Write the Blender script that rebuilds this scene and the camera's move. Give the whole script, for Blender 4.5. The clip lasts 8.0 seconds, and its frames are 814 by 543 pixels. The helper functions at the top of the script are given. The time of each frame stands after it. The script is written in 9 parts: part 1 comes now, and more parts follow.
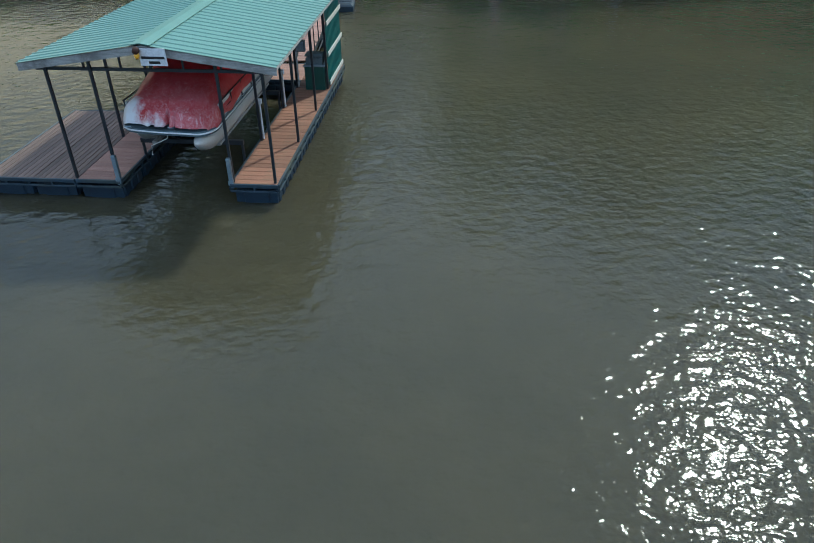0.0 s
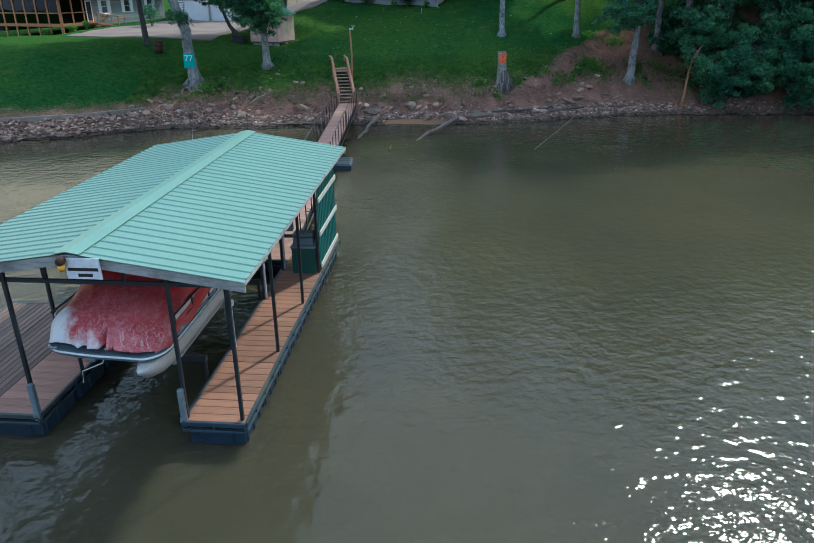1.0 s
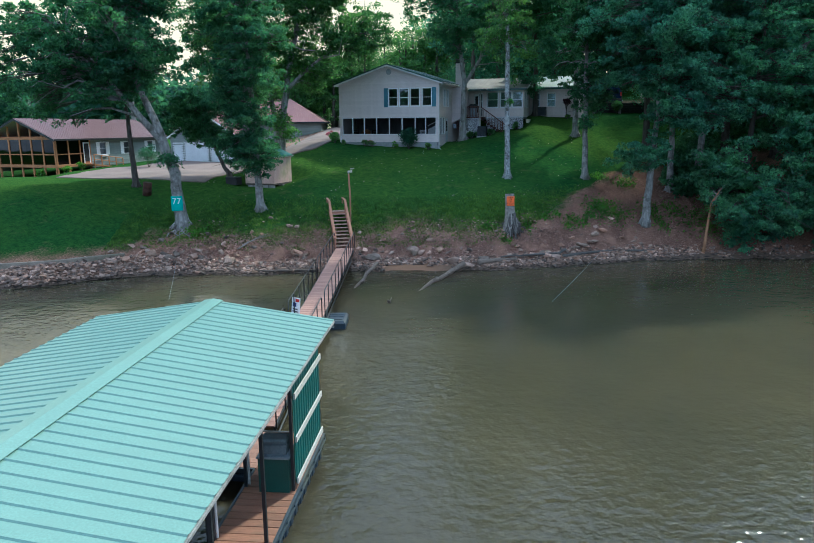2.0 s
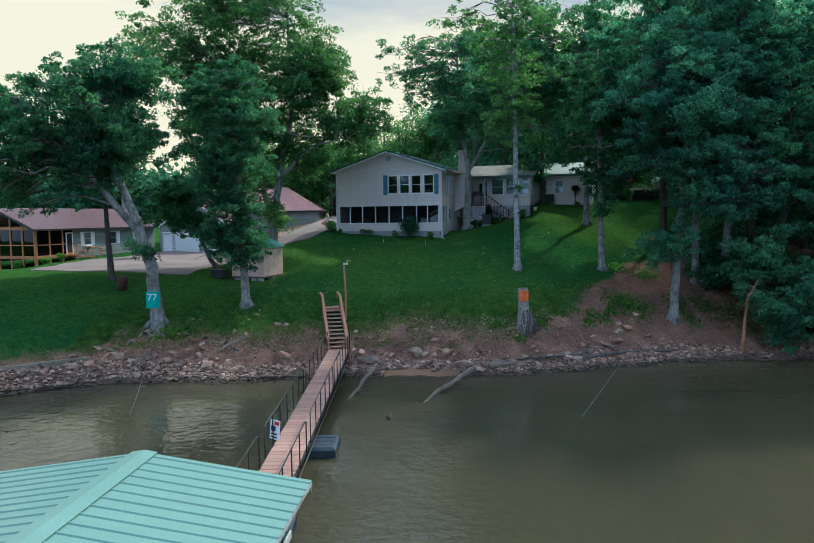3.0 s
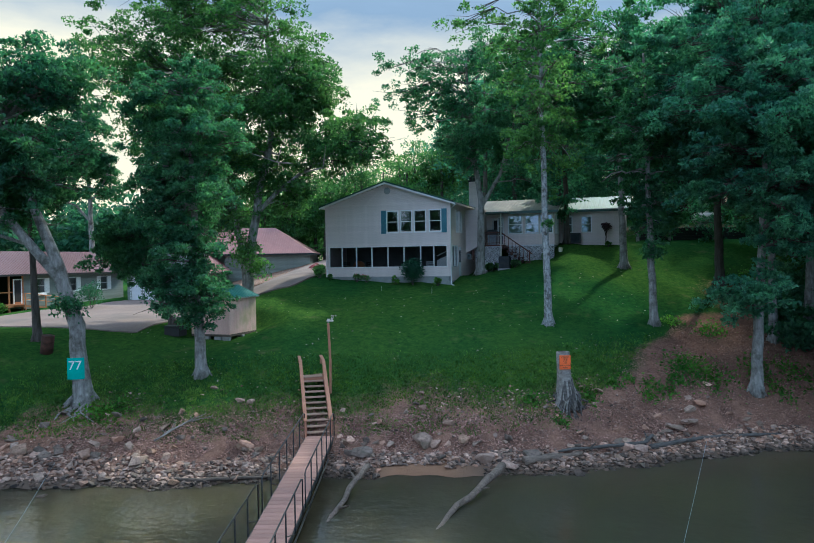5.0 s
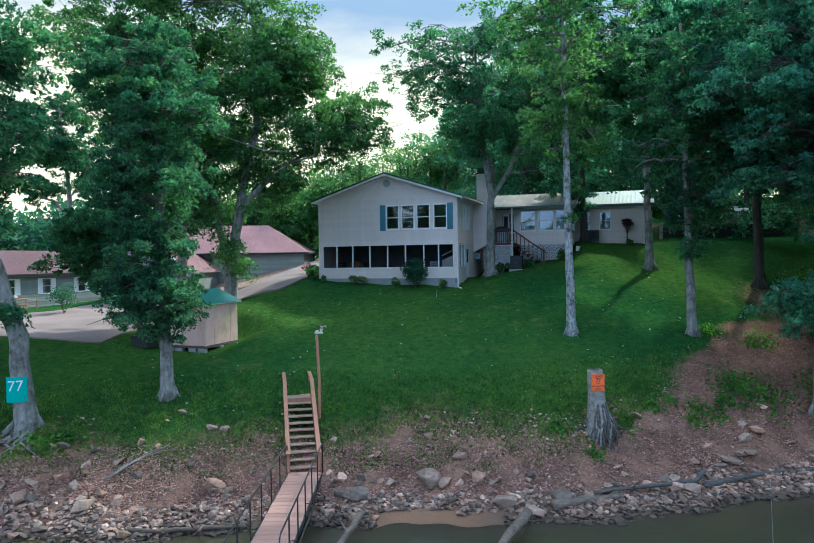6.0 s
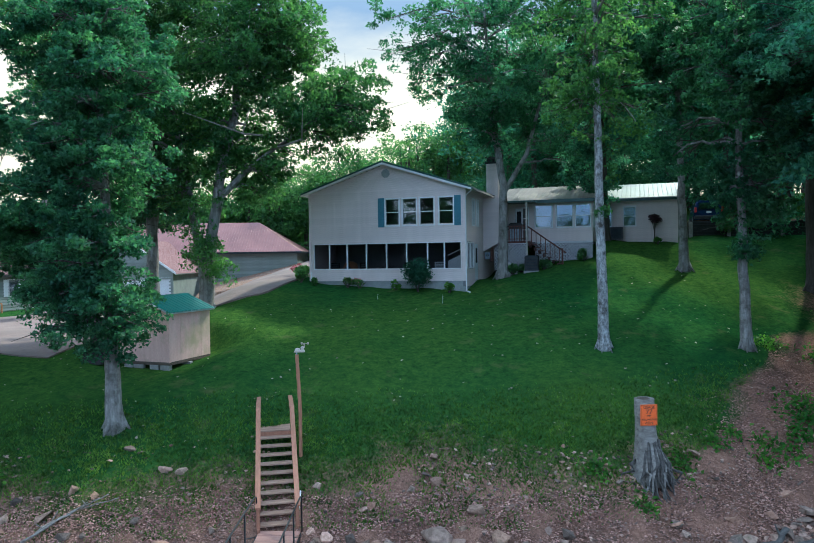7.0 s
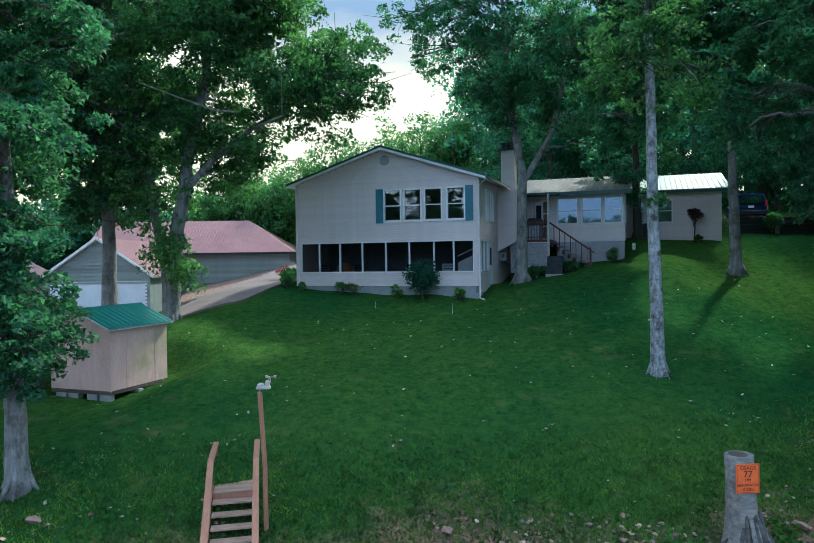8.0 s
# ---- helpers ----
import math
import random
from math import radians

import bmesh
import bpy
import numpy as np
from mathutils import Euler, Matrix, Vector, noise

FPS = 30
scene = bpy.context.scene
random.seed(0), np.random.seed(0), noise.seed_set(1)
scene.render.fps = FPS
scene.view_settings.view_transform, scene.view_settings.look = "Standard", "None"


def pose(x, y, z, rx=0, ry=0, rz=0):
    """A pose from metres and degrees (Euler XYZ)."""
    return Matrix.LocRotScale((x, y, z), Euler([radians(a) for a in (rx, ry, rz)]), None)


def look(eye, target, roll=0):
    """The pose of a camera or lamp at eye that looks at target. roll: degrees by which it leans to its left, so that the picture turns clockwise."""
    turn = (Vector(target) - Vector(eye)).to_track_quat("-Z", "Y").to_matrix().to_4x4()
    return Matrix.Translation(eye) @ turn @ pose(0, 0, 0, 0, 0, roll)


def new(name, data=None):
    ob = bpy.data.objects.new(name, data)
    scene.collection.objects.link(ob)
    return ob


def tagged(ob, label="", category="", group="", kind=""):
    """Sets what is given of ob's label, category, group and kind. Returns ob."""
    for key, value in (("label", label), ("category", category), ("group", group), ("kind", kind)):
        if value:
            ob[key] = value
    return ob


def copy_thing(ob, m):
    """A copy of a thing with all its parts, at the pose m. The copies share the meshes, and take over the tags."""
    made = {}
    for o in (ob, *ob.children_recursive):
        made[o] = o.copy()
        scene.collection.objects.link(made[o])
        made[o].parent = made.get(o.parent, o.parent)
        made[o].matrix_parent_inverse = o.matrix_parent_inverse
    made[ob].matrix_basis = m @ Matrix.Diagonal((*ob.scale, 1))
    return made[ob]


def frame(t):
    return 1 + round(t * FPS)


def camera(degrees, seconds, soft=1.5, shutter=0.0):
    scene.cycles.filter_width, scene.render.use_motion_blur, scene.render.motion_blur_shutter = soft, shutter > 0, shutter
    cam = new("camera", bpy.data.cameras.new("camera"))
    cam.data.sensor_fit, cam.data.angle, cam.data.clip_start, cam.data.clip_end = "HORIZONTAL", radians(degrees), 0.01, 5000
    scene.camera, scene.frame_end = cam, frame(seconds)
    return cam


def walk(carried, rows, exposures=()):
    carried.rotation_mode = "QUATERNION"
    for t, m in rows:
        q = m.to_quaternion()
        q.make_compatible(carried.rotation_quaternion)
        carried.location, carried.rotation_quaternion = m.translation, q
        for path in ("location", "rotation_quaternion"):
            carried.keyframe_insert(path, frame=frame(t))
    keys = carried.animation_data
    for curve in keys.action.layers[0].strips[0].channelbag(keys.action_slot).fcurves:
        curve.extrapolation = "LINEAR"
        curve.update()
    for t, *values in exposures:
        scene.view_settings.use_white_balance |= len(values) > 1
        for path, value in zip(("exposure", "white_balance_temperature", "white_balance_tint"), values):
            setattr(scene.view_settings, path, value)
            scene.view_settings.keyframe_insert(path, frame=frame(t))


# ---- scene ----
cam = camera(61.9, 8.0, 1.0)
PATH = [
    (0, (-0.530, 0.640, 8.110), (-0.479, 2.307, 7.006), -0.5),
    (0.5, (-0.570, 2.920, 8.140), (-0.511, 4.682, 7.195), -0.5),
    (1, (-0.575, 5.285, 8.175), (-0.509, 7.127, 7.398), -0.45),
    (1.5, (-0.540, 7.619, 8.200), (-0.470, 9.527, 7.605), -0.45),
    (2, (-0.480, 9.960, 8.215), (-0.408, 11.915, 7.800), -0.45),
    (2.2, (-0.460, 10.900, 8.215), (-0.388, 12.868, 7.867), -0.5),
    (3.5, (-0.385, 16.761, 8.165), (-0.306, 18.758, 8.079), -0.7),
    (4, (-0.300, 18.982, 8.113), (-0.223, 20.981, 8.078), -0.75),
    (4.5, (-0.220, 21.295, 8.100), (-0.144, 23.293, 8.067), -0.8),
    (6, (-0.105, 28.238, 8.179), (-0.029, 30.236, 8.142), -0.8),
    (6.5, (-0.035, 30.639, 8.215), (0.039, 32.637, 8.177), -0.8),
    (7, (0.040, 33.175, 8.220), (0.114, 35.173, 8.181), -0.75),
    (7.5, (0.130, 35.804, 8.220), (0.202, 37.803, 8.183), -0.8),
    (8, (0.225, 38.630, 8.250), (0.292, 40.628, 8.213), -0.8),
]
walk(cam, [(t, look(eye, target, roll)) for t, eye, target, roll in PATH], [(0.0, 0.03, 4950, 2.0), (0.5, -0.02, 4965, 2.0), (1.0, 0.22, 4980, 2.0), (2.0, 0.48, 4980, 3.0), (3.5, 0.14, 5060, 3.0), (4.5, 0.22, 5060, 3.0), (6.0, 0.74, 4980, 3.0), (8.0, 0.60, 4900, 2.0)])

# ---- world and light ----
SUN_AZ, SUN_EL = 36.5, 43.2
world = bpy.data.worlds.new("sky")
scene.world = world
world.use_nodes = True
wn, wl = world.node_tree.nodes, world.node_tree.links
wn.clear()
w_out = wn.new("ShaderNodeOutputWorld")
w_bg = wn.new("ShaderNodeBackground")
w_bg.inputs["Strength"].default_value = 0.10
w_sky = wn.new("ShaderNodeTexSky")
w_sky.sky_type = "NISHITA"
w_sky.sun_disc = False
w_sky.sun_elevation = radians(SUN_EL)
w_sky.sun_rotation = radians(SUN_AZ)
w_sky.dust_density = 2.5
w_co = wn.new("ShaderNodeTexCoord")
w_map = wn.new("ShaderNodeMapping")
w_map.inputs["Scale"].default_value = (1.0, 1.0, 3.2)
w_noise = wn.new("ShaderNodeTexNoise")
w_noise.inputs["Scale"].default_value = 2.1
w_noise.inputs["Detail"].default_value = 7
w_noise.inputs["Roughness"].default_value = 0.55
w_ramp = wn.new("ShaderNodeValToRGB")
w_ramp.color_ramp.elements[0].position, w_ramp.color_ramp.elements[1].position = 0.02, 0.26
w_mix = wn.new("ShaderNodeMix")
w_mix.data_type = "RGBA"
w_sep = wn.new("ShaderNodeSeparateXYZ")
w_tone = wn.new("ShaderNodeValToRGB")  # cloud deck: cream towards the horizon, blue-grey overhead
w_tone.color_ramp.elements[0].position, w_tone.color_ramp.elements[0].color = 0.08, (0.70, 0.545, 0.335, 1)
w_tone.color_ramp.elements[1].position, w_tone.color_ramp.elements[1].color = 0.90, (0.64, 0.71, 0.79, 1)
w_tone.color_ramp.elements.new(0.25).color = (0.66, 0.535, 0.35, 1)
w_tone.color_ramp.elements.new(0.335).color = (0.20, 0.24, 0.28, 1)
w_tone.color_ramp.elements.new(0.40).color = (0.25, 0.295, 0.34, 1)
w_tone.color_ramp.elements.new(0.50).color = (0.54, 0.60, 0.66, 1)
w_lift = wn.new("ShaderNodeVectorMath")
w_lift.operation = "SCALE"
w_lift.inputs["Scale"].default_value = 14.0
wl.new(w_co.outputs["Generated"], w_sep.inputs["Vector"])
w_drift = wn.new("ShaderNodeMath")  # ragged cloud base
w_drift.operation = "MULTIPLY_ADD"
w_drift.inputs[1].default_value = 0.24
wl.new(w_noise.outputs["Fac"], w_drift.inputs[0])
w_base = wn.new("ShaderNodeMath")
w_base.operation = "SUBTRACT"
w_base.inputs[1].default_value = 0.12
wl.new(w_sep.outputs["Z"], w_base.inputs[0])
wl.new(w_base.outputs[0], w_drift.inputs[2])
wl.new(w_drift.outputs[0], w_tone.inputs["Fac"])
w_cloud = wn.new("ShaderNodeValToRGB")  # away from the sun: blue sky with white cloud
w_cloud.color_ramp.elements[0].position, w_cloud.color_ramp.elements[0].color = 0.44, (0.36, 0.52, 0.74, 1)
w_cloud.color_ramp.elements[1].position, w_cloud.color_ramp.elements[1].color = 0.60, (0.90, 0.93, 0.97, 1)
wl.new(w_noise.outputs["Fac"], w_cloud.inputs["Fac"])
w_side = wn.new("ShaderNodeMapRange")
w_side.inputs["From Min"].default_value, w_side.inputs["From Max"].default_value = -0.15, 0.40
w_high = wn.new("ShaderNodeMath")
w_high.operation = "MULTIPLY_ADD"
w_high.inputs[1].default_value = 2.4
wl.new(w_sep.outputs["Z"], w_high.inputs[0])
wl.new(w_sep.outputs["Y"], w_high.inputs[2])
wl.new(w_high.outputs[0], w_side.inputs["Value"])
w_both = wn.new("ShaderNodeMix")
w_both.data_type = "RGBA"
wl.new(w_side.outputs["Result"], w_both.inputs["Factor"])
wl.new(w_cloud.outputs["Color"], w_both.inputs["A"])
wl.new(w_tone.outputs["Color"], w_both.inputs["B"])
wl.new(w_both.outputs["Result"], w_lift.inputs[0])
wl.new(w_lift.outputs["Vector"], w_mix.inputs["B"])
wl.new(w_co.outputs["Generated"], w_map.inputs["Vector"])
wl.new(w_map.outputs["Vector"], w_noise.inputs["Vector"])
wl.new(w_noise.outputs["Fac"], w_ramp.inputs["Fac"])
wl.new(w_ramp.outputs["Color"], w_mix.inputs["Factor"])
wl.new(w_sky.outputs["Color"], w_mix.inputs["A"])
wl.new(w_mix.outputs["Result"], w_bg.inputs["Color"])
wl.new(w_bg.outputs["Background"], w_out.inputs["Surface"])

sun_lamp = new("sun", bpy.data.lights.new("sun", "SUN"))
sun_lamp.data.energy = 4.0
sun_lamp.data.angle = radians(3.0)
sun_lamp.data.color = (1.0, 0.86, 0.60)
s_dir = Vector((math.sin(radians(SUN_AZ)) * math.cos(radians(SUN_EL)), math.cos(radians(SUN_AZ)) * math.cos(radians(SUN_EL)), math.sin(radians(SUN_EL))))
sun_lamp.matrix_world = look(s_dir * 200, (0, 0, 0))

# ---- materials ----
def shader(name, base, rough=0.7, metal=0.0, spec=0.5):
    m = bpy.data.materials.new(name)
    m.use_nodes = True
    b = m.node_tree.nodes["Principled BSDF"]
    b.inputs["Base Color"].default_value = (*base, 1)
    b.inputs["Roughness"].default_value = rough
    b.inputs["Metallic"].default_value = metal
    b.inputs["Specular IOR Level"].default_value = spec
    return m, m.node_tree.nodes, m.node_tree.links, b


def noise_node(nodes, links, scale, detail=5, rough=0.6, stretch=None, space="Object"):
    co = nodes.new("ShaderNodeTexCoord")
    n = nodes.new("ShaderNodeTexNoise")
    n.inputs["Scale"].default_value = scale
    n.inputs["Detail"].default_value = detail
    n.inputs["Roughness"].default_value = rough
    if space == "World":
        g = nodes.new("ShaderNodeNewGeometry")
        src = g.outputs["Position"]
    else:
        src = co.outputs["Object"]
    if stretch:
        mp = nodes.new("ShaderNodeMapping")
        mp.inputs["Scale"].default_value = stretch
        links.new(src, mp.inputs["Vector"])
        src = mp.outputs["Vector"]
    links.new(src, n.inputs["Vector"])
    return n


def ramp(nodes, links, source, stops):
    r = nodes.new("ShaderNodeValToRGB")
    cr = r.color_ramp
    while len(cr.elements) < len(stops):
        cr.elements.new(0.5)
    for e, (p, c) in zip(cr.elements, stops):
        e.position, e.color = p, (*c, 1)
    links.new(source, r.inputs["Fac"])
    return r


def mixc(nodes, links, fac, a, b, blend="MIX"):
    m = nodes.new("ShaderNodeMix")
    m.data_type, m.blend_type = "RGBA", blend
    for key, v in (("Factor", fac), ("A", a), ("B", b)):
        if isinstance(v, (int, float)):
            m.inputs[key].default_value = v
        elif isinstance(v, tuple):
            m.inputs[key].default_value = (*v, 1)
        else:
            links.new(v, m.inputs[key])
    return m.outputs["Result"]


def bumped(nodes, links, b, height, strength=0.4, dist=0.02):
    bp = nodes.new("ShaderNodeBump")
    bp.inputs["Strength"].default_value = strength
    bp.inputs["Distance"].default_value = dist
    links.new(height, bp.inputs["Height"])
    links.new(bp.outputs["Normal"], b.inputs["Normal"])
    return bp


def surface(name, dark, light, rough=0.7, metal=0.0, scale=3.0, fine=40.0, bump=0.3, dist=0.01, stretch=None, vary=0.0, island=False, stain=None, stain_scale=0.6, spec=0.5, space="Object"):
    """A worn surface: two colours by a broad grain, a fine grain over it, relief, and shifts from piece to piece."""
    m, nodes, links, b = shader(name, light, rough, metal, spec)
    n1 = noise_node(nodes, links, scale, 6, 0.6, stretch, space)
    n2 = noise_node(nodes, links, fine, 4, 0.6, stretch, space)
    col = ramp(nodes, links, n1.outputs["Fac"], [(0.3, dark), (0.7, light)]).outputs["Color"]
    g = ramp(nodes, links, n2.outputs["Fac"], [(0.25, (0.72, 0.72, 0.72)), (0.75, (1.15, 1.15, 1.15))]).outputs["Color"]
    col = mixc(nodes, links, 0.75, col, g, "MULTIPLY")
    if stain:
        n3 = noise_node(nodes, links, stain_scale, 7, 0.65, None, space)
        f = ramp(nodes, links, n3.outputs["Fac"], [(0.48, (0, 0, 0)), (0.66, (1, 1, 1))]).outputs["Color"]
        col = mixc(nodes, links, f, col, stain)
    if vary:
        if island:
            rnd = nodes.new("ShaderNodeNewGeometry").outputs["Random Per Island"]
        else:
            rnd = nodes.new("ShaderNodeObjectInfo").outputs["Random"]
        v = ramp(nodes, links, rnd, [(0.0, (1 - vary,) * 3), (1.0, (1 + vary,) * 3)]).outputs["Color"]
        col = mixc(nodes, links, 1.0, col, v, "MULTIPLY")
    links.new(col, b.inputs["Base Color"])
    bumped(nodes, links, b, n2.outputs["Fac"], bump, dist)
    return m


M = {}
M["deck"] = surface("deck_board_brown", (0.19, 0.085, 0.05), (0.31, 0.145, 0.088), 0.7, scale=2.2, fine=18, stretch=(1.0, 9.0, 9.0), vary=0.22, bump=0.5, stain=(0.17, 0.10, 0.06), stain_scale=1.1)
M["deck_pink"] = surface("deck_board_faded", (0.29, 0.152, 0.115), (0.42, 0.245, 0.195), 0.75, scale=2.2, fine=18, stretch=(1.0, 9.0, 9.0), vary=0.16, bump=0.5)
M["deck_grey"] = surface("deck_board_weathered", (0.075, 0.05, 0.042), (0.27, 0.175, 0.135), 0.65, scale=0.9, fine=14, stretch=(6.0, 1.0, 6.0), vary=0.3, bump=0.6)
M["steel_black"] = surface("painted_black_steel", (0.008, 0.012, 0.016), (0.02, 0.026, 0.032), 0.45, scale=4, fine=60, bump=0.15)
M["steel_blue"] = surface("dark_blue_steel", (0.012, 0.026, 0.042), (0.035, 0.06, 0.085), 0.5, scale=3, fine=40, bump=0.25, stain=(0.05, 0.06, 0.05))
M["galv"] = surface("galvanised_steel", (0.18, 0.24, 0.29), (0.36, 0.42, 0.46), 0.45, 0.6, scale=5, fine=50, bump=0.2)
M["float"] = surface("float_plastic", (0.006, 0.016, 0.032), (0.02, 0.042, 0.07), 0.5, scale=2.0, fine=25, bump=0.3, stain=(0.03, 0.04, 0.045), vary=0.15)
M["pvc"] = surface("white_plastic", (0.55, 0.56, 0.56), (0.75, 0.76, 0.75), 0.4, scale=4, fine=30, bump=0.1)
M["roof_green"] = surface("mint_green_roof_metal", (0.15, 0.27, 0.225), (0.18, 0.31, 0.26), 0.38, 0.0, scale=0.7, fine=30, bump=0.06, vary=0.02, stain=(0.16, 0.27, 0.225), stain_scale=0.9)
M["roof_dark"] = surface("dark_green_roof_metal", (0.012, 0.055, 0.05), (0.02, 0.085, 0.075), 0.4, scale=1.2, fine=30, bump=0.08)
M["roof_teal"] = surface("teal_shed_roof", (0.02, 0.15, 0.115), (0.03, 0.20, 0.15), 0.45, scale=2.0, fine=30, bump=0.1)
M["panel_green"] = surface("green_wall_panel", (0.012, 0.10, 0.085), (0.02, 0.14, 0.12), 0.45, scale=1.5, fine=30, bump=0.1)
M["locker_green"] = surface("green_locker", (0.01, 0.065, 0.05), (0.016, 0.09, 0.07), 0.5, scale=2, fine=30, bump=0.15)
M["roof_pale"] = surface("pale_roof_metal", (0.25, 0.205, 0.18), (0.35, 0.30, 0.265), 0.4, scale=0.8, fine=30, bump=0.1, stain=(0.42, 0.36, 0.30), stain_scale=0.7)
M["roof_mint"] = surface("pale_green_roof_metal", (0.29, 0.355, 0.335), (0.38, 0.44, 0.415), 0.4, scale=0.8, fine=30, bump=0.1)
M["roof_red"] = surface("red_brown_roof_metal", (0.20, 0.075, 0.07), (0.29, 0.12, 0.11), 0.45, scale=0.6, fine=30, bump=0.1, vary=0.03)
M["roof_brown"] = surface("maroon_brown_roof_metal", (0.115, 0.050, 0.048), (0.165, 0.078, 0.074), 0.42, scale=0.6, fine=30, bump=0.1, vary=0.03)
M["driftwood_brown"] = surface("brown_driftwood", (0.085, 0.064, 0.05), (0.25, 0.195, 0.155), 0.9, scale=2, fine=14, stretch=(1, 6, 6), bump=0.8, dist=0.03)
M["kerb_stone"] = surface("tan_kerb_stone", (0.19, 0.155, 0.12), (0.33, 0.28, 0.225), 0.9, scale=2.5, fine=20, bump=0.4, stain=(0.14, 0.13, 0.09))
M["wood_grey"] = surface("weathered_grey_wood", (0.22, 0.22, 0.21), (0.42, 0.41, 0.39), 0.85, scale=2.5, fine=22, stretch=(1, 8, 8), bump=0.6, stain=(0.14, 0.13, 0.12), stain_scale=1.5)
M["wood_white"] = surface("whitewashed_rail", (0.42, 0.41, 0.37), (0.62, 0.60, 0.55), 0.8, scale=3, fine=22, stretch=(1, 8, 8), bump=0.4)
M["stair_wood"] = surface("stained_stair_wood", (0.30, 0.135, 0.08), (0.44, 0.21, 0.13), 0.75, scale=2.4, fine=20, stretch=(9, 1.5, 1.5), bump=0.5, vary=0.12)
M["tread_wood"] = surface("stair_tread_wood", (0.27, 0.16, 0.11), (0.44, 0.30, 0.22), 0.8, scale=2.4, fine=20, stretch=(1.5, 9, 9), bump=0.5, vary=0.15)
M["porch_wood"] = surface("orange_porch_wood", (0.34, 0.14, 0.055), (0.48, 0.21, 0.085), 0.7, scale=2.4, fine=20, bump=0.3, vary=0.1)
M["snag_wood"] = surface("bare_orange_snag_wood", (0.26, 0.13, 0.065), (0.40, 0.22, 0.12), 0.85, scale=3, fine=20, bump=0.5)
M["rail_brown"] = surface("brown_rail_wood", (0.075, 0.022, 0.014), (0.13, 0.042, 0.026), 0.6, scale=3, fine=25, bump=0.3)
M["siding"] = surface("beige_siding", (0.66, 0.572, 0.55), (0.74, 0.65, 0.63), 0.6, scale=0.8, fine=25, bump=0.12, vary=0.035, spec=0.3)
M["trim_white"] = surface("white_trim", (0.70, 0.71, 0.72), (0.80, 0.81, 0.82), 0.5, scale=2, fine=30, bump=0.08)
M["shutter"] = surface("blue_shutter", (0.055, 0.17, 0.23), (0.075, 0.21, 0.28), 0.55, scale=2, fine=25, bump=0.1)
M["concrete"] = surface("foundation_concrete", (0.24, 0.255, 0.26), (0.37, 0.385, 0.385), 0.9, scale=1.6, fine=30, bump=0.3, stain=(0.25, 0.26, 0.25))
M["drive"] = surface("driveway_concrete", (0.165, 0.116, 0.100), (0.245, 0.178, 0.153), 0.9, scale=0.25, fine=6, bump=0.2, stain=(0.14, 0.108, 0.095), stain_scale=0.3)
M["shingle_wall"] = surface("grey_green_wall_shingle", (0.17, 0.20, 0.19), (0.25, 0.28, 0.26), 0.85, scale=1.6, fine=24, bump=0.4, vary=0.14)
M["shed_wall"] = surface("pinkish_beige_shed_panel", (0.64, 0.40, 0.335), (0.74, 0.50, 0.42), 0.75, scale=0.9, fine=14, stretch=(5, 5, 0.7), bump=0.25, stain=(0.40, 0.33, 0.20), stain_scale=0.55)
M["door_white"] = surface("white_garage_door", (0.62, 0.65, 0.68), (0.74, 0.77, 0.80), 0.5, scale=1.2, fine=20, bump=0.1)
M["block"] = surface("concrete_block", (0.22, 0.22, 0.21), (0.36, 0.35, 0.33), 0.95, scale=4, fine=30, bump=0.5)
M["screen_dark"] = surface("dark_interior", (0.012, 0.013, 0.015), (0.03, 0.03, 0.032), 0.9, scale=1, fine=10)
M["interior"] = surface("interior_wall", (0.15, 0.155, 0.165), (0.24, 0.245, 0.25), 0.9, scale=0.7, fine=10)
M["lattice"] = surface("white_lattice", (0.55, 0.56, 0.60), (0.70, 0.71, 0.74), 0.6, scale=2, fine=20, bump=0.1)
M["metal_dark"] = surface("dark_metal", (0.018, 0.02, 0.022), (0.04, 0.043, 0.047), 0.5, 0.3, scale=4, fine=30, bump=0.1)
M["ac_grey"] = surface("grey_unit_metal", (0.022, 0.03, 0.036), (0.045, 0.058, 0.065), 0.9, scale=4, fine=30, bump=0.1, spec=0.1)
M["gravel_bed"] = surface("rust_brown_gravel", (0.13, 0.06, 0.035), (0.36, 0.21, 0.14), 0.95, scale=7, fine=22, bump=1.0, dist=0.08, stain=(0.30, 0.25, 0.2), stain_scale=5.0)
M["rust"] = surface("rusted_steel", (0.035, 0.016, 0.011), (0.095, 0.038, 0.022), 0.9, scale=5, fine=30, bump=0.5)
M["sign_green"] = surface("teal_sign_paint", (0.01, 0.36, 0.30), (0.015, 0.44, 0.37), 0.5, scale=2, fine=20, bump=0.1)
M["sign_orange"] = surface("orange_sign_paint", (0.80, 0.13, 0.02), (0.90, 0.17, 0.03), 0.5, scale=2, fine=20, bump=0.1)
M["sign_white"] = surface("white_sign_paint", (0.68, 0.69, 0.72), (0.80, 0.81, 0.83), 0.5, scale=2, fine=20, bump=0.1)
M["ink"] = surface("black_sign_paint", (0.012, 0.012, 0.014), (0.02, 0.02, 0.022), 0.6)
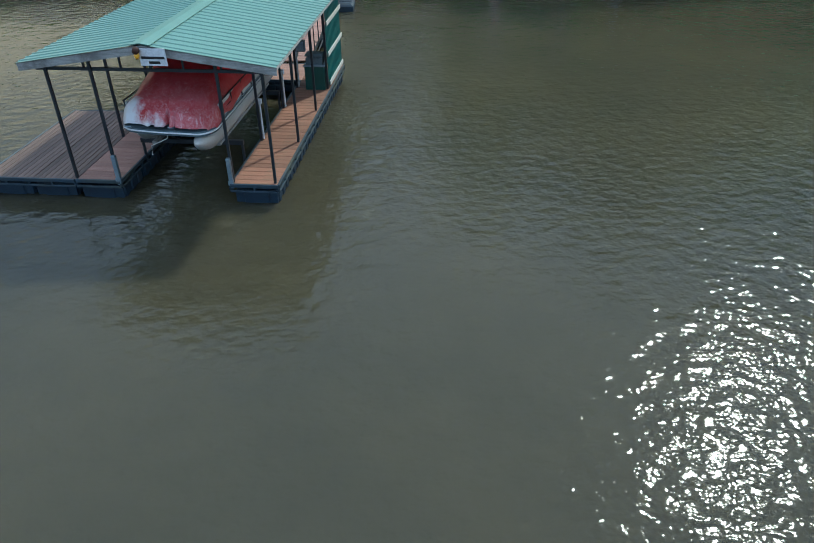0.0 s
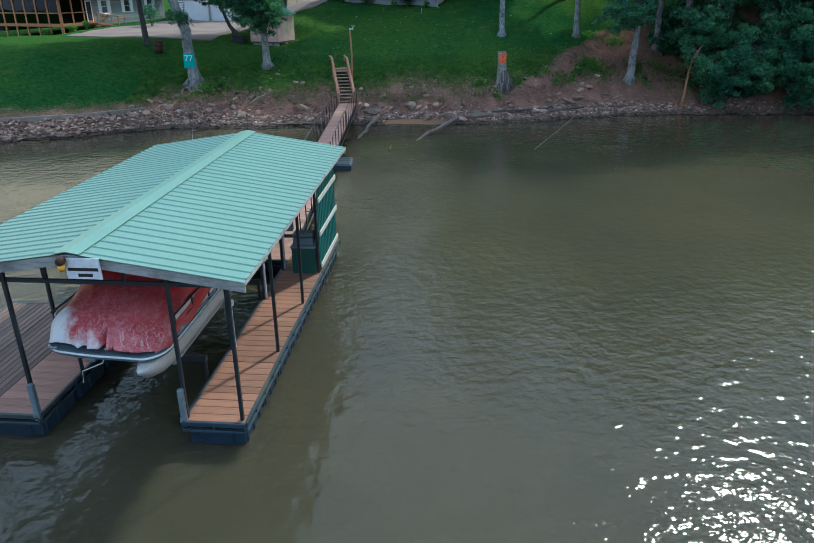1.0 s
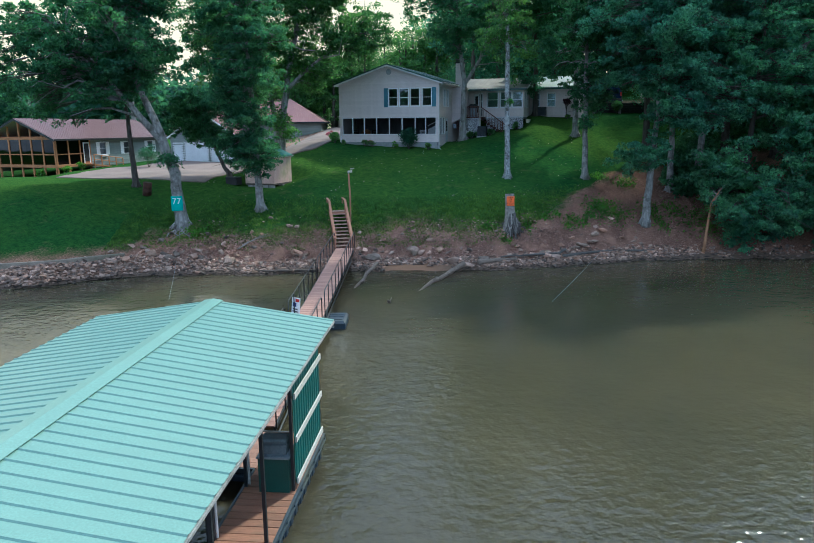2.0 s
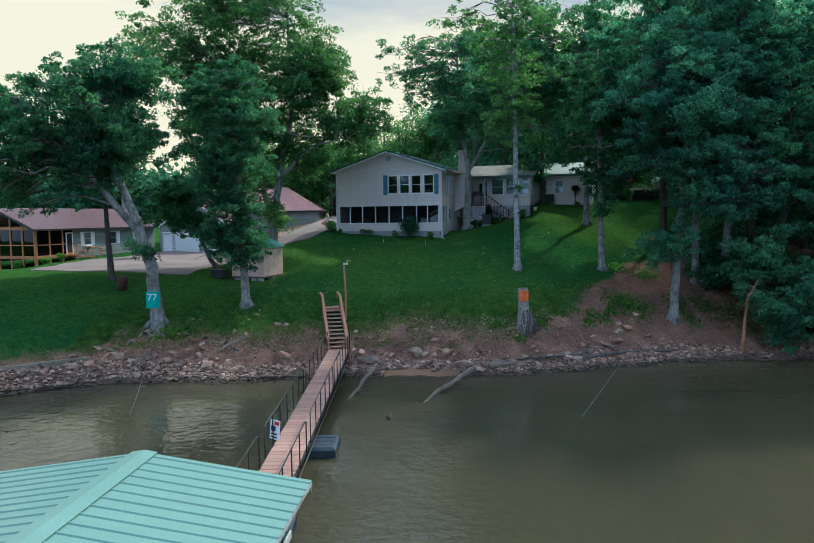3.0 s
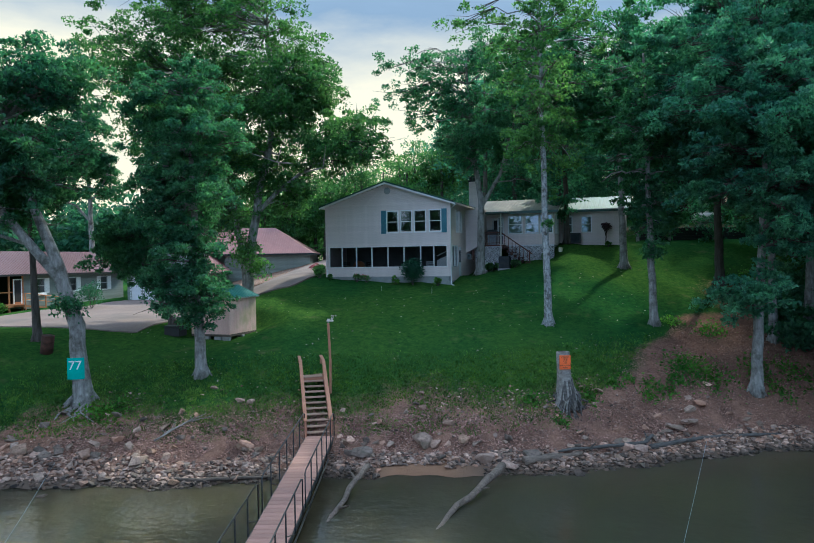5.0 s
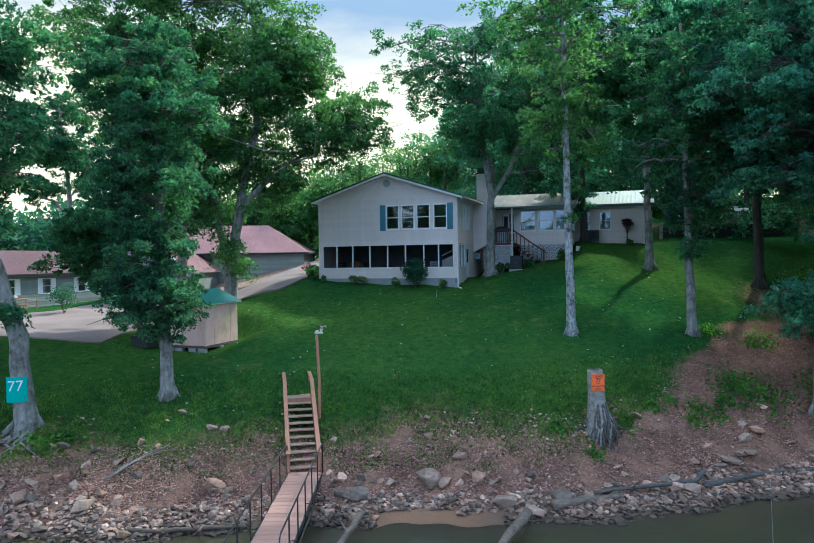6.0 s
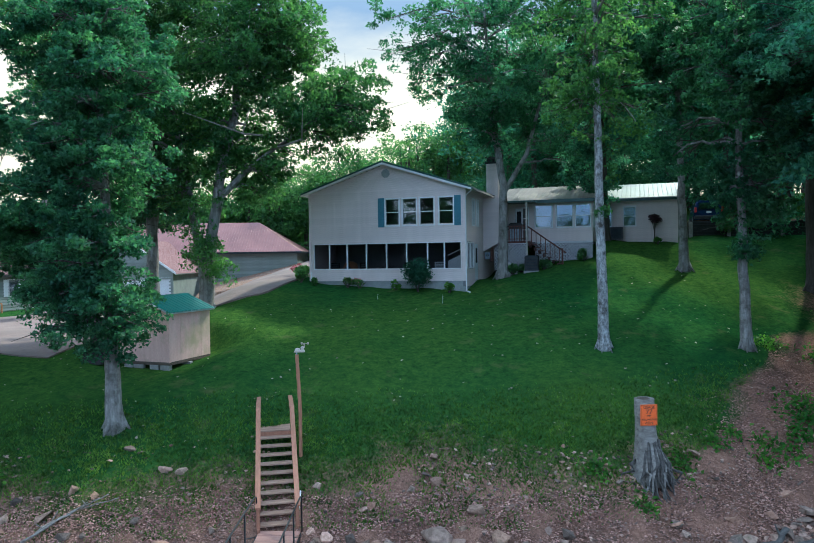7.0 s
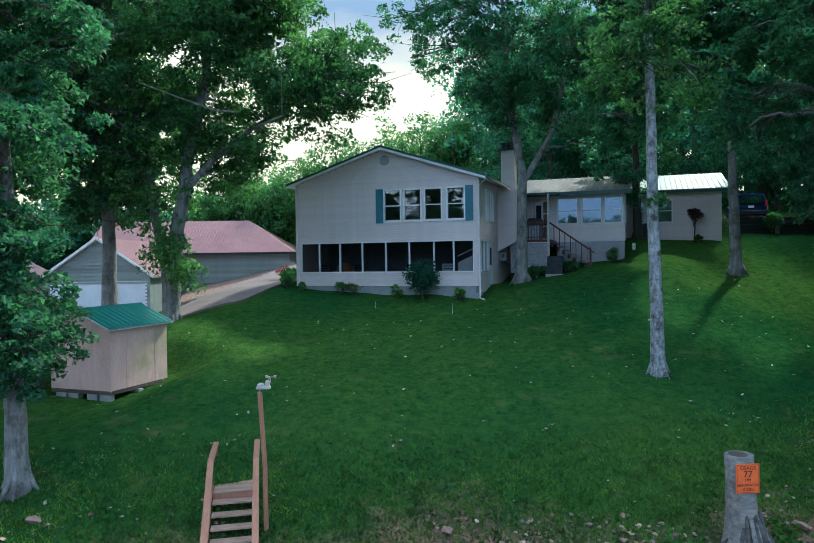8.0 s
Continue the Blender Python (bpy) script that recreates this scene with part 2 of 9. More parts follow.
M["ink_rust"] = surface("dark_red_sign_paint", (0.14, 0.02, 0.008), (0.18, 0.028, 0.01), 0.6)
M["ink_blue"] = surface("blue_sign_paint", (0.01, 0.03, 0.16), (0.015, 0.045, 0.2), 0.6)
M["ink_red"] = surface("red_sign_paint", (0.42, 0.015, 0.012), (0.5, 0.02, 0.015), 0.6)
M["lamp_yellow"] = surface("amber_lens", (0.75, 0.33, 0.01), (0.9, 0.45, 0.02), 0.3)
M["hull"] = surface("aluminium_pontoon", (0.46, 0.46, 0.44), (0.62, 0.62, 0.60), 0.45, 0.35, scale=1.2, fine=25, bump=0.15, stain=(0.34, 0.33, 0.28))
M["boat_deck"] = surface("grey_blue_boat_trim", (0.06, 0.09, 0.11), (0.11, 0.15, 0.17), 0.5, scale=2, fine=30, bump=0.1)
M["boat_panel"] = surface("pale_boat_panel", (0.50, 0.50, 0.48), (0.66, 0.66, 0.64), 0.4, scale=2, fine=30, bump=0.1)
M["car_blue"] = surface("dark_blue_car_paint", (0.006, 0.02, 0.07), (0.01, 0.03, 0.10), 0.25, 0.2, scale=1, fine=10, bump=0.02)
M["tyre"] = surface("tyre_rubber", (0.012, 0.012, 0.012), (0.025, 0.025, 0.025), 0.9, scale=6, fine=40, bump=0.4)
M["tank"] = surface("cream_gas_tank", (0.42, 0.38, 0.33), (0.56, 0.52, 0.46), 0.5, scale=1.5, fine=20, bump=0.1, stain=(0.3, 0.25, 0.2))
M["black_plastic"] = surface("black_edging", (0.01, 0.011, 0.012), (0.022, 0.024, 0.026), 0.7, scale=2, fine=20, bump=0.2)
M["cushion"] = surface("grey_cover_cloth", (0.09, 0.12, 0.13), (0.17, 0.20, 0.21), 0.9, scale=3, fine=30, bump=0.4)
M["bark"] = surface("grey_bark", (0.17, 0.165, 0.155), (0.43, 0.42, 0.40), 0.95, scale=2.2, fine=11, stretch=(4, 4, 0.8), bump=1.0, dist=0.09, stain=(0.10, 0.095, 0.08), stain_scale=2.0)
M["bark_pale"] = surface("pale_mottled_bark", (0.15, 0.155, 0.16), (0.60, 0.62, 0.63), 0.95, scale=5.5, fine=16, stretch=(2.2, 2.2, 1.0), bump=1.0, dist=0.08, stain=(0.085, 0.08, 0.07), stain_scale=3.2)
M["bark_dark"] = surface("dark_bark", (0.045, 0.038, 0.032), (0.12, 0.105, 0.09), 0.95, scale=2.2, fine=11, stretch=(4, 4, 0.8), bump=1.0, dist=0.05)
M["driftwood"] = surface("bleached_driftwood", (0.13, 0.115, 0.105), (0.36, 0.34, 0.31), 0.9, scale=2, fine=14, stretch=(1, 6, 6), bump=0.8, dist=0.03)
M["driftwood_dark"] = surface("grey_waterlogged_wood", (0.045, 0.04, 0.037), (0.14, 0.13, 0.12), 0.9, scale=2, fine=14, stretch=(1, 6, 6), bump=0.8, dist=0.03)
M["wood_wet"] = surface("wet_log", (0.045, 0.033, 0.025), (0.13, 0.095, 0.07), 0.7, scale=2, fine=14, stretch=(1, 6, 6), bump=0.8, dist=0.03)
M["stone"] = surface("limestone", (0.13, 0.09, 0.070), (0.42, 0.305, 0.245), 0.92, scale=3, fine=18, bump=0.7, dist=0.03, vary=0.38, stain=(0.12, 0.10, 0.07), stain_scale=1.4)
M["stone_red"] = surface("reddish_stone", (0.28, 0.17, 0.125), (0.48, 0.33, 0.26), 0.92, scale=3, fine=18, bump=0.7, dist=0.03, vary=0.3)
M["stone_many"] = surface("limestone_rubble", (0.105, 0.072, 0.056), (0.40, 0.278, 0.22), 0.92, scale=3, fine=18, bump=0.6, dist=0.02, vary=0.6, island=True)


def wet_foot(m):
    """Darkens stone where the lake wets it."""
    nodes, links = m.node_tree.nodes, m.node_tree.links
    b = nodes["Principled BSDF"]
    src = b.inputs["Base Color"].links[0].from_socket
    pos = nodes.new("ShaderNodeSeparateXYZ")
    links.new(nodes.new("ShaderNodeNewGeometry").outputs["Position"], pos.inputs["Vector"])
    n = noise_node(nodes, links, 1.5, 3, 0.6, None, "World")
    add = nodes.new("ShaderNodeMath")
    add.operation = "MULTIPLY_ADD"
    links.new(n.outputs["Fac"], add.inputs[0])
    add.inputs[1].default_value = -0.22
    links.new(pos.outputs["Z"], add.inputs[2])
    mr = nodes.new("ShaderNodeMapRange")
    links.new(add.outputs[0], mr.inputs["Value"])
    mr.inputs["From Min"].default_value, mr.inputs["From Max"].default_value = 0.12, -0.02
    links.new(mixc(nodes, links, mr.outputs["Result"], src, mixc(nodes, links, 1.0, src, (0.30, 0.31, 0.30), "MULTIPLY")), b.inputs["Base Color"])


def mixed_tints(m, island):
    """Gives each stone a tint of its own: rusty, grey or pale."""
    nodes, links = m.node_tree.nodes, m.node_tree.links
    b = nodes["Principled BSDF"]
    src = b.inputs["Base Color"].links[0].from_socket
    rnd = nodes.new("ShaderNodeNewGeometry").outputs["Random Per Island"] if island else nodes.new("ShaderNodeObjectInfo").outputs["Random"]
    mul = nodes.new("ShaderNodeMath")
    mul.operation = "MULTIPLY"
    mul.inputs[1].default_value = 7.31
    links.new(rnd, mul.inputs[0])
    frac = nodes.new("ShaderNodeMath")
    frac.operation = "FRACT"
    links.new(mul.outputs[0], frac.inputs[0])
    tint = ramp(nodes, links, frac.outputs[0], [(0.0, (0.50, 0.52, 0.54)), (0.25, (0.80, 0.84, 0.86)), (0.5, (1.10, 0.92, 0.78)), (0.75, (1.05, 1.05, 1.05)), (1.0, (1.55, 1.50, 1.45))]).outputs["Color"]
    links.new(mixc(nodes, links, 1.0, src, tint, "MULTIPLY"), b.inputs["Base Color"])


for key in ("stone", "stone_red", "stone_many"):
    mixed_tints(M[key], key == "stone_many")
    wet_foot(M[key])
M["litter"] = surface("dry_leaf_litter", (0.20, 0.10, 0.076), (0.46, 0.275, 0.22), 0.9, scale=2, fine=12, bump=0.2, vary=0.65, island=True)
M["straw"] = surface("gravel_flecks", (0.30, 0.24, 0.19), (0.5, 0.42, 0.34), 0.9, scale=2, fine=12, bump=0.2, vary=0.4, island=True)


def leaf_material(name, dark, light, glow):
    m = bpy.data.materials.new(name)
    m.use_nodes = True
    nodes, links = m.node_tree.nodes, m.node_tree.links
    b = nodes["Principled BSDF"]
    b.inputs["Roughness"].default_value = 0.55
    b.inputs["Specular IOR Level"].default_value = 0.25
    rnd = nodes.new("ShaderNodeNewGeometry").outputs["Random Per Island"]
    big = noise_node(nodes, links, 0.45, 3, 0.5, None, "World")
    c1 = ramp(nodes, links, rnd, [(0.0, dark), (1.0, light)]).outputs["Color"]
    c2 = ramp(nodes, links, big.outputs["Fac"], [(0.3, (0.66, 0.76, 0.84)), (0.7, (1.34, 1.2, 0.98))]).outputs["Color"]
    col = mixc(nodes, links, 1.0, c1, c2, "MULTIPLY")
    mid = noise_node(nodes, links, 2.2, 3, 0.55, None, "World")
    c3 = ramp(nodes, links, mid.outputs["Fac"], [(0.34, (0.58, 0.62, 0.66)), (0.66, (1.42, 1.36, 1.3))]).outputs["Color"]
    col = mixc(nodes, links, 1.0, col, c3, "MULTIPLY")
    links.new(col, b.inputs["Base Color"])
    tr = nodes.new("ShaderNodeBsdfTranslucent")
    tcol = mixc(nodes, links, 1.0, col, glow, "MULTIPLY")
    links.new(tcol, tr.inputs["Color"])
    mx = nodes.new("ShaderNodeMixShader")
    mx.inputs["Fac"].default_value = 0.58
    links.new(b.outputs["BSDF"], mx.inputs[1])
    links.new(tr.outputs["BSDF"], mx.inputs[2])
    links.new(mx.outputs["Shader"], nodes["Material Output"].inputs["Surface"])
    return m


M["leaf"] = leaf_material("oak_leaves", (0.043, 0.113, 0.079), (0.090, 0.212, 0.138), (1.4, 1.7, 0.9))
M["leaf_teal"] = leaf_material("blue_green_leaves", (0.054, 0.150, 0.118), (0.120, 0.276, 0.206), (1.3, 1.6, 1.0))
M["leaf_shore"] = leaf_material("shore_leaves", (0.056, 0.150, 0.105), (0.125, 0.285, 0.185), (1.3, 1.6, 0.95))
M["leaf_light"] = leaf_material("light_green_leaves", (0.054, 0.130, 0.064), (0.115, 0.235, 0.105), (1.5, 1.7, 0.8))
M["leaf_far"] = leaf_material("far_leaves", (0.030, 0.088, 0.072), (0.060, 0.150, 0.118), (1.4, 1.6, 0.9))
M["grass_blade"] = leaf_material("grass_blades", (0.055, 0.135, 0.03), (0.135, 0.22, 0.052), (1.2, 1.3, 0.6))
M["weed"] = leaf_material("weed_leaves", (0.05, 0.15, 0.03), (0.115, 0.25, 0.05), (1.3, 1.4, 0.6))
M["leaf_plum"] = leaf_material("dark_plum_leaves", (0.03, 0.022, 0.032), (0.09, 0.05, 0.07), (1.2, 1.0, 1.0))
M["flower"] = surface("pink_petals", (0.55, 0.12, 0.16), (0.7, 0.2, 0.24), 0.6)


def glass_material(name, tint=(1, 1, 1), gloss=1.0):
    m = bpy.data.materials.new(name)
    m.use_nodes = True
    nodes, links = m.node_tree.nodes, m.node_tree.links
    nodes.remove(nodes["Principled BSDF"])
    fr = nodes.new("ShaderNodeFresnel")
    fr.inputs["IOR"].default_value = 1.5 * gloss
    tr = nodes.new("ShaderNodeBsdfTransparent")
    tr.inputs["Color"].default_value = (*tint, 1)
    gl = nodes.new("ShaderNodeBsdfGlossy")
    gl.inputs["Roughness"].default_value = 0.02
    wav = noise_node(nodes, links, 1.3, 2, 0.4)
    bp = nodes.new("ShaderNodeBump")
    bp.inputs["Strength"].default_value = 0.12
    bp.inputs["Distance"].default_value = 0.02
    links.new(wav.outputs["Fac"], bp.inputs["Height"])
    links.new(bp.outputs["Normal"], gl.inputs["Normal"])
    mx = nodes.new("ShaderNodeMixShader")
    links.new(fr.outputs["Fac"], mx.inputs[0])
    links.new(tr.outputs["BSDF"], mx.inputs[1])
    links.new(gl.outputs["BSDF"], mx.inputs[2])
    links.new(mx.outputs["Shader"], nodes["Material Output"].inputs["Surface"])
    return m


M["glass"] = glass_material("window_glass", (0.6, 0.66, 0.7), 1.75)
M["screen_brown"] = glass_material("dark_porch_screen", (0.11, 0.105, 0.10), 0.8)
M["screen"] = glass_material("insect_screen", (0.50, 0.51, 0.52), 0.8)


def water_material():
    m, nodes, links, b = shader("muddy_lake_water", (0.075, 0.062, 0.028), 0.06)
    b.inputs["IOR"].default_value = 1.33
    big = noise_node(nodes, links, 0.22, 3, 0.5, None, "World")
    murk = noise_node(nodes, links, 0.11, 4, 0.6, None, "World")
    col = ramp(nodes, links, murk.outputs["Fac"], [(0.3, (0.047, 0.044, 0.027)), (0.7, (0.070, 0.061, 0.034))]).outputs["Color"]
    links.new(col, b.inputs["Base Color"])
    b.inputs["Subsurface Weight"].default_value = 1.0
    b.inputs["Subsurface Radius"].default_value = (1.0, 0.9, 0.6)
    b.inputs["Subsurface Scale"].default_value = 2.6
    rip = noise_node(nodes, links, 1.0, 2, 0.5, (2.5, 2.9, 1.0), "World")
    rip2 = noise_node(nodes, links, 1.0, 2, 0.5, (6.5, 7.5, 1.0), "World")
    sw = noise_node(nodes, links, 1.0, 2, 0.5, (0.9, 0.95, 1.0), "World")
    # how far the wind ruffles the lake: open water, lee of the bank, and rougher patches (x, y, reach) put in where
    # bright reflections show
    pos = nodes.new("ShaderNodeSeparateXYZ")
    geo = nodes.new("ShaderNodeNewGeometry")
    links.new(geo.outputs["Position"], pos.inputs["Vector"])
    lee = nodes.new("ShaderNodeMapRange")
    links.new(pos.outputs["Y"], lee.inputs["Value"])
    for key, val in (("From Min", 22), ("From Max", 34), ("To Min", 0.78), ("To Max", 0.36)):
        lee.inputs[key].default_value = val
    calm = lee.outputs["Result"]
    glare_ripple = ramp(nodes, links, big.outputs["Fac"], [(0.38, (0.55,) * 3), (0.6, (1.25,) * 3)]).outputs["Color"]
    for gx, gy, reach in ((0.3, 31.5, 4.2), (0.9, 37.2, 3.2), (-16.5, 38.5, 5.5), (-10.5, 36.0, 2.6), (19.3, 36.6, 3.0), (11.7, 40.4, 2.0), (8.0, 10.0, 6.0)):
        dist = nodes.new("ShaderNodeVectorMath")
        dist.operation = "DISTANCE"
        links.new(geo.outputs["Position"], dist.inputs[0])
        dist.inputs[1].default_value = (gx, gy, 0)
        near = nodes.new("ShaderNodeMapRange")
        links.new(dist.outputs["Value"], near.inputs["Value"])
        near.inputs["From Min"].default_value, near.inputs["From Max"].default_value = reach, reach * 0.35
        lit = nodes.new("ShaderNodeMath")
        lit.operation = "MULTIPLY"
        links.new(near.outputs["Result"], lit.inputs[0])
        links.new(glare_ripple, lit.inputs[1])
        top = nodes.new("ShaderNodeMath")
        top.operation = "MAXIMUM"
        links.new(calm, top.inputs[0])
        links.new(lit.outputs[0], top.inputs[1])
        calm = top.outputs[0]
    add = nodes.new("ShaderNodeMath")
    add.operation = "MULTIPLY_ADD"
    links.new(rip2.outputs["Fac"], add.inputs[0])
    add.inputs[1].default_value = 0.17
    links.new(rip.outputs["Fac"], add.inputs[2])
    mul = nodes.new("ShaderNodeMath")
    mul.operation = "MULTIPLY"
    links.new(add.outputs[0], mul.inputs[0])
    links.new(calm, mul.inputs[1])
    add2 = nodes.new("ShaderNodeMath")
    add2.operation = "MULTIPLY_ADD"
    links.new(sw.outputs["Fac"], add2.inputs[0])
    add2.inputs[1].default_value = 0.42
    links.new(mul.outputs[0], add2.inputs[2])
    bumped(nodes, links, b, add2.outputs[0], 1.0, 0.052)
    return m


M["water"] = water_material()


def ground_material():
    """Lawn, bare bank and leaf litter, laid out by the place's own patches in world metres."""
    m, nodes, links, b = shader("lawn_and_bank", (0.04, 0.1, 0.02), 1.0, 0.0, 0.0)
    fine = noise_node(nodes, links, 9.0, 5, 0.7, None, "World")
    mid = noise_node(nodes, links, 0.9, 5, 0.6, None, "World")
    big = noise_node(nodes, links, 0.10, 4, 0.55, None, "World")
    grass = ramp(nodes, links, fine.outputs["Fac"], [(0.25, (0.015, 0.054, 0.019)), (0.75, (0.047, 0.112, 0.024))]).outputs["Color"]
    gv = ramp(nodes, links, big.outputs["Fac"], [(0.36, (0.66, 0.84, 0.95)), (0.64, (1.5, 1.2, 0.95))]).outputs["Color"]
    grass = mixc(nodes, links, 1.0, grass, gv, "MULTIPLY")
    patch = noise_node(nodes, links, 3.2, 5, 0.7, None, "World")
    gp = ramp(nodes, links, patch.outputs["Fac"], [(0.3, (0.55, 0.64, 0.75)), (0.7, (1.42, 1.32, 1.1))]).outputs["Color"]
    grass = mixc(nodes, links, 1.0, grass, gp, "MULTIPLY")
    worn = ramp(nodes, links, mid.outputs["Fac"], [(0.60, (0, 0, 0)), (0.78, (0.6, 0.6, 0.6))]).outputs["Color"]
    grass = mixc(nodes, links, worn, grass, (0.14, 0.135, 0.06))
    earth = ramp(nodes, links, fine.outputs["Fac"], [(0.25, (0.11, 0.064, 0.049)), (0.75, (0.30, 0.196, 0.156))]).outputs["Color"]
    ev = ramp(nodes, links, mid.outputs["Fac"], [(0.3, (0.7, 0.7, 0.7)), (0.7, (1.2, 1.15, 1.1))]).outputs["Color"]
    earth = mixc(nodes, links, 1.0, earth, ev, "MULTIPLY")
    crumb = noise_node(nodes, links, 34.0, 4, 0.7, None, "World")
    ec = ramp(nodes, links, crumb.outputs["Fac"], [(0.32, (0.45, 0.42, 0.40)), (0.68, (1.6, 1.5, 1.42))]).outputs["Color"]
    earth = mixc(nodes, links, 1.0, earth, ec, "MULTIPLY")
    at = nodes.new("ShaderNodeAttribute")
    at.attribute_name = "bare"
    sub = nodes.new("ShaderNodeMath")
    sub.operation = "MULTIPLY_ADD"
    links.new(mid.outputs["Fac"], sub.inputs[0])
    sub.inputs[1].default_value = 0.7
    links.new(at.outputs["Fac"], sub.inputs[2])
    sub2 = nodes.new("ShaderNodeMath")
    sub2.operation = "MULTIPLY_ADD"
    links.new(fine.outputs["Fac"], sub2.inputs[0])
    sub2.inputs[1].default_value = 1.0
    links.new(sub.outputs[0], sub2.inputs[2])
    mr = nodes.new("ShaderNodeMapRange")
    links.new(sub2.outputs[0], mr.inputs["Value"])
    mr.inputs["From Min"].default_value, mr.inputs["From Max"].default_value = 1.12, 1.62
    pos = nodes.new("ShaderNodeSeparateXYZ")
    links.new(nodes.new("ShaderNodeNewGeometry").outputs["Position"], pos.inputs["Vector"])
    lowz = nodes.new("ShaderNodeMath")
    lowz.operation = "MULTIPLY_ADD"
    links.new(mid.outputs["Fac"], lowz.inputs[0])
    lowz.inputs[1].default_value = -0.5
    links.new(pos.outputs["Z"], lowz.inputs[2])
    sandf = nodes.new("ShaderNodeMapRange")
    links.new(lowz.outputs[0], sandf.inputs["Value"])
    sandf.inputs["From Min"].default_value, sandf.inputs["From Max"].default_value = 0.10, -0.08
    beach = None  # the only sand lies between the gangway and the long log
    for lo, hi in ((-1.4, 0.3), (4.0, 2.0)):
        side = nodes.new("ShaderNodeMapRange")
        links.new(pos.outputs["X"], side.inputs["Value"])
        side.inputs["From Min"].default_value, side.inputs["From Max"].default_value = lo, hi
        if beach is None:
            beach = side.outputs["Result"]
        else:
            both = nodes.new("ShaderNodeMath")
            both.operation = "MULTIPLY"
            links.new(beach, both.inputs[0])
            links.new(side.outputs["Result"], both.inputs[1])
            beach = both.outputs[0]
    shore_col = mixc(nodes, links, beach, (0.12, 0.09, 0.07), (0.24, 0.14, 0.088))
    earth = mixc(nodes, links, sandf.outputs["Result"], earth, shore_col)
    col = mixc(nodes, links, mr.outputs["Result"], grass, earth)
    links.new(col, b.inputs["Base Color"])
    bumped(nodes, links, b, fine.outputs["Fac"], 0.9, 0.06)
    return m


M["ground"] = ground_material()


def cover_material():
    """Faded red boat cover, worn through to white at the bow, with pale creases."""
    m, nodes, links, b = shader("red_boat_cover", (0.36, 0.015, 0.02), 0.38)
    co = nodes.new("ShaderNodeTexCoord")
    sep = nodes.new("ShaderNodeSeparateXYZ")
    links.new(co.outputs["Object"], sep.inputs["Vector"])
    n1 = noise_node(nodes, links, 1.3, 5, 0.6)
    n2 = noise_node(nodes, links, 26, 4, 0.6)
    red = ramp(nodes, links, n1.outputs["Fac"], [(0.3, (0.36, 0.012, 0.018)), (0.7, (0.58, 0.03, 0.038))]).outputs["Color"]
    # dry cracks, thin and pale, dense at the bow
    mr = nodes.new("ShaderNodeMapRange")
    links.new(sep.outputs["Y"], mr.inputs["Value"])
    mr.inputs["From Min"].default_value, mr.inputs["From Max"].default_value = 2.1, 0.5
    faded = mixc(nodes, links, 1.0, ramp(nodes, links, n1.outputs["Fac"], [(0.35, (0.0,) * 3), (0.75, (0.75,) * 3)]).outputs["Color"], mr.outputs["Result"], "MULTIPLY")
    col = mixc(nodes, links, faded, red, (0.50, 0.155, 0.19))
    for scale, stretch, width, pale in ((3.4, (1.9, 0.8, 1.0), 0.011, 0.85), (8.5, (1.0, 1.6, 1.0), 0.012, 0.6), (20.0, (1.0, 1.3, 1.0), 0.02, 0.5)):
        crk = noise_node(nodes, links, scale, 6, 0.62, stretch)
        crk.inputs["Distortion"].default_value = 0.6
        crease = ramp(nodes, links, crk.outputs["Fac"], [(0.5 - width, (0, 0, 0)), (0.5, (pale,) * 3), (0.5 + width, (0, 0, 0))]).outputs["Color"]
        fc = mixc(nodes, links, 1.0, crease, mr.outputs["Result"], "MULTIPLY")
        col = mixc(nodes, links, fc, col, (0.72, 0.60, 0.61))
    left = nodes.new("ShaderNodeMath")
    left.operation = "MULTIPLY_ADD"
    links.new(sep.outputs["X"], left.inputs[0])
    left.inputs[1].default_value = -0.42
    links.new(n1.outputs["Fac"], left.inputs[2])
    fr = nodes.new("ShaderNodeMath")
    fr.operation = "MULTIPLY_ADD"
    links.new(sep.outputs["Y"], fr.inputs[0])
    fr.inputs[1].default_value = -0.62
    links.new(left.outputs[0], fr.inputs[2])
    wr = nodes.new("ShaderNodeMapRange")
    links.new(fr.outputs[0], wr.inputs["Value"])
    wr.inputs["From Min"].default_value, wr.inputs["From Max"].default_value = 0.27, 0.42
    col = mixc(nodes, links, wr.outputs["Result"], col, (0.72, 0.70, 0.71))
    links.new(col, b.inputs["Base Color"])
    bumped(nodes, links, b, n1.outputs["Fac"], 0.6, 0.08)
    return m


M["cover"] = cover_material()

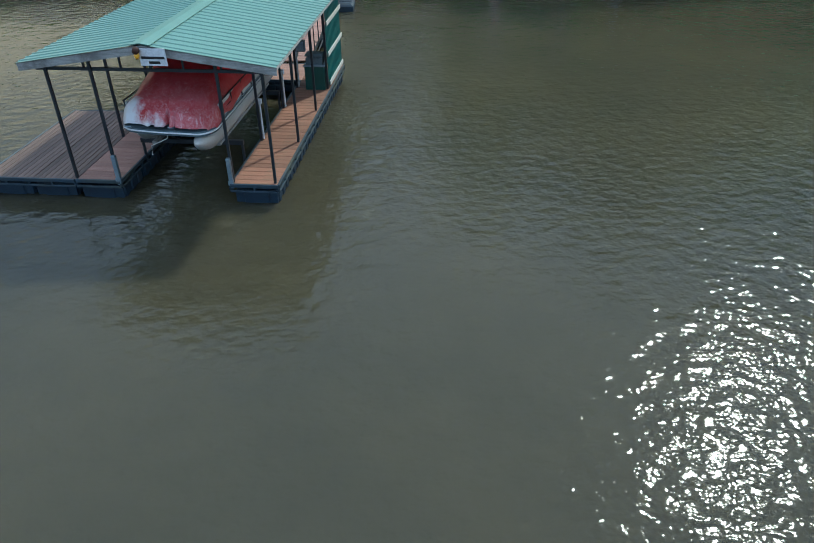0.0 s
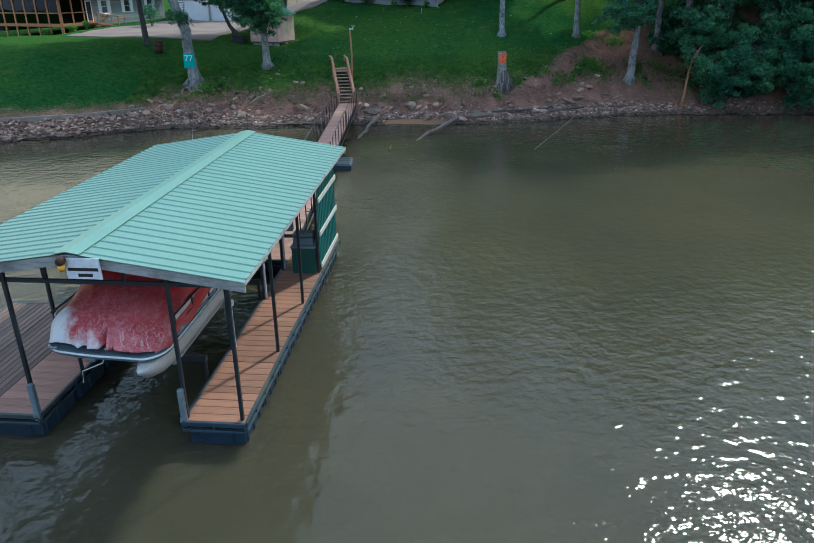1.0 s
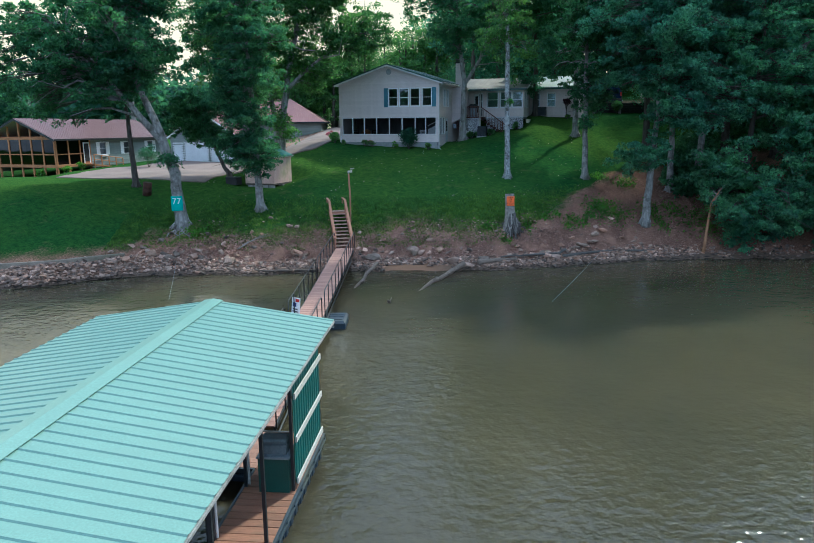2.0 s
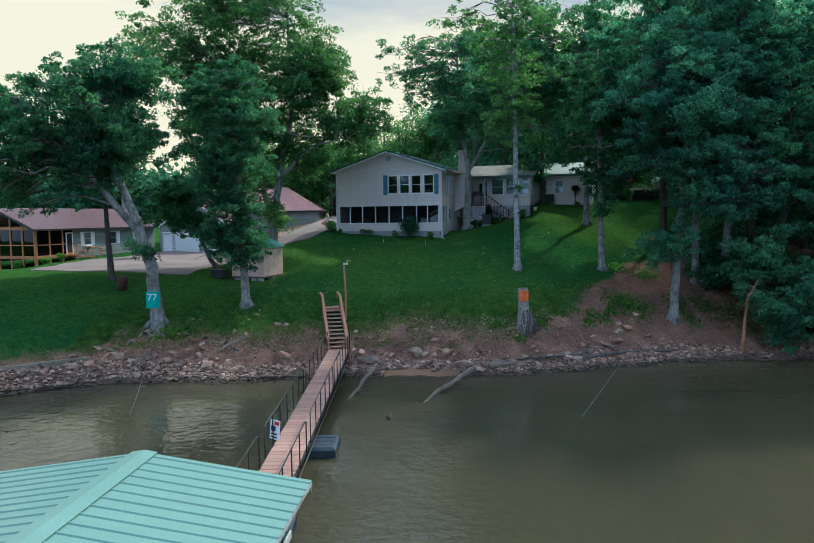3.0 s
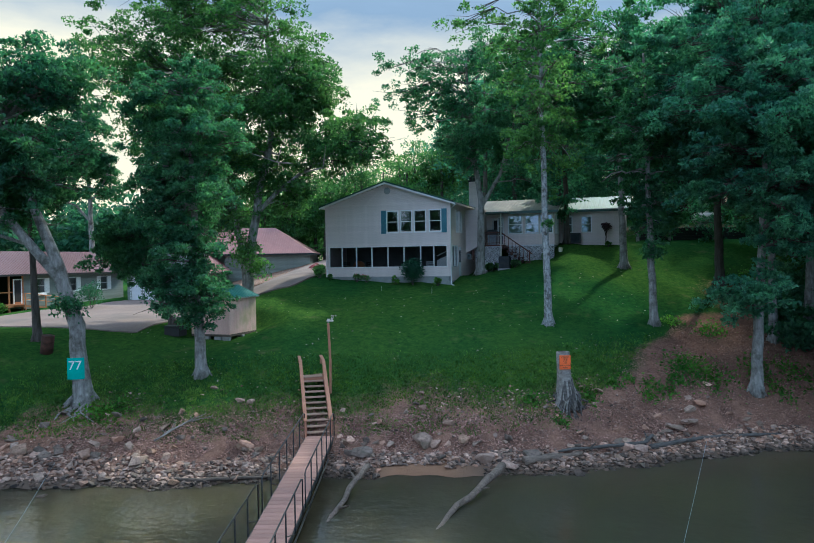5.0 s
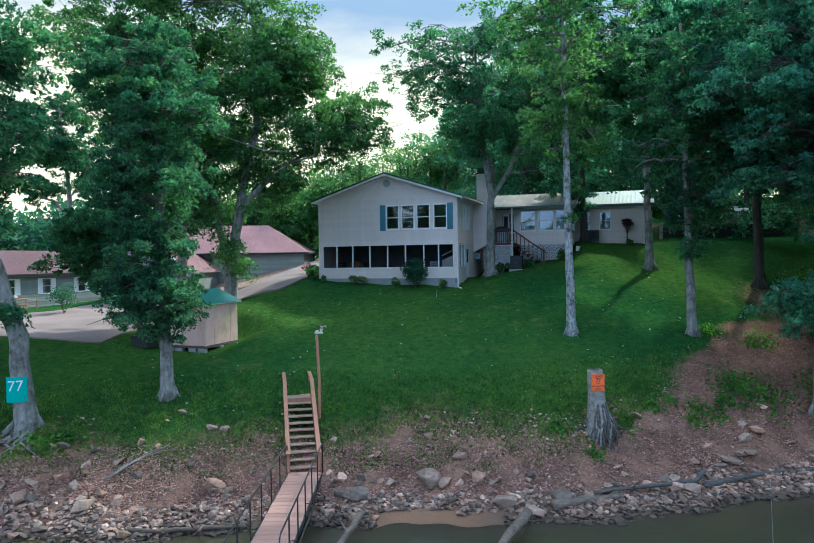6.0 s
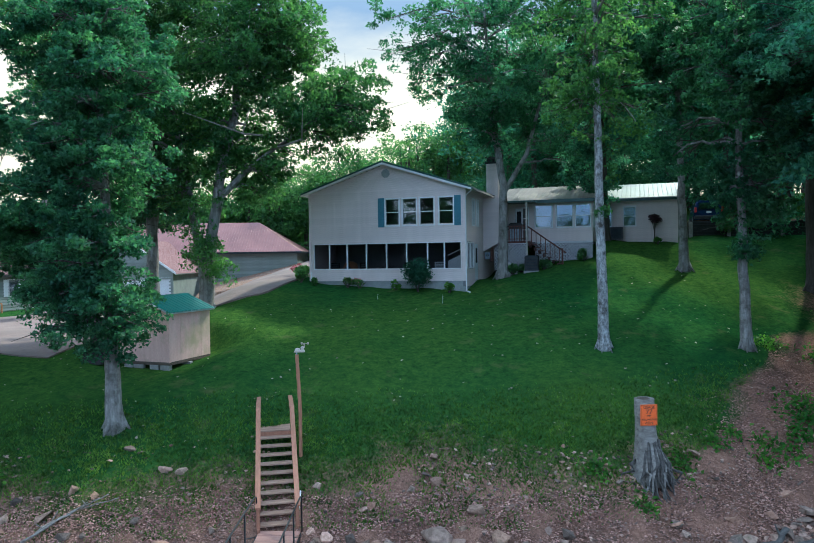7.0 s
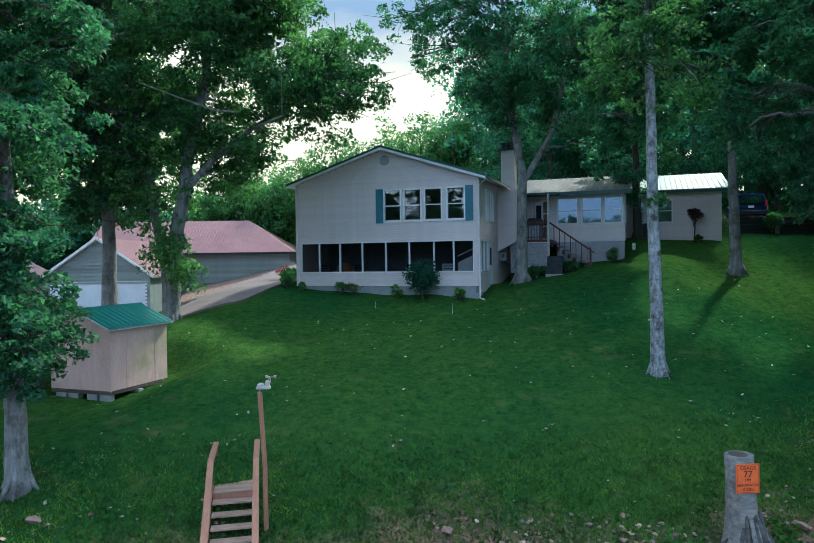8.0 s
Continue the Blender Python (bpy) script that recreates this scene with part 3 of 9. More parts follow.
# ---- mesh helpers ----
class Mesh:
    """Collects boxes, tubes and sheets into one mesh."""

    def __init__(self):
        self.v, self.f = [], []

    def add(self, verts, faces, m=None):
        o = len(self.v)
        self.v += [tuple(m @ Vector(p)) if m is not None else tuple(p) for p in verts]
        self.f += [tuple(o + i for i in f) for f in faces]
        return self

    def box(self, x0, x1, y0, y1, z0, z1, cut=0.0, m=None):
        """A box, with its upper edges cut off by that much."""
        if cut:
            c = cut
            v = [(x0, y0, z0), (x1, y0, z0), (x1, y1, z0), (x0, y1, z0), (x0, y0, z1 - c), (x1, y0, z1 - c), (x1, y1, z1 - c), (x0, y1, z1 - c),
                 (x0 + c, y0 + c, z1), (x1 - c, y0 + c, z1), (x1 - c, y1 - c, z1), (x0 + c, y1 - c, z1)]
            f = [(3, 2, 1, 0), (0, 1, 5, 4), (1, 2, 6, 5), (2, 3, 7, 6), (3, 0, 4, 7), (4, 5, 9, 8), (5, 6, 10, 9), (6, 7, 11, 10), (7, 4, 8, 11), (8, 9, 10, 11)]
        else:
            v = [(x, y, z) for z in (z0, z1) for x, y in ((x0, y0), (x1, y0), (x1, y1), (x0, y1))]
            f = [(3, 2, 1, 0), (4, 5, 6, 7), (0, 1, 5, 4), (1, 2, 6, 5), (2, 3, 7, 6), (3, 0, 4, 7)]
        return self.add(v, f, m)

    def tube(self, points, radii, sides=8, cap=True):
        """A tapered tube along points."""
        pts = [Vector(p) for p in points]
        o = len(self.v)
        up = Vector((0.31, 0.17, 0.93))
        for i, p in enumerate(pts):
            d = (pts[min(i + 1, len(pts) - 1)] - pts[max(i - 1, 0)]).normalized()
            ref = up if abs(d.dot(up)) < 0.95 else Vector((1, 0.1, 0))
            s = d.cross(ref).normalized()
            t = s.cross(d)
            r = radii[i] if isinstance(radii, (list, tuple)) else radii
            for k in range(sides):
                a = 2 * math.pi * k / sides
                self.v.append(tuple(p + (s * math.cos(a) + t * math.sin(a)) * r))
        for i in range(len(pts) - 1):
            for k in range(sides):
                a, b = o + i * sides + k, o + i * sides + (k + 1) % sides
                self.f.append((a, b, b + sides, a + sides))
        if cap:
            self.f.append(tuple(o + k for k in reversed(range(sides))))
            self.f.append(tuple(o + (len(pts) - 1) * sides + k for k in range(sides)))
        return self

    def prism(self, outline, y0, y1, m=None):
        """A flat outline in x and z, from y0 to y1."""
        n = len(outline)
        v = [(x, y0, z) for x, z in outline] + [(x, y1, z) for x, z in outline]
        f = [tuple(range(n)), tuple(reversed(range(n, 2 * n)))] + [(i, i + n, (i + 1) % n + n, (i + 1) % n) for i in range(n)]
        return self.add(v, f, m)

    def data(self, name, mat, smooth=False):
        me = bpy.data.meshes.new(name)
        me.from_pydata(self.v, [], self.f)
        me.materials.append(mat)
        if smooth:
            me.polygons.foreach_set("use_smooth", [True] * len(me.polygons))
        me.update()
        return me


def part(name, mesh, mat, parent=None, label="", smooth=False, m=None):
    """Links a Mesh (or mesh data) as one object under a thing or a part."""
    data = mesh.data(name, mat, smooth) if isinstance(mesh, Mesh) else mesh
    ob = new(name, data)
    if parent is not None:
        ob.parent = parent
    if m is not None:
        ob.matrix_basis = m
    if label:
        ob["label"] = label
    return ob


def thing(name, m, label, category, group="", kind=""):
    ob = new(name)
    ob.matrix_basis = m
    ob.empty_display_size = 0.1
    return tagged(ob, label, category, group, kind)


def solid(name, mesh, mat, m, label, category, group="", kind="", smooth=False):
    ob = part(name, mesh, mat, None, "", smooth, m)
    return tagged(ob, label, category, group, kind)


def smoothstep(a, b, x):
    t = np.clip((x - a) / (b - a), 0, 1)
    return t * t * (3 - 2 * t)


# ---- ground and water ----
SHORE_X = [-60, -24, -18.5, -15.6, -12, -7, -4, 0, 4, 8, 12, 16, 20, 28, 60]
SHORE_Y = [40, 45.0, 46.6, 48.6, 48.9, 48.3, 49.2, 49.0, 48.7, 49.0, 50.1, 51.0, 51.2, 50.6, 47]
D_LEFT = ([-30, 0, 0.9, 1.5, 3, 5, 8.5, 11, 14, 24, 40, 70, 300], [-6, -0.05, 0.9, 1.05, 1.4, 2.1, 3.55, 4.2, 4.45, 4.4, 4.55, 5.7, 7])
D_MID = ([-30, 0, 2, 3.7, 6, 10.3, 16, 20, 24, 40, 60, 300], [-6, -0.05, 0.85, 1.8, 2.9, 4.4, 5.65, 6.32, 6.95, 7.7, 8.3, 9])
D_RIGHT = ([-30, 0, 0.8, 2.3, 4, 8.8, 17.7, 23.5, 35, 60, 120, 300], [-6, -0.05, 0.35, 1.35, 2.5, 4.45, 7.25, 9.0, 10.7, 15, 19, 20])


def shore(x):
    return np.interp(x, SHORE_X, SHORE_Y) + 0.16 * np.sin(1.7 * np.asarray(x)) + 0.09 * np.sin(4.1 * np.asarray(x) + 1.0)


def ground_height(x, y):
    """The height of the bank, lawn and hillside."""
    x, y = np.asarray(x, float), np.asarray(y, float)
    d = y - shore(x)
    z = 0
    for s in (-0.6, 0.0, 0.6):
        w1 = smoothstep(-15.5, -6, x)
        w2 = smoothstep(3, 15, x)
        zl, zm, zr = (np.interp(d + s, *c) for c in (D_LEFT, D_MID, D_RIGHT))
        z = z + ((zl * (1 - w1) + zm * w1) * (1 - w2) + zr * w2) / 3
    amp = np.clip(d / 4, 0, 1) * 0.06
    hollow = 0.55 * smoothstep(70, 73.8, y) * (1 - smoothstep(76, 79, y)) * smoothstep(4.5, 6.5, x) * (1 - smoothstep(12, 13.6, x))
    z = z - hollow  # level ground before the low wing
    z = z - 0.5 * np.exp(-((x + 9.0) / 2.6) ** 2 - ((y - 59.4) / 1.9) ** 2)  # scoured ground before the shed
    u, v = (x + 8.22) * 0.927 - (y - 59.7) * 0.375, (x + 8.22) * 0.375 + (y - 59.7) * 0.927
    pad = smoothstep(-4.0, -2.5, u) * (1 - smoothstep(0.0, 2.2, u)) * smoothstep(-1.2, -0.2, v) * (1 - smoothstep(2.7, 4.4, v))
    z = z + np.minimum(4.0 + 0.07 * np.clip(v, 0, 3) - z, 0) * pad  # level ground under the shed
    z = z - 0.9 * smoothstep(-28.5, -33, x) * smoothstep(68, 73, y)  # fall under the raised porch
    z = z + np.maximum(10.36 - z, 0) * smoothstep(77.1, 77.7, y) * smoothstep(19.6, 20.6, x) * (1 - smoothstep(29, 33, x))  # car terrace
    return z + amp * (np.sin(x * 0.9 + 1.3 * np.sin(y * 0.5)) * np.cos(y * 0.7 + 0.4 * x))


def gz(x, y):
    return float(ground_height(x, y))


def grid_axis(stops):
    out = []
    for a, b, step in stops:
        out += list(np.arange(a, b, step))
    return np.array(out + [stops[-1][1]])


def make_ground():
    xs = grid_axis([(-900, -120, 60), (-120, -40, 6), (-40, -24, 1.0), (-24, 26, 0.3), (26, 44, 1.0), (44, 120, 6), (120, 901, 60)])
    ys = grid_axis([(-900, 20, 92), (20, 43, 2.0), (43, 64, 0.28), (64, 84, 0.6), (84, 120, 2), (120, 200, 8), (200, 1000, 80)])
    X, Y = np.meshgrid(xs, ys)
    d = Y - shore(X)
    Z = ground_height(X, Y)
    rough = np.clip(1 - np.abs(d - 1.7) / 2.4, 0, 1)
    lump = np.array([noise.noise((x * 1.1, y * 1.1, 3.0)) + 0.5 * noise.noise((x * 3.1, y * 3.1, 7.0)) for x, y in zip(X.ravel(), Y.ravel())]).reshape(X.shape)
    Z = Z + rough * lump * 0.14 * (X > -16.5)
    Z = np.where(Y < 30, -6, Z)
    n, k = len(xs), len(ys)
    me = bpy.data.meshes.new("ground")
    idx = np.arange(n * k).reshape(k, n)
    faces = np.stack([idx[:-1, :-1], idx[:-1, 1:], idx[1:, 1:], idx[1:, :-1]], -1).reshape(-1, 4)
    me.from_pydata(np.stack([X, Y, Z], -1).reshape(-1, 3).tolist(), [], faces.tolist())
    bank = 3.3 + 0.5 * np.sin(X * 0.35 + 1) + 0.4 * np.sin(X * 0.9)
    bank = np.where(X < -15.5, 1.6, bank)
    bare = 1 - smoothstep(bank - 1.6, bank + 3.4, d)
    right = smoothstep(-1.4, 1.4, X - (9.24 + 1.235 * (d - 3.5)) + 0.6 * np.sin(d * 2.1)) * (1 - smoothstep(9.0, 11.5, d))
    wood = 0.8 * smoothstep(17.5, 21.5, X - 0.02 * (Y - 60)) * (1 - smoothstep(13, 17, d))
    back = smoothstep(76.8, 77.6, Y) * smoothstep(19.6, 20.8, X) * (1 - smoothstep(86, 90, Y))
    bare = np.clip(np.maximum.reduce([bare, right * 0.95, wood, back * 0.62]), 0, 1)
    at = me.attributes.new("bare", "FLOAT", "POINT")
    at.data.foreach_set("value", bare.ravel())
    me.materials.append(M["ground"])
    me.polygons.foreach_set("use_smooth", [True] * len(me.polygons))
    me.update()
    tagged(new("ground", me), "mown green lawn sloping down to a bare stony lake bank", "ground", kind="structure")


make_ground()
lake = Mesh()
for ix in range(8):
    for iy in range(6):
        lake.add([(-800 + 200 * ix, -800 + 150 * iy, 0), (-600 + 200 * ix, -800 + 150 * iy, 0), (-600 + 200 * ix, -650 + 150 * iy, 0), (-800 + 200 * ix, -650 + 150 * iy, 0)], [(0, 1, 2, 3)])
solid("water", lake, M["water"], pose(0, 0, 0), "muddy olive-brown lake water with small ripples", "lake", kind="structure")

# ---- trees ----
LEAF_SHAPE = np.array([(0, -0.55, -0.04), (0.33, 0.02, 0.07), (0.03, 0.55, -0.08), (-0.31, 0.06, 0.05)])
LEAF_FACES = np.array([(0, 1, 2), (0, 2, 3)])
SPRAY_SHAPE = np.array([(0.05, -0.55, -0.03), (0.36, 0.30, 0.06), (-0.30, 0.42, -0.05)])
SPRAY_FACES = np.array([(0, 1, 2)])


def leaf_mesh(name, centres, sizes, mat, rng, droop=0.45, quad=False, spray=False):
    """Many small leaf sprays, joined: one bent blade for each centre."""
    n = len(centres)
    shape = LEAF_SHAPE if not quad else np.array([(-0.32, -0.4, 0.04), (0.32, -0.4, -0.04), (0.3, 0.4, 0.05), (-0.3, 0.4, -0.05)])
    faces = LEAF_FACES if not quad else np.array([(0, 1, 2, 3)])
    if spray:
        shape, faces = SPRAY_SHAPE, SPRAY_FACES
    yaw = rng.uniform(0, 2 * np.pi, n)
    tilt = rng.normal(0, droop, n)
    roll = rng.normal(0, droop, n)
    cy, sy, ct, st, cr, sr = np.cos(yaw), np.sin(yaw), np.cos(tilt), np.sin(tilt), np.cos(roll), np.sin(roll)
    zero, one = np.zeros(n), np.ones(n)
    Rz = np.stack([np.stack([cy, -sy, zero], -1), np.stack([sy, cy, zero], -1), np.stack([zero, zero, one], -1)], 1)
    Rx = np.stack([np.stack([one, zero, zero], -1), np.stack([zero, ct, -st], -1), np.stack([zero, st, ct], -1)], 1)
    Ry = np.stack([np.stack([cr, zero, sr], -1), np.stack([zero, one, zero], -1), np.stack([-sr, zero, cr], -1)], 1)
    R = Rz @ Rx @ Ry
    v = np.einsum("nij,kj->nki", R, shape) * sizes[:, None, None] + centres[:, None, :]
    k = len(shape)
    f = (faces[None] + (np.arange(n) * k)[:, None, None]).reshape(-1, faces.shape[1])
    me = bpy.data.meshes.new(name)
    me.vertices.add(n * k)
    me.vertices.foreach_set("co", v.reshape(-1).astype(np.float32))
    w = faces.shape[1]
    me.loops.add(f.size)
    me.loops.foreach_set("vertex_index", f.reshape(-1).astype(np.int32))
    me.polygons.add(len(f))
    me.polygons.foreach_set("loop_start", np.arange(0, f.size, w, dtype=np.int32))
    me.materials.append(mat)
    me.update(calc_edges=True)
    return me


def clump_points(c, r, n, rng, flat=0.6):
    """Points in a ragged clump: fuller at its upper shell."""
    d = rng.normal(size=(n, 3))
    d /= np.linalg.norm(d, axis=1, keepdims=True)
    d[:, 2] = np.where(rng.random(n) < 0.55, np.abs(d[:, 2]), d[:, 2])
    rad = r * (0.35 + 0.75 * rng.random(n) ** 0.6)
    p = d * rad[:, None]
    p[:, 2] *= flat
    return c + p


def bend(a, b, rng, n=5, sag=0.12):
    """A curved limb from a to b, that leaves a steeply and levels out."""
    a, b = np.array(a, float), np.array(b, float)
    L = np.linalg.norm(b - a)
    out = []
    for i in range(n + 1):
        t = i / n
        p = a + (b - a) * t
        p[2] += sag * L * math.sin(math.pi * t)
        if 0 < i < n:
            p += rng.normal(0, 0.035 * L, 3)
        out.append(tuple(p))
    return out


def make_tree(base, top, radius, crowns, leaf="leaf", bark="bark", label="", clumps=40, leaves=170, size=0.30, seed=1, fork=None, stems=None, low=None, flat=0.74, group="lakeside trees", clump_r=1.25, limb_from=0.45, dead=0, spread=1.0):
    """A tree: base, the top of its trunk, crowns as (centre, (rx, ry, rz), share)."""
    rng = np.random.default_rng(seed)
    bx, by = base[0], base[1]
    bz = gz(bx, by) - 0.08 if len(base) < 3 else base[2]
    o = np.array((bx, by, bz))
    tree = thing("tree", pose(bx, by, bz), label, "tree", group)
    trunks = stems or [[(top[0], top[1], top[2])]]
    mesh = Mesh()
    lines = []
    for si, stem in enumerate(trunks):
        pts = [np.zeros(3)] + [np.array(p) - o for p in stem]
        fine, H = [], sum(np.linalg.norm(pts[i + 1] - pts[i]) for i in range(len(pts) - 1))
        for i in range(len(pts) - 1):
            m = max(2, int(np.linalg.norm(pts[i + 1] - pts[i]) / 0.8))
            for k in range(m):
                fine.append(pts[i] + (pts[i + 1] - pts[i]) * k / m)
        fine.append(pts[-1])
        out, rad = [], []
        for i, p in enumerate(fine):
            t = i / (len(fine) - 1)
            h = p[2]
            r = radius * (1 - 0.78 * t) * (0.85 if si else 1)
            flare = 1 + 0.6 * math.exp(-max(h, 0) / 0.32) if si == 0 else 1
            q = p + (rng.normal(0, 0.02, 3) * min(1, h / 2) if 0 < i < len(fine) - 1 else 0)
            out.append(tuple(q))
            rad.append(max(0.03, r * flare))
        if si == 0:
            out[0] = tuple(np.array(out[0]) - (0, 0, 0.15))
            first = np.array(out[0])
            out = [out[0], tuple(first + (0, 0, 0.25)), tuple(first + (0, 0, 0.55))] + out[1:]
            rad = [radius * 1.5, radius * 1.28, radius * 1.1] + rad[1:]
            out = [p for p in sorted(out[:3], key=lambda q: q[2])] + [p for p in out[3:] if p[2] > 0.5]
            rad = rad[:3] + rad[-(len(out) - 3):]
        mesh.tube(out, rad, 14)
        # shallow root ribs
        if si == 0:
            for k in range(6):
                a = k * math.pi / 3 + rng.uniform(-0.3, 0.3)
                d = np.array((math.cos(a), math.sin(a), 0))
                mesh.tube([tuple(d * radius * 0.8 + (0, 0, 0.55)), tuple(d * radius * 1.35 + (0, 0, 0.18)), tuple(d * radius * 2.1 + (0, 0, -0.05))], [radius * 0.22, radius * 0.26, radius * 0.10], 6)
        lines.append((np.array(out), rad))
    part("trunk", mesh, M[bark], tree, smooth=True)
    cs, rs = [], []
    total = sum(c[2] for c in crowns)
    for (cc, cr, share) in crowns:
        cc = np.array(cc) - o
        for _ in range(max(1, int(1.3 * clumps * share / total))):
            d = rng.normal(size=3)
            d /= np.linalg.norm(d)
            rr = rng.random() ** 0.42
            cs.append(cc + d * np.array(cr) * rr)
            rs.append(clump_r * rng.uniform(0.6, 1.3))
    limbs = Mesh()
    twigs = Mesh()
    single = 0
    for c, r in zip(cs, rs):
        best, bd = None, 1e9
        for pts, rad in lines:
            lo = int(len(pts) * limb_from)
            for i in range(lo, len(pts)):
                q = pts[i]
                if q[2] > c[2] + 0.4:
                    continue
                dd = np.linalg.norm((q - c) * (1, 1, 0.75)) + 0.25 * abs(c[2] - q[2])
                if dd < bd:
                    best, bd = (q, rad[i]), dd
        if best is None:
            best = (lines[0][0][int(len(lines[0][0]) * limb_from)], radius * 0.4)
        L = np.linalg.norm(c - best[0])
        r0 = min(best[1] * 0.55, 0.035 + 0.02 * L)
        path = bend(best[0], c, rng)
        if L > 2.2 and single < 14:
            single += 1
            part("limb", Mesh().tube(path, [r0 * 1.25 * (1 - 0.75 * k / 5) for k in range(6)], 7), M["bark_dark" if leaf == "leaf_teal" else "bark" if bark == "bark_pale" else bark], tree, smooth=True)
        else:
            limbs.tube(path, [r0 * (1 - 0.8 * k / 5) for k in range(6)], 6, False)
        for _ in range(4):
            e = c + rng.normal(0, 0.5, 3) * r * (1, 1, 0.6)
            twigs.tube([path[3], tuple((np.array(path[4]) + e) / 2 + rng.normal(0, 0.1, 3)), tuple(e)], [0.022, 0.016, 0.007], 4, False)
    tagged(part("branchwork", limbs, M["bark_dark" if leaf == "leaf_teal" else "bark" if bark == "bark_pale" else bark], tree, smooth=True), kind="stuff")
    tagged(part("twigwork", twigs, M["bark_dark"], tree), kind="stuff")
    if dead:
        for _ in range(dead):
            dm = Mesh()
            pts, rad = lines[int(rng.integers(len(lines)))]
            q = pts[int(len(pts) * rng.uniform(0.75, 0.98))]
            e = q + rng.normal(0, 1, 3) * (2.2, 1.6, 0.6) + (0, -0.8, 1.6)
            mid = (q + e) / 2 + rng.normal(0, 0.3, 3)
            dm.tube([tuple(q), tuple(mid), tuple(e)], [0.07, 0.045, 0.012], 5, False)
            dm.tube([tuple(mid), tuple(mid + rng.normal(0, 0.7, 3) + (0, 0, 0.5))], [0.03, 0.008], 4, False)
            part("dead_branch", dm, M["driftwood"], tree, "bare bleached branch")
    P, S = [], []
    for c, r in zip(cs, rs):
        n = int(3.0 * leaves * (r / clump_r) ** 1.6 * rng.uniform(0.7, 1.2))
        # a clump is several smaller sprays
        for _ in range(7):
            cc = c + rng.normal(0, 0.46, 3) * r * (1, 1, 0.7)
            P.append(clump_points(cc, r * rng.uniform(0.20, 0.46), n // 7 + 1, rng, flat * 0.85))
    for (c, r, n) in low or []:
        for _ in range(max(1, n // 30)):
            P.append(clump_points(np.array(c) - o + rng.normal(0, 0.4, 3) * r, r * 0.7, 60, rng, 0.8))
    P = np.concatenate(P)
    S = 0.70 * size * rng.uniform(0.5, 1.35, len(P))
    tagged(part("crown", leaf_mesh("crown", P, S, M[leaf], rng, 0.78, spray=True), None, tree), kind="stuff")
    return tree


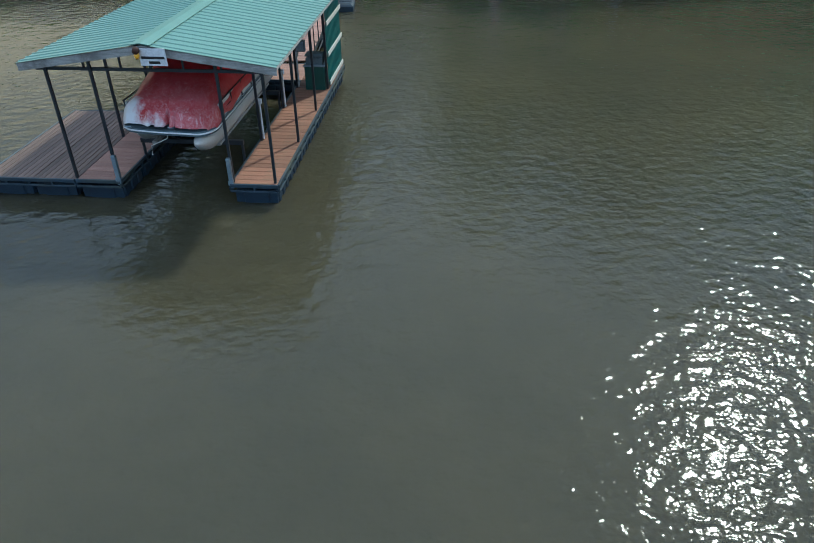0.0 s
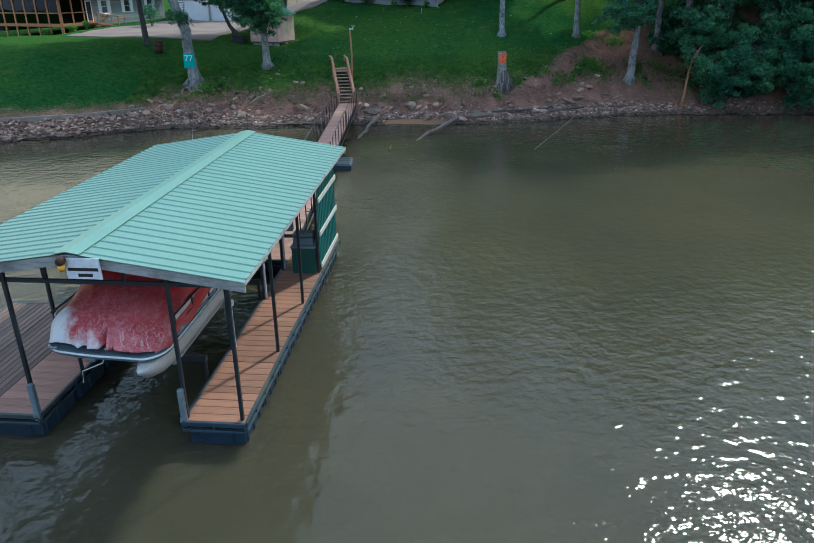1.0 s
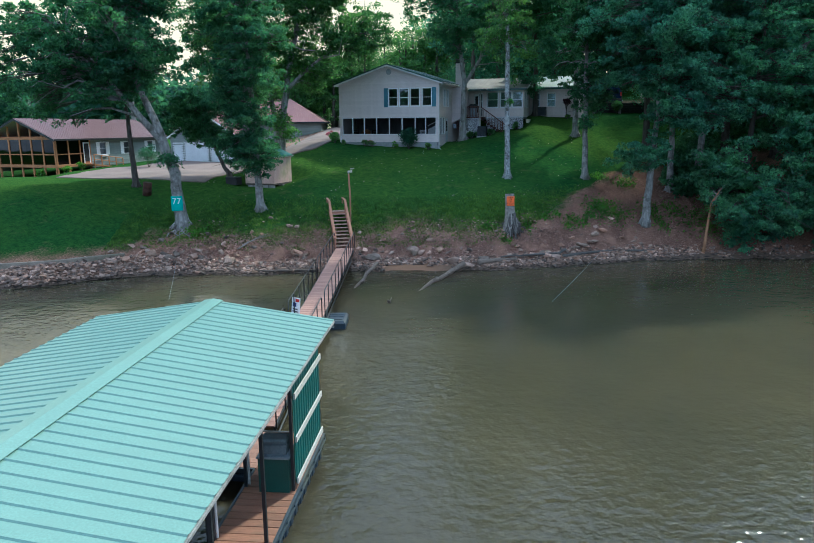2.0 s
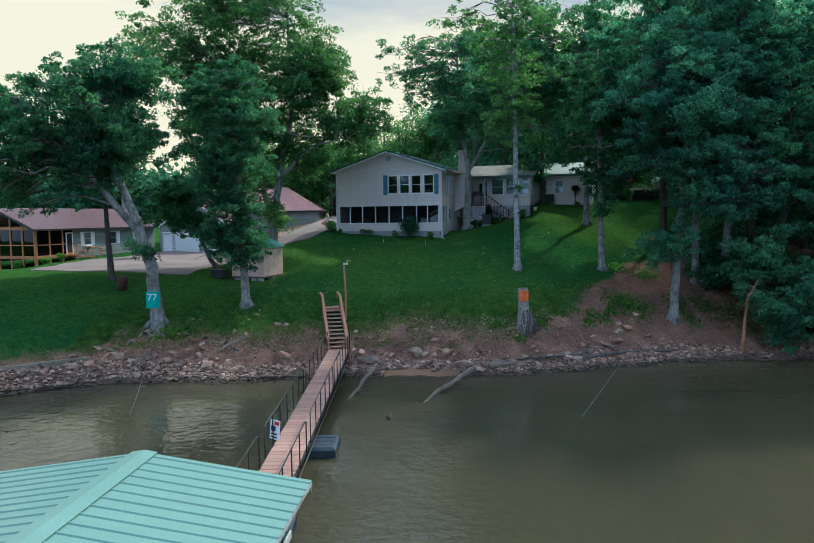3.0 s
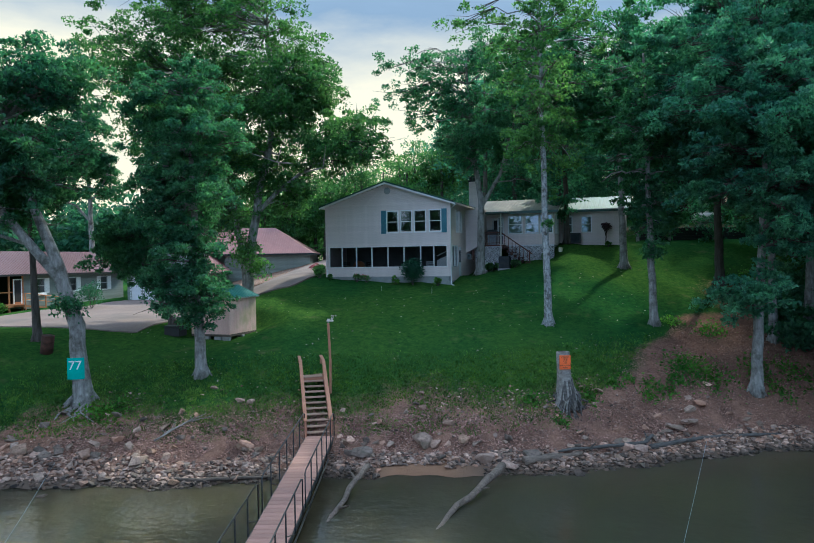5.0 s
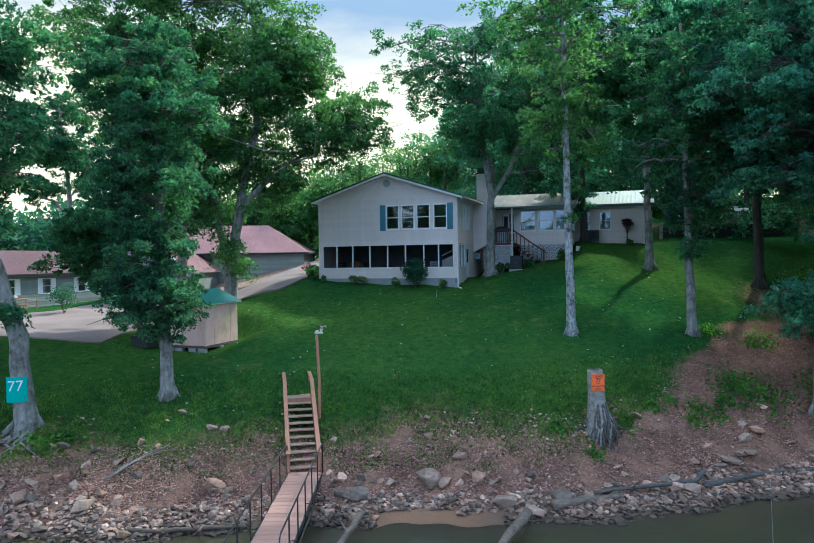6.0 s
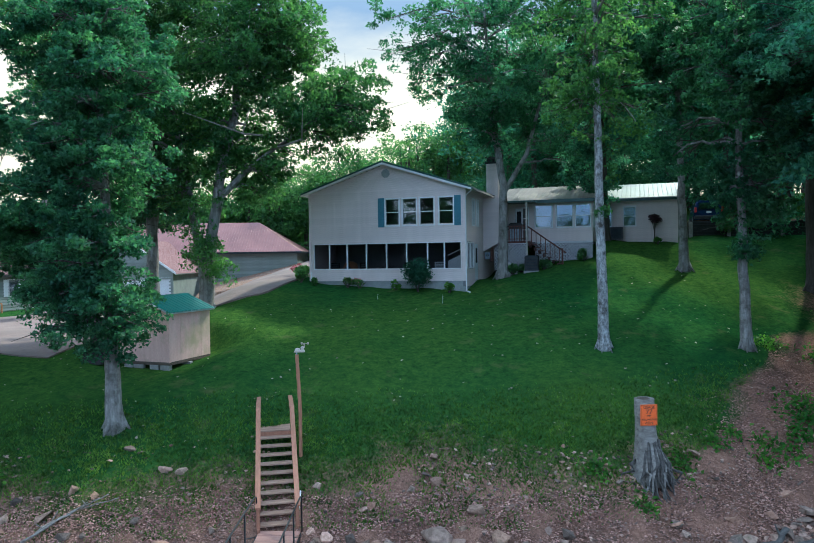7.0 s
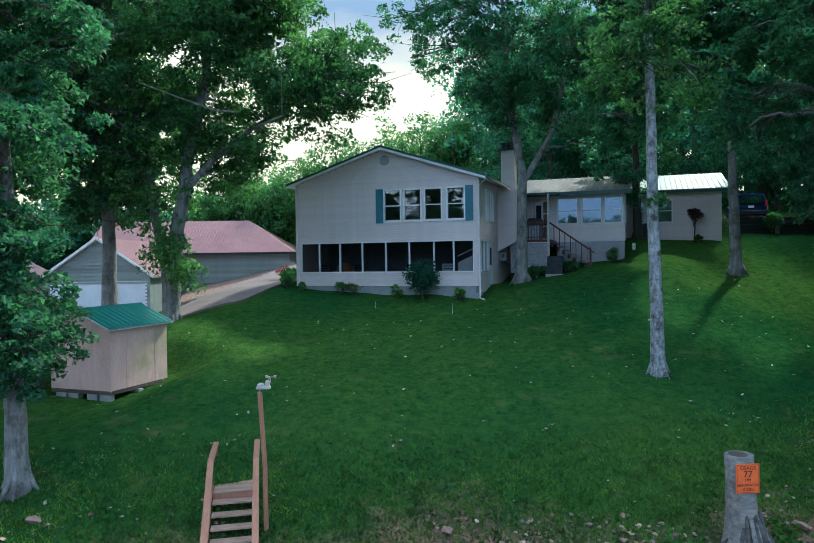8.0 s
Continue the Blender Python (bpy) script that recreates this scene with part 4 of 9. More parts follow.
def make_trees():
    oak = "broad oak with grey bark and dense green leaves on the lawn"
    make_tree((-13.25, 53.7), None, 0.40, [((-17.8, 53.6, 13.6), (5.2, 4.5, 3.6), 1.0), ((-15.0, 54.0, 15.6), (2.4, 3.2, 2.2), 0.35), ((-21.5, 54.0, 11.8), (3.4, 3.5, 3.2), 0.6), ((-16.0, 54.6, 11.6), (2.6, 2.6, 2.2), 0.3)], "leaf", "bark",
              "leaning oak with a teal mile sign on its trunk", clumps=112, leaves=210, size=0.27, seed=3,
              stems=[[(-13.5, 53.7, 5.5), (-14.2, 53.7, 8.0), (-15.2, 53.8, 10.5), (-16.5, 54.0, 14.5)], [(-13.5, 53.7, 5.5), (-14.2, 53.7, 7.6), (-15.9, 53.4, 9.8), (-17.6, 53.2, 12.0), (-19.2, 53.4, 14.2)]],
              low=[((-13.7, 53.4, 6.2), 0.75, 240)], dead=4)
    make_tree((-17.9, 59.2), (-18.4, 59.4, 14), 0.22, [((-19.0, 60.2, 13.5), (3.6, 3.5, 3.6), 1.0)], "leaf", "bark_dark", "thin tree with a dark straight trunk on the lawn", clumps=34, leaves=190, size=0.3, seed=4)
    make_tree((-8.4, 54.7), (-8.9, 55.2, 16.5), 0.26, [((-8.9, 54.4, 7.6), (1.7, 1.8, 2.4), 1.0), ((-8.9, 54.6, 11.2), (2.1, 2.1, 2.6), 1.2), ((-8.8, 54.7, 14.6), (2.7, 2.5, 2.6), 1.4)], "leaf", "bark",
              "slender tree with leaves close round its grey trunk", clumps=92, leaves=290, size=0.195, seed=5, clump_r=1.0, limb_from=0.12, low=[((-8.8, 54.3, 6.0), 0.8, 500)])
    make_tree((-11.9, 62.0), (-13.6, 62.0, 8.8), 0.17, [((-13.9, 62.0, 8.8), (2.1, 2.0, 2.1), 1.0)], "leaf", "bark_dark", "small dark leaning tree beside the driveway", clumps=44, leaves=200, size=0.24, seed=6, clump_r=1.0)
    make_tree((-8.7, 67.2), None, 0.33, [((-9.0, 67.5, 21.0), (5.6, 5.0, 5.2), 1.0), ((-5.6, 66.5, 17.8), (3.6, 3.8, 2.8), 0.5), ((-11.5, 67.6, 15.5), (4.6, 4.0, 4.6), 0.7), ((-9.4, 67.0, 12.0), (2.4, 2.4, 2.0), 0.22), ((-6.2, 67.4, 13.4), (2.6, 2.0, 2.2), 0.34), ((-4.6, 67.2, 12.8), (1.8, 1.8, 1.2), 0.12), ((-1.9, 66.5, 15.4), (1.9, 2.2, 1.6), 0.4), ((-4.4, 66.6, 18.9), (1.8, 2.6, 2.2), 0.3), ((-14.8, 68.0, 21.4), (4.4, 4.2, 4.6), 0.75), ((-10.0, 67.0, 25.6), (4.4, 4.0, 2.6), 0.4)], "leaf_light", "bark",
              "tall spreading oak with forking grey stems beside the drive", clumps=235, leaves=185, size=0.27, seed=7, clump_r=1.5, limb_from=0.3, dead=5,
              stems=[[(-8.35, 67.2, 9.6), (-8.03, 67.2, 11.2), (-7.8, 67.2, 12.9), (-7.0, 67.2, 15.9), (-7.2, 67.3, 24.0)], [(-8.35, 67.2, 9.6), (-8.03, 67.2, 11.2), (-6.6, 67.0, 12.6), (-5.2, 66.8, 13.65), (-3.3, 66.5, 14.7)], [(-8.85, 67.2, 8.2), (-9.25, 67.3, 10.0), (-9.6, 67.5, 12.5), (-10.6, 68.0, 17.0)]],
              low=[((-8.8, 66.4, 8.8), 1.0, 700), ((-7.6, 66.4, 7.6), 0.6, 260)])
    make_tree((-30.7, 97.0), None, 0.36, [((-31.6, 97.0, 20.6), (3.6, 3.4, 5.0), 1.0), ((-33.2, 97.0, 15.2), (2.2, 2.2, 1.2), 0.25), ((-29.2, 97.0, 16.4), (1.4, 1.8, 1.8), 0.2)], "leaf", "bark", "open-crowned tree standing behind the neighbour's house", clumps=74, leaves=150, size=0.3, seed=23, clump_r=1.1, limb_from=0.4,
              stems=[[(-30.9, 97.0, 12.6), (-31.0, 97.0, 16.0), (-31.8, 97.0, 24.0)], [(-30.9, 97.0, 12.6), (-32.4, 97.0, 14.4), (-34.8, 97.0, 15.2)], [(-31.0, 97.0, 14.5), (-29.6, 97.0, 16.5), (-28.8, 97.0, 18.5)]])
    make_tree((-11.9, 69.0), None, 0.36, [((-12.8, 69.5, 15.5), (4.4, 4.0, 4.8), 1.0), ((-12.2, 69.0, 11.4), (2.8, 2.4, 1.8), 0.3)], "leaf", "bark", "oak with a thick grey forked trunk near the garage", clumps=70, leaves=190, size=0.34, seed=8, clump_r=1.4,
              stems=[[(-11.9, 69.0, 9.2), (-11.95, 69.0, 12.3), (-12.1, 69.0, 19.8)], [(-11.85, 69.0, 9.6), (-11.55, 69.05, 12.5), (-11.3, 69.1, 19.8)]])
    make_tree((6.8, 71.0), None, 0.29, [((7.3, 71.4, 19.8), (5.2, 5.0, 4.8), 1.0), ((2.4, 71.0, 20.4), (2.2, 2.8, 2.8), 0.24), ((5.6, 71.0, 16.8), (2.2, 2.8, 3.0), 0.36), ((10.0, 71.5, 17.4), (4.0, 3.8, 4.6), 0.55)], "leaf", "bark", "tall fine-leaved tree with a forked trunk beside the house", clumps=112, leaves=150, size=0.24, seed=9, clump_r=1.25, limb_from=0.4,
              stems=[[(6.9, 71.0, 12.2), (6.4, 71.2, 15.5), (6.0, 71.4, 22.0)], [(6.9, 71.0, 11.8), (8.3, 71.2, 14.0), (9.4, 71.4, 18.0)]])
    make_tree((8.7, 59.4), (8.3, 59.6, 25.0), 0.215, [((8.6, 59.6, 14.8), (2.2, 2.2, 2.4), 0.5), ((8.4, 59.6, 20.4), (3.9, 3.6, 5.0), 1.3)], "leaf_light", "bark_pale", "tall straight tree with pale mottled bark on the lawn", clumps=54, leaves=105, size=0.26, seed=10, clump_r=1.1, limb_from=0.5, low=[((8.5, 59.3, 9.8), 0.45, 60), ((8.9, 59.3, 11.6), 0.35, 60)])
    make_tree((14.4, 59.4), (14.0, 59.6, 19.0), 0.225, [((14.0, 59.6, 14.8), (3.5, 3.4, 4.4), 1.2), ((14.2, 59.6, 10.6), (1.6, 1.6, 1.2), 0.25)], "leaf", "bark", "slim grey tree with a patch of low leaves on the lawn", clumps=56, leaves=190, size=0.28, seed=11, clump_r=1.15, limb_from=0.3, low=[((14.3, 59.2, 8.3), 0.65, 240)])
    make_tree((16.35, 69.2), (16.0, 69.4, 21.0), 0.265, [((15.8, 69.4, 20.0), (5.2, 4.8, 4.6), 1.0)], "leaf", "bark", "stout grey oak standing on the lawn", clumps=70, leaves=200, size=0.34, seed=12, clump_r=1.45, limb_from=0.35)
    make_tree((21.3, 65.9), (21.0, 66.0, 19.5), 0.30, [((21.0, 66.2, 19.6), (5.2, 4.8, 5.4), 1.2)], "leaf_teal", "bark_dark", "dark-trunked oak at the edge of the wood", clumps=88, leaves=180, size=0.34, seed=13, clump_r=1.45, limb_from=0.3)
    make_tree((17.0, 54.1), (17.9, 54.6, 16.0), 0.27, [((17.2, 54.0, 14.0), (4.6, 3.8, 4.2), 1.0), ((19.2, 53.2, 10.0), (3.4, 2.6, 2.2), 0.6), ((16.6, 53.4, 6.6), (1.5, 1.4, 0.7), 0.16)], "leaf_teal", "bark", "lakeside tree with a flared pale base and blue-green leaves", clumps=92, leaves=220, size=0.27, seed=14, clump_r=1.15, limb_from=0.25)
    make_tree((14.25, 75.6), (14.0, 75.8, 20.0), 0.25, [((14.0, 76.0, 18.6), (4.6, 3.8, 4.6), 1.0), ((13.0, 75.0, 12.3), (1.3, 0.9, 0.9), 0.1)], "leaf_teal", "bark_dark", "dark straight tree in the corner of the house wing", clumps=60, leaves=170, size=0.3, seed=22, clump_r=1.3, limb_from=0.4)
    make_tree((20.2, 58.1), (19.9, 58.3, 18.0), 0.24, [((18.4, 57.4, 16.2), (4.6, 4.2, 6.8), 1.2)], "leaf_teal", "bark", "grey-trunked tree at the edge of the wood", clumps=78, leaves=180, size=0.3, seed=15, clump_r=1.2)
    make_tree((22.3, 58.6), (23.3, 58.8, 19.0), 0.28, [((22.4, 57.6, 17.4), (5.0, 4.6, 8.0), 1.3)], "leaf_teal", "bark", "leaning grey tree in the lakeside wood", clumps=92, leaves=180, size=0.32, seed=16, clump_r=1.3)
    make_tree((23.6, 54.6), (24.4, 55.0, 15.0), 0.26, [((24.2, 54.4, 12.5), (4.6, 3.8, 6.2), 1.2), ((23.6, 51.6, 3.2), (3.0, 1.9, 2.6), 0.8), ((21.6, 52.6, 5.2), (1.8, 1.4, 2.2), 0.3)], "leaf_shore", "bark_dark", "leafy tree overhanging the lake shore", clumps=96, leaves=220, size=0.28, seed=17, clump_r=1.2, limb_from=0.1)
    make_tree((28.0, 54.0), (28.4, 54.0, 15.0), 0.28, [((28.0, 53.4, 10.5), (4.4, 3.8, 6.0), 1.0), ((28.2, 51.0, 4.0), (3.4, 2.2, 3.4), 0.8)], "leaf_shore", "bark_dark", "leafy tree overhanging the lake shore", clumps=90, leaves=220, size=0.3, seed=18, clump_r=1.35, limb_from=0.08)
    make_tree((25.4, 61.0), (25.4, 61.0, 20.0), 0.32, [((25.2, 61.0, 18.0), (5.4, 4.8, 9.4), 1.3)], "leaf_teal", "bark_dark", "tall dark tree in the lakeside wood", clumps=80, leaves=200, size=0.36, seed=19, clump_r=1.5)
    make_tree((30.5, 63.0), (30.5, 63.0, 22.0), 0.34, [((30.0, 63.0, 16.0), (5.0, 4.5, 8.0), 1.0)], "leaf_teal", "bark_dark", "tall dark tree in the lakeside wood", clumps=90, leaves=200, size=0.4, seed=20, clump_r=1.7)


make_trees()


def far_woods(name, label, spots, leaf, seed, per=420, size=0.75, trunk=True):
    """Trees too far off to count: joined trunks and joined leaf sprays."""
    rng = np.random.default_rng(seed)
    P, S = [], []
    tm = Mesh()
    for (x, y, h, r) in spots:
        z = gz(x, y)
        if trunk:
            tm.tube([(x, y, z - 0.2), (x + rng.normal(0, 0.2), y, z + h * 0.4), (x + rng.normal(0, 0.4), y, z + h * 0.85)], [0.28, 0.2, 0.08], 6, False)
        nc = 16
        for _ in range(nc):
            d = rng.normal(size=3)
            d /= np.linalg.norm(d)
            c = np.array((x, y, z + h * 0.53)) + d * (r, r, h * 0.46) * rng.random() ** 0.4
            for _ in range(3):
                cc = c + rng.normal(0, 0.2, 3) * r * (1, 1, 0.7)
                P.append(clump_points(cc, r * rng.uniform(0.18, 0.42), 2 * per // (3 * nc), rng, 0.7))
    P = np.concatenate(P)
    S = 0.74 * size * rng.uniform(0.55, 1.35, len(P))
    ob = new(name, leaf_mesh(name, P, S, M[leaf], rng, 0.7, spray=True))
    tagged(ob, label, "woodland", kind="stuff")
    if trunk:
        ob2 = part("woodland_trunks", tm, M["bark_dark"], None)
        tagged(ob2, "dark trunks of the woodland trees", "woodland", kind="stuff")


def make_woods():
    r = random.Random(21)
    spots = []
    for k in range(52):  # hillside behind the wing and the car
        spots.append((r.uniform(9, 54), r.uniform(89, 110), r.uniform(15, 20), r.uniform(3.6, 5.0)))
    for k in range(40):
        spots.append((r.uniform(6, 60), r.uniform(110, 132), r.uniform(12, 15), r.uniform(4, 5.5)))
    for k in range(34):  # wood above the shore
        x, y = r.uniform(27, 50), r.uniform(57, 90)
        if x > 31 or y < 74:
            spots.append((x, y, r.uniform(16, 21), r.uniform(3.6, 4.8)))
    far_woods("hillside_wood", "dense green deciduous wood on the hillside", spots, "leaf_teal", 31, 1100, 0.56)
    spots = []
    for k in range(40):
        spots.append((r.uniform(9, 50), r.uniform(88, 104), r.uniform(4, 8), r.uniform(2.4, 3.6)))
    for k in range(26):
        spots.append((r.uniform(24, 44), r.uniform(55, 76), r.uniform(2.5, 5), r.uniform(1.6, 2.6)))
    for k in range(22):
        spots.append((r.uniform(20.5, 26), r.uniform(55.5, 64), r.uniform(0.9, 2.0), r.uniform(0.8, 1.4)))
    far_woods("undergrowth", "leafy undergrowth at the edge of the wood", spots, "leaf", 34, 560, 0.36, False)
    spots = []
    for k in range(30):
        spots.append((r.uniform(-24, 2), r.uniform(112, 140), r.uniform(9, 13), r.uniform(3.5, 5)))
    for k in range(14):
        spots.append((r.uniform(-7, 9), r.uniform(104, 116), r.uniform(12, 14.5), r.uniform(3, 4)))
    for k in range(16):
        spots.append((r.uniform(-24, -6), r.uniform(106, 113), r.uniform(10, 12.5), r.uniform(2.8, 3.8)))
    far_woods("back_wood", "trees behind the houses and garage", spots, "leaf_light", 32, 1300, 0.46)
    spots = []
    for k in range(170):
        spots.append((r.uniform(-460, -40), r.uniform(300, 440), r.uniform(18, 30), r.uniform(12, 20)))
    for k in range(150):  # the opposite shore, added unseen behind the camera to darken the window reflections
        spots.append((r.uniform(-420, 420), r.uniform(-330, -250), r.uniform(38, 52), r.uniform(16, 24)))
    far_woods("far_hill_wood", "blue-green wooded hill across the lake", spots, "leaf_far", 33, 260, 4.2, False)


make_woods()

# ---- floating dock ----
DOCK = pose(-3.3, 16.15, 0, 0, 0, -6.9)
U_RIDGE, U_R, U_L, V_N, V_F, Z_EAVE, Z_RIDGE = -2.68, 0.37, -5.73, -0.22, 10.25, 3.56, 4.02


def float_box(length, width):
    """A moulded float: one body whose plan has ribs on all sides, cut in at the top."""
    w, out = width / 2, []
    for k in range(3):
        y = length * (k + 0.5) / 3
        out += [(w, y - 0.11), (w + 0.03, y - 0.08), (w + 0.03, y + 0.08), (w, y + 0.11)]
    out += [(w, length - 0.02), (w * 0.6, length - 0.02), (w * 0.56, length + 0.015), (-w * 0.56, length + 0.015), (-w * 0.6, length - 0.02), (-w, length - 0.02)]
    for k in range(3):
        y = length * (2.5 - k) / 3
        out += [(-w, y + 0.11), (-w - 0.03, y + 0.08), (-w - 0.03, y - 0.08), (-w, y - 0.11)]
    out += [(-w, 0.02), (-w * 0.6, 0.02), (-w * 0.56, -0.015), (w * 0.56, -0.015), (w * 0.6, 0.02), (w, 0.02)]
    n = len(out)
    rings = [(-0.2, 1.0), (0.27, 1.0), (0.34, 0.93)]
    v = [(x * f, length / 2 + (y - length / 2) * f, z) for z, f in rings for x, y in out]
    f = [tuple(reversed(range(n))), tuple(range(2 * n, 3 * n))]
    f += [(r * n + i, r * n + (i + 1) % n, (r + 1) * n + (i + 1) % n, (r + 1) * n + i) for r in range(2) for i in range(n)]
    return Mesh().add(v, f).data("float", M["float"])


def ribbed_sheet(length, width, ribs, rise=0.022, thick=0.006):
    """A roof or wall sheet: x along its row of ribs, y up the slope."""
    b = Mesh()
    pitch = length / ribs
    prof = []
    for k in range(ribs):
        c = pitch * (k + 0.5)
        prof += [(c - pitch / 2, 0), (c - 0.035, 0), (c - 0.014, rise), (c + 0.014, rise), (c + 0.035, 0)]
    prof.append((length, 0))
    n = len(prof)
    v = [(x, 0, z) for x, z in prof] + [(x, width, z) for x, z in prof] + [(x, 0, z - thick) for x, z in prof] + [(x, width, z - thick) for x, z in prof]
    f = [(i, i + 1, n + i + 1, n + i) for i in range(n - 1)] + [(2 * n + i + 1, 2 * n + i, 3 * n + i, 3 * n + i + 1) for i in range(n - 1)]
    f += [(i + 1, i, 2 * n + i, 2 * n + i + 1) for i in range(n - 1)]
    return b.add(v, f)


def make_dock():
    dock = thing("boat_dock", DOCK, "floating boat dock with mint-green metal roof on black steel posts", "boat dock")
    plank = Mesh().box(0, 1, -0.118, 0.118, -0.035, 0, 0.006).data("plank", M["deck"])
    plank_pink = Mesh().box(0, 1, -0.118, 0.118, -0.035, 0, 0.006).data("plank", M["deck_pink"])
    grey = Mesh().box(-0.068, 0.068, 0, 1, -0.035, 0, 0.006).data("plank", M["deck_grey"])

    def boards(u0, u1, v0, v1, data, group):
        holder = part("deck", Mesh().box(u0 + 0.03, u1 - 0.03, v0 + 0.02, v1 - 0.02, 0.42, 0.505), M["steel_black"], dock)
        n = int(round((v1 - v0) / 0.25))
        for k in range(n):
            v = v0 + (k + 0.5) * (v1 - v0) / n
            j = random.uniform(-0.006, 0.006)
            ob = part("plank", data, None, holder, m=Matrix.LocRotScale((u0 + j, v, 0.545 + random.uniform(-0.003, 0.003)), Euler((0, 0, random.uniform(-0.002, 0.002))), (u1 - u0, 1, 1)))
        return holder

    boards(-1.17, 0.0, 0.0, 10.15, plank, "right")
    boards(-5.22, -4.10, 0.0, 8.25, plank_pink, "left")
    boards(-5.22, -1.18, 8.27, 10.15, plank_pink, "back")
    wide = part("deck", Mesh().box(-7.72, -5.30, 0.0, 4.78, 0.42, 0.505), M["steel_black"], dock)
    for k in range(17):
        part("plank", grey, None, wide, m=Matrix.LocRotScale((-7.68 + 0.146 * (k + 0.5) - 0.03, -0.02, 0.545 + random.uniform(-0.004, 0.004)), None, (1, 4.82, 1)))
    # steel edge channels: upper and lower flange with uprights between
    def edge(u0, v0, u1, v1):
        b = Mesh()
        L = math.hypot(u1 - u0, v1 - v0)
        m = Matrix.Translation((u0, v0, 0)) @ pose(0, 0, 0, 0, 0, math.degrees(math.atan2(v1 - v0, u1 - u0)))
        b.box(0, L, -0.03, 0.03, 0.46, 0.55, 0.008, m)
        b.box(0, L, -0.035, 0.025, 0.33, 0.38, 0.006, m)
        n = max(1, int(L / 0.6))
        for k in range(n + 1):
            b.box(L * k / n - 0.02, L * k / n + 0.02, -0.03, 0.02, 0.38, 0.46, 0, m)
        part("edge_channel", b, M["steel_blue"], dock)
    for e in ((-1.2, -0.03, 0.03, -0.03), (0.03, 0.0, 0.03, 10.17), (-1.2, 8.2, -1.2, 0.0), (-5.25, -0.03, -4.07, -0.03), (-4.07, 0.0, -4.07, 8.2), (-4.07, 8.22, -1.2, 8.22), (-7.76, -0.05, -5.28, -0.05), (-7.76, 4.8, -7.76, 0.0), (-5.3, 4.82, -7.76, 4.82), (0.0, 10.19, -5.25, 10.19)):
        edge(*e)
    fb = float_box(1.2, 1.08)
    for k in range(8):
        part("float", fb, None, dock, m=pose(-0.58, 0.05 + 1.26 * k, 0))
        part("float", fb, None, dock, m=pose(-4.66, 0.05 + 1.26 * k, 0))
    for k in range(3):
        for j in range(2):
            part("float", fb, None, dock, m=pose(-7.15 + 1.2 * j, 0.1 + 1.55 * k, 0))
    for k in range(3):
        part("float", fb, None, dock, m=pose(-3.9 + 1.1 * k, 8.6, 0))
    # posts
    def slope_z(u):
        return Z_EAVE + (Z_RIDGE - Z_EAVE) * (1 - abs(u - U_RIDGE) / (U_R - U_RIDGE))
    posts = [(-0.06, v) for v in (0.1, 2.76, 5.29, 7.35, 10.08)] + [(-1.14, v) for v in (0.1, 2.80, 5.45, 7.45)] + [(-5.24, v) for v in (0.06, 2.8, 5.4, 7.8, 10.08)] + [(-4.14, v) for v in (0.06, 2.8, 5.4, 7.8)]
    for u, v in posts:
        part("post", Mesh().box(u - 0.032, u + 0.032, v - 0.032, v + 0.032, 0.40, slope_z(u) - 0.10), M["steel_black"], dock)
    for u, v in ((-1.17, 0.03), (-4.10, 0.0)):
        b = Mesh().box(u - 0.05, u + 0.05, v - 0.05, v + 0.05, 0.42, 1.22, 0.01)
        b.box(u - 0.07, u + 0.07, v - 0.06, v - 0.045, 0.5, 0.62)
        part("post_sleeve", b, M["galv"], dock)
    for v in (2.80, 5.45, 7.45):
        b = Mesh().tube([(-1.09, v + 0.07, 0.56), (-1.09, v + 0.07, 1.62)], 0.028, 10)
        b.box(-1.15, -1.03, v + 0.02, v + 0.13, 1.60, 1.74, 0.015)
        part("guide_pole", b, M["pvc"], dock, "white plastic guide pole")
    # roof frame
    for v in (0.1, 2.78, 5.35, 7.4, 10.08):
        b = Mesh().box(U_L + 0.25, U_R - 0.25, v - 0.03, v + 0.03, 3.32, 3.39)
        b.tube([(U_L + 0.3, v, 3.42), (U_RIDGE, v, Z_RIDGE - 0.09), (U_R - 0.3, v, 3.42)], 0.03, 6)
        for u in (-4.3, -3.4, -2.68, -1.9, -1.0):
            b.box(u - 0.02, u + 0.02, v - 0.02, v + 0.02, 3.36, slope_z(u) - 0.07)
        part("roof_truss", b, M["steel_black"], dock)
    for s, u in ((1, 0.36), (1, -0.7), (1, -1.7), (-1, -5.72), (-1, -4.66), (-1, -3.66)):
        part("purlin", Mesh().box(u - 0.025, u + 0.025, V_N + 0.04, V_F - 0.04, slope_z(u) - 0.075, slope_z(u) - 0.03), M["wood_grey"], dock)
    # roof sheets, each about 0.9 m wide
    half = math.hypot(U_R - U_RIDGE, Z_RIDGE - Z_EAVE)
    ang = math.degrees(math.atan2(Z_RIDGE - Z_EAVE, U_R - U_RIDGE))
    n = 12
    w = (V_F - V_N) / n
    sheet = ribbed_sheet(w, half, 3).data("roof_sheet", M["roof_green"])
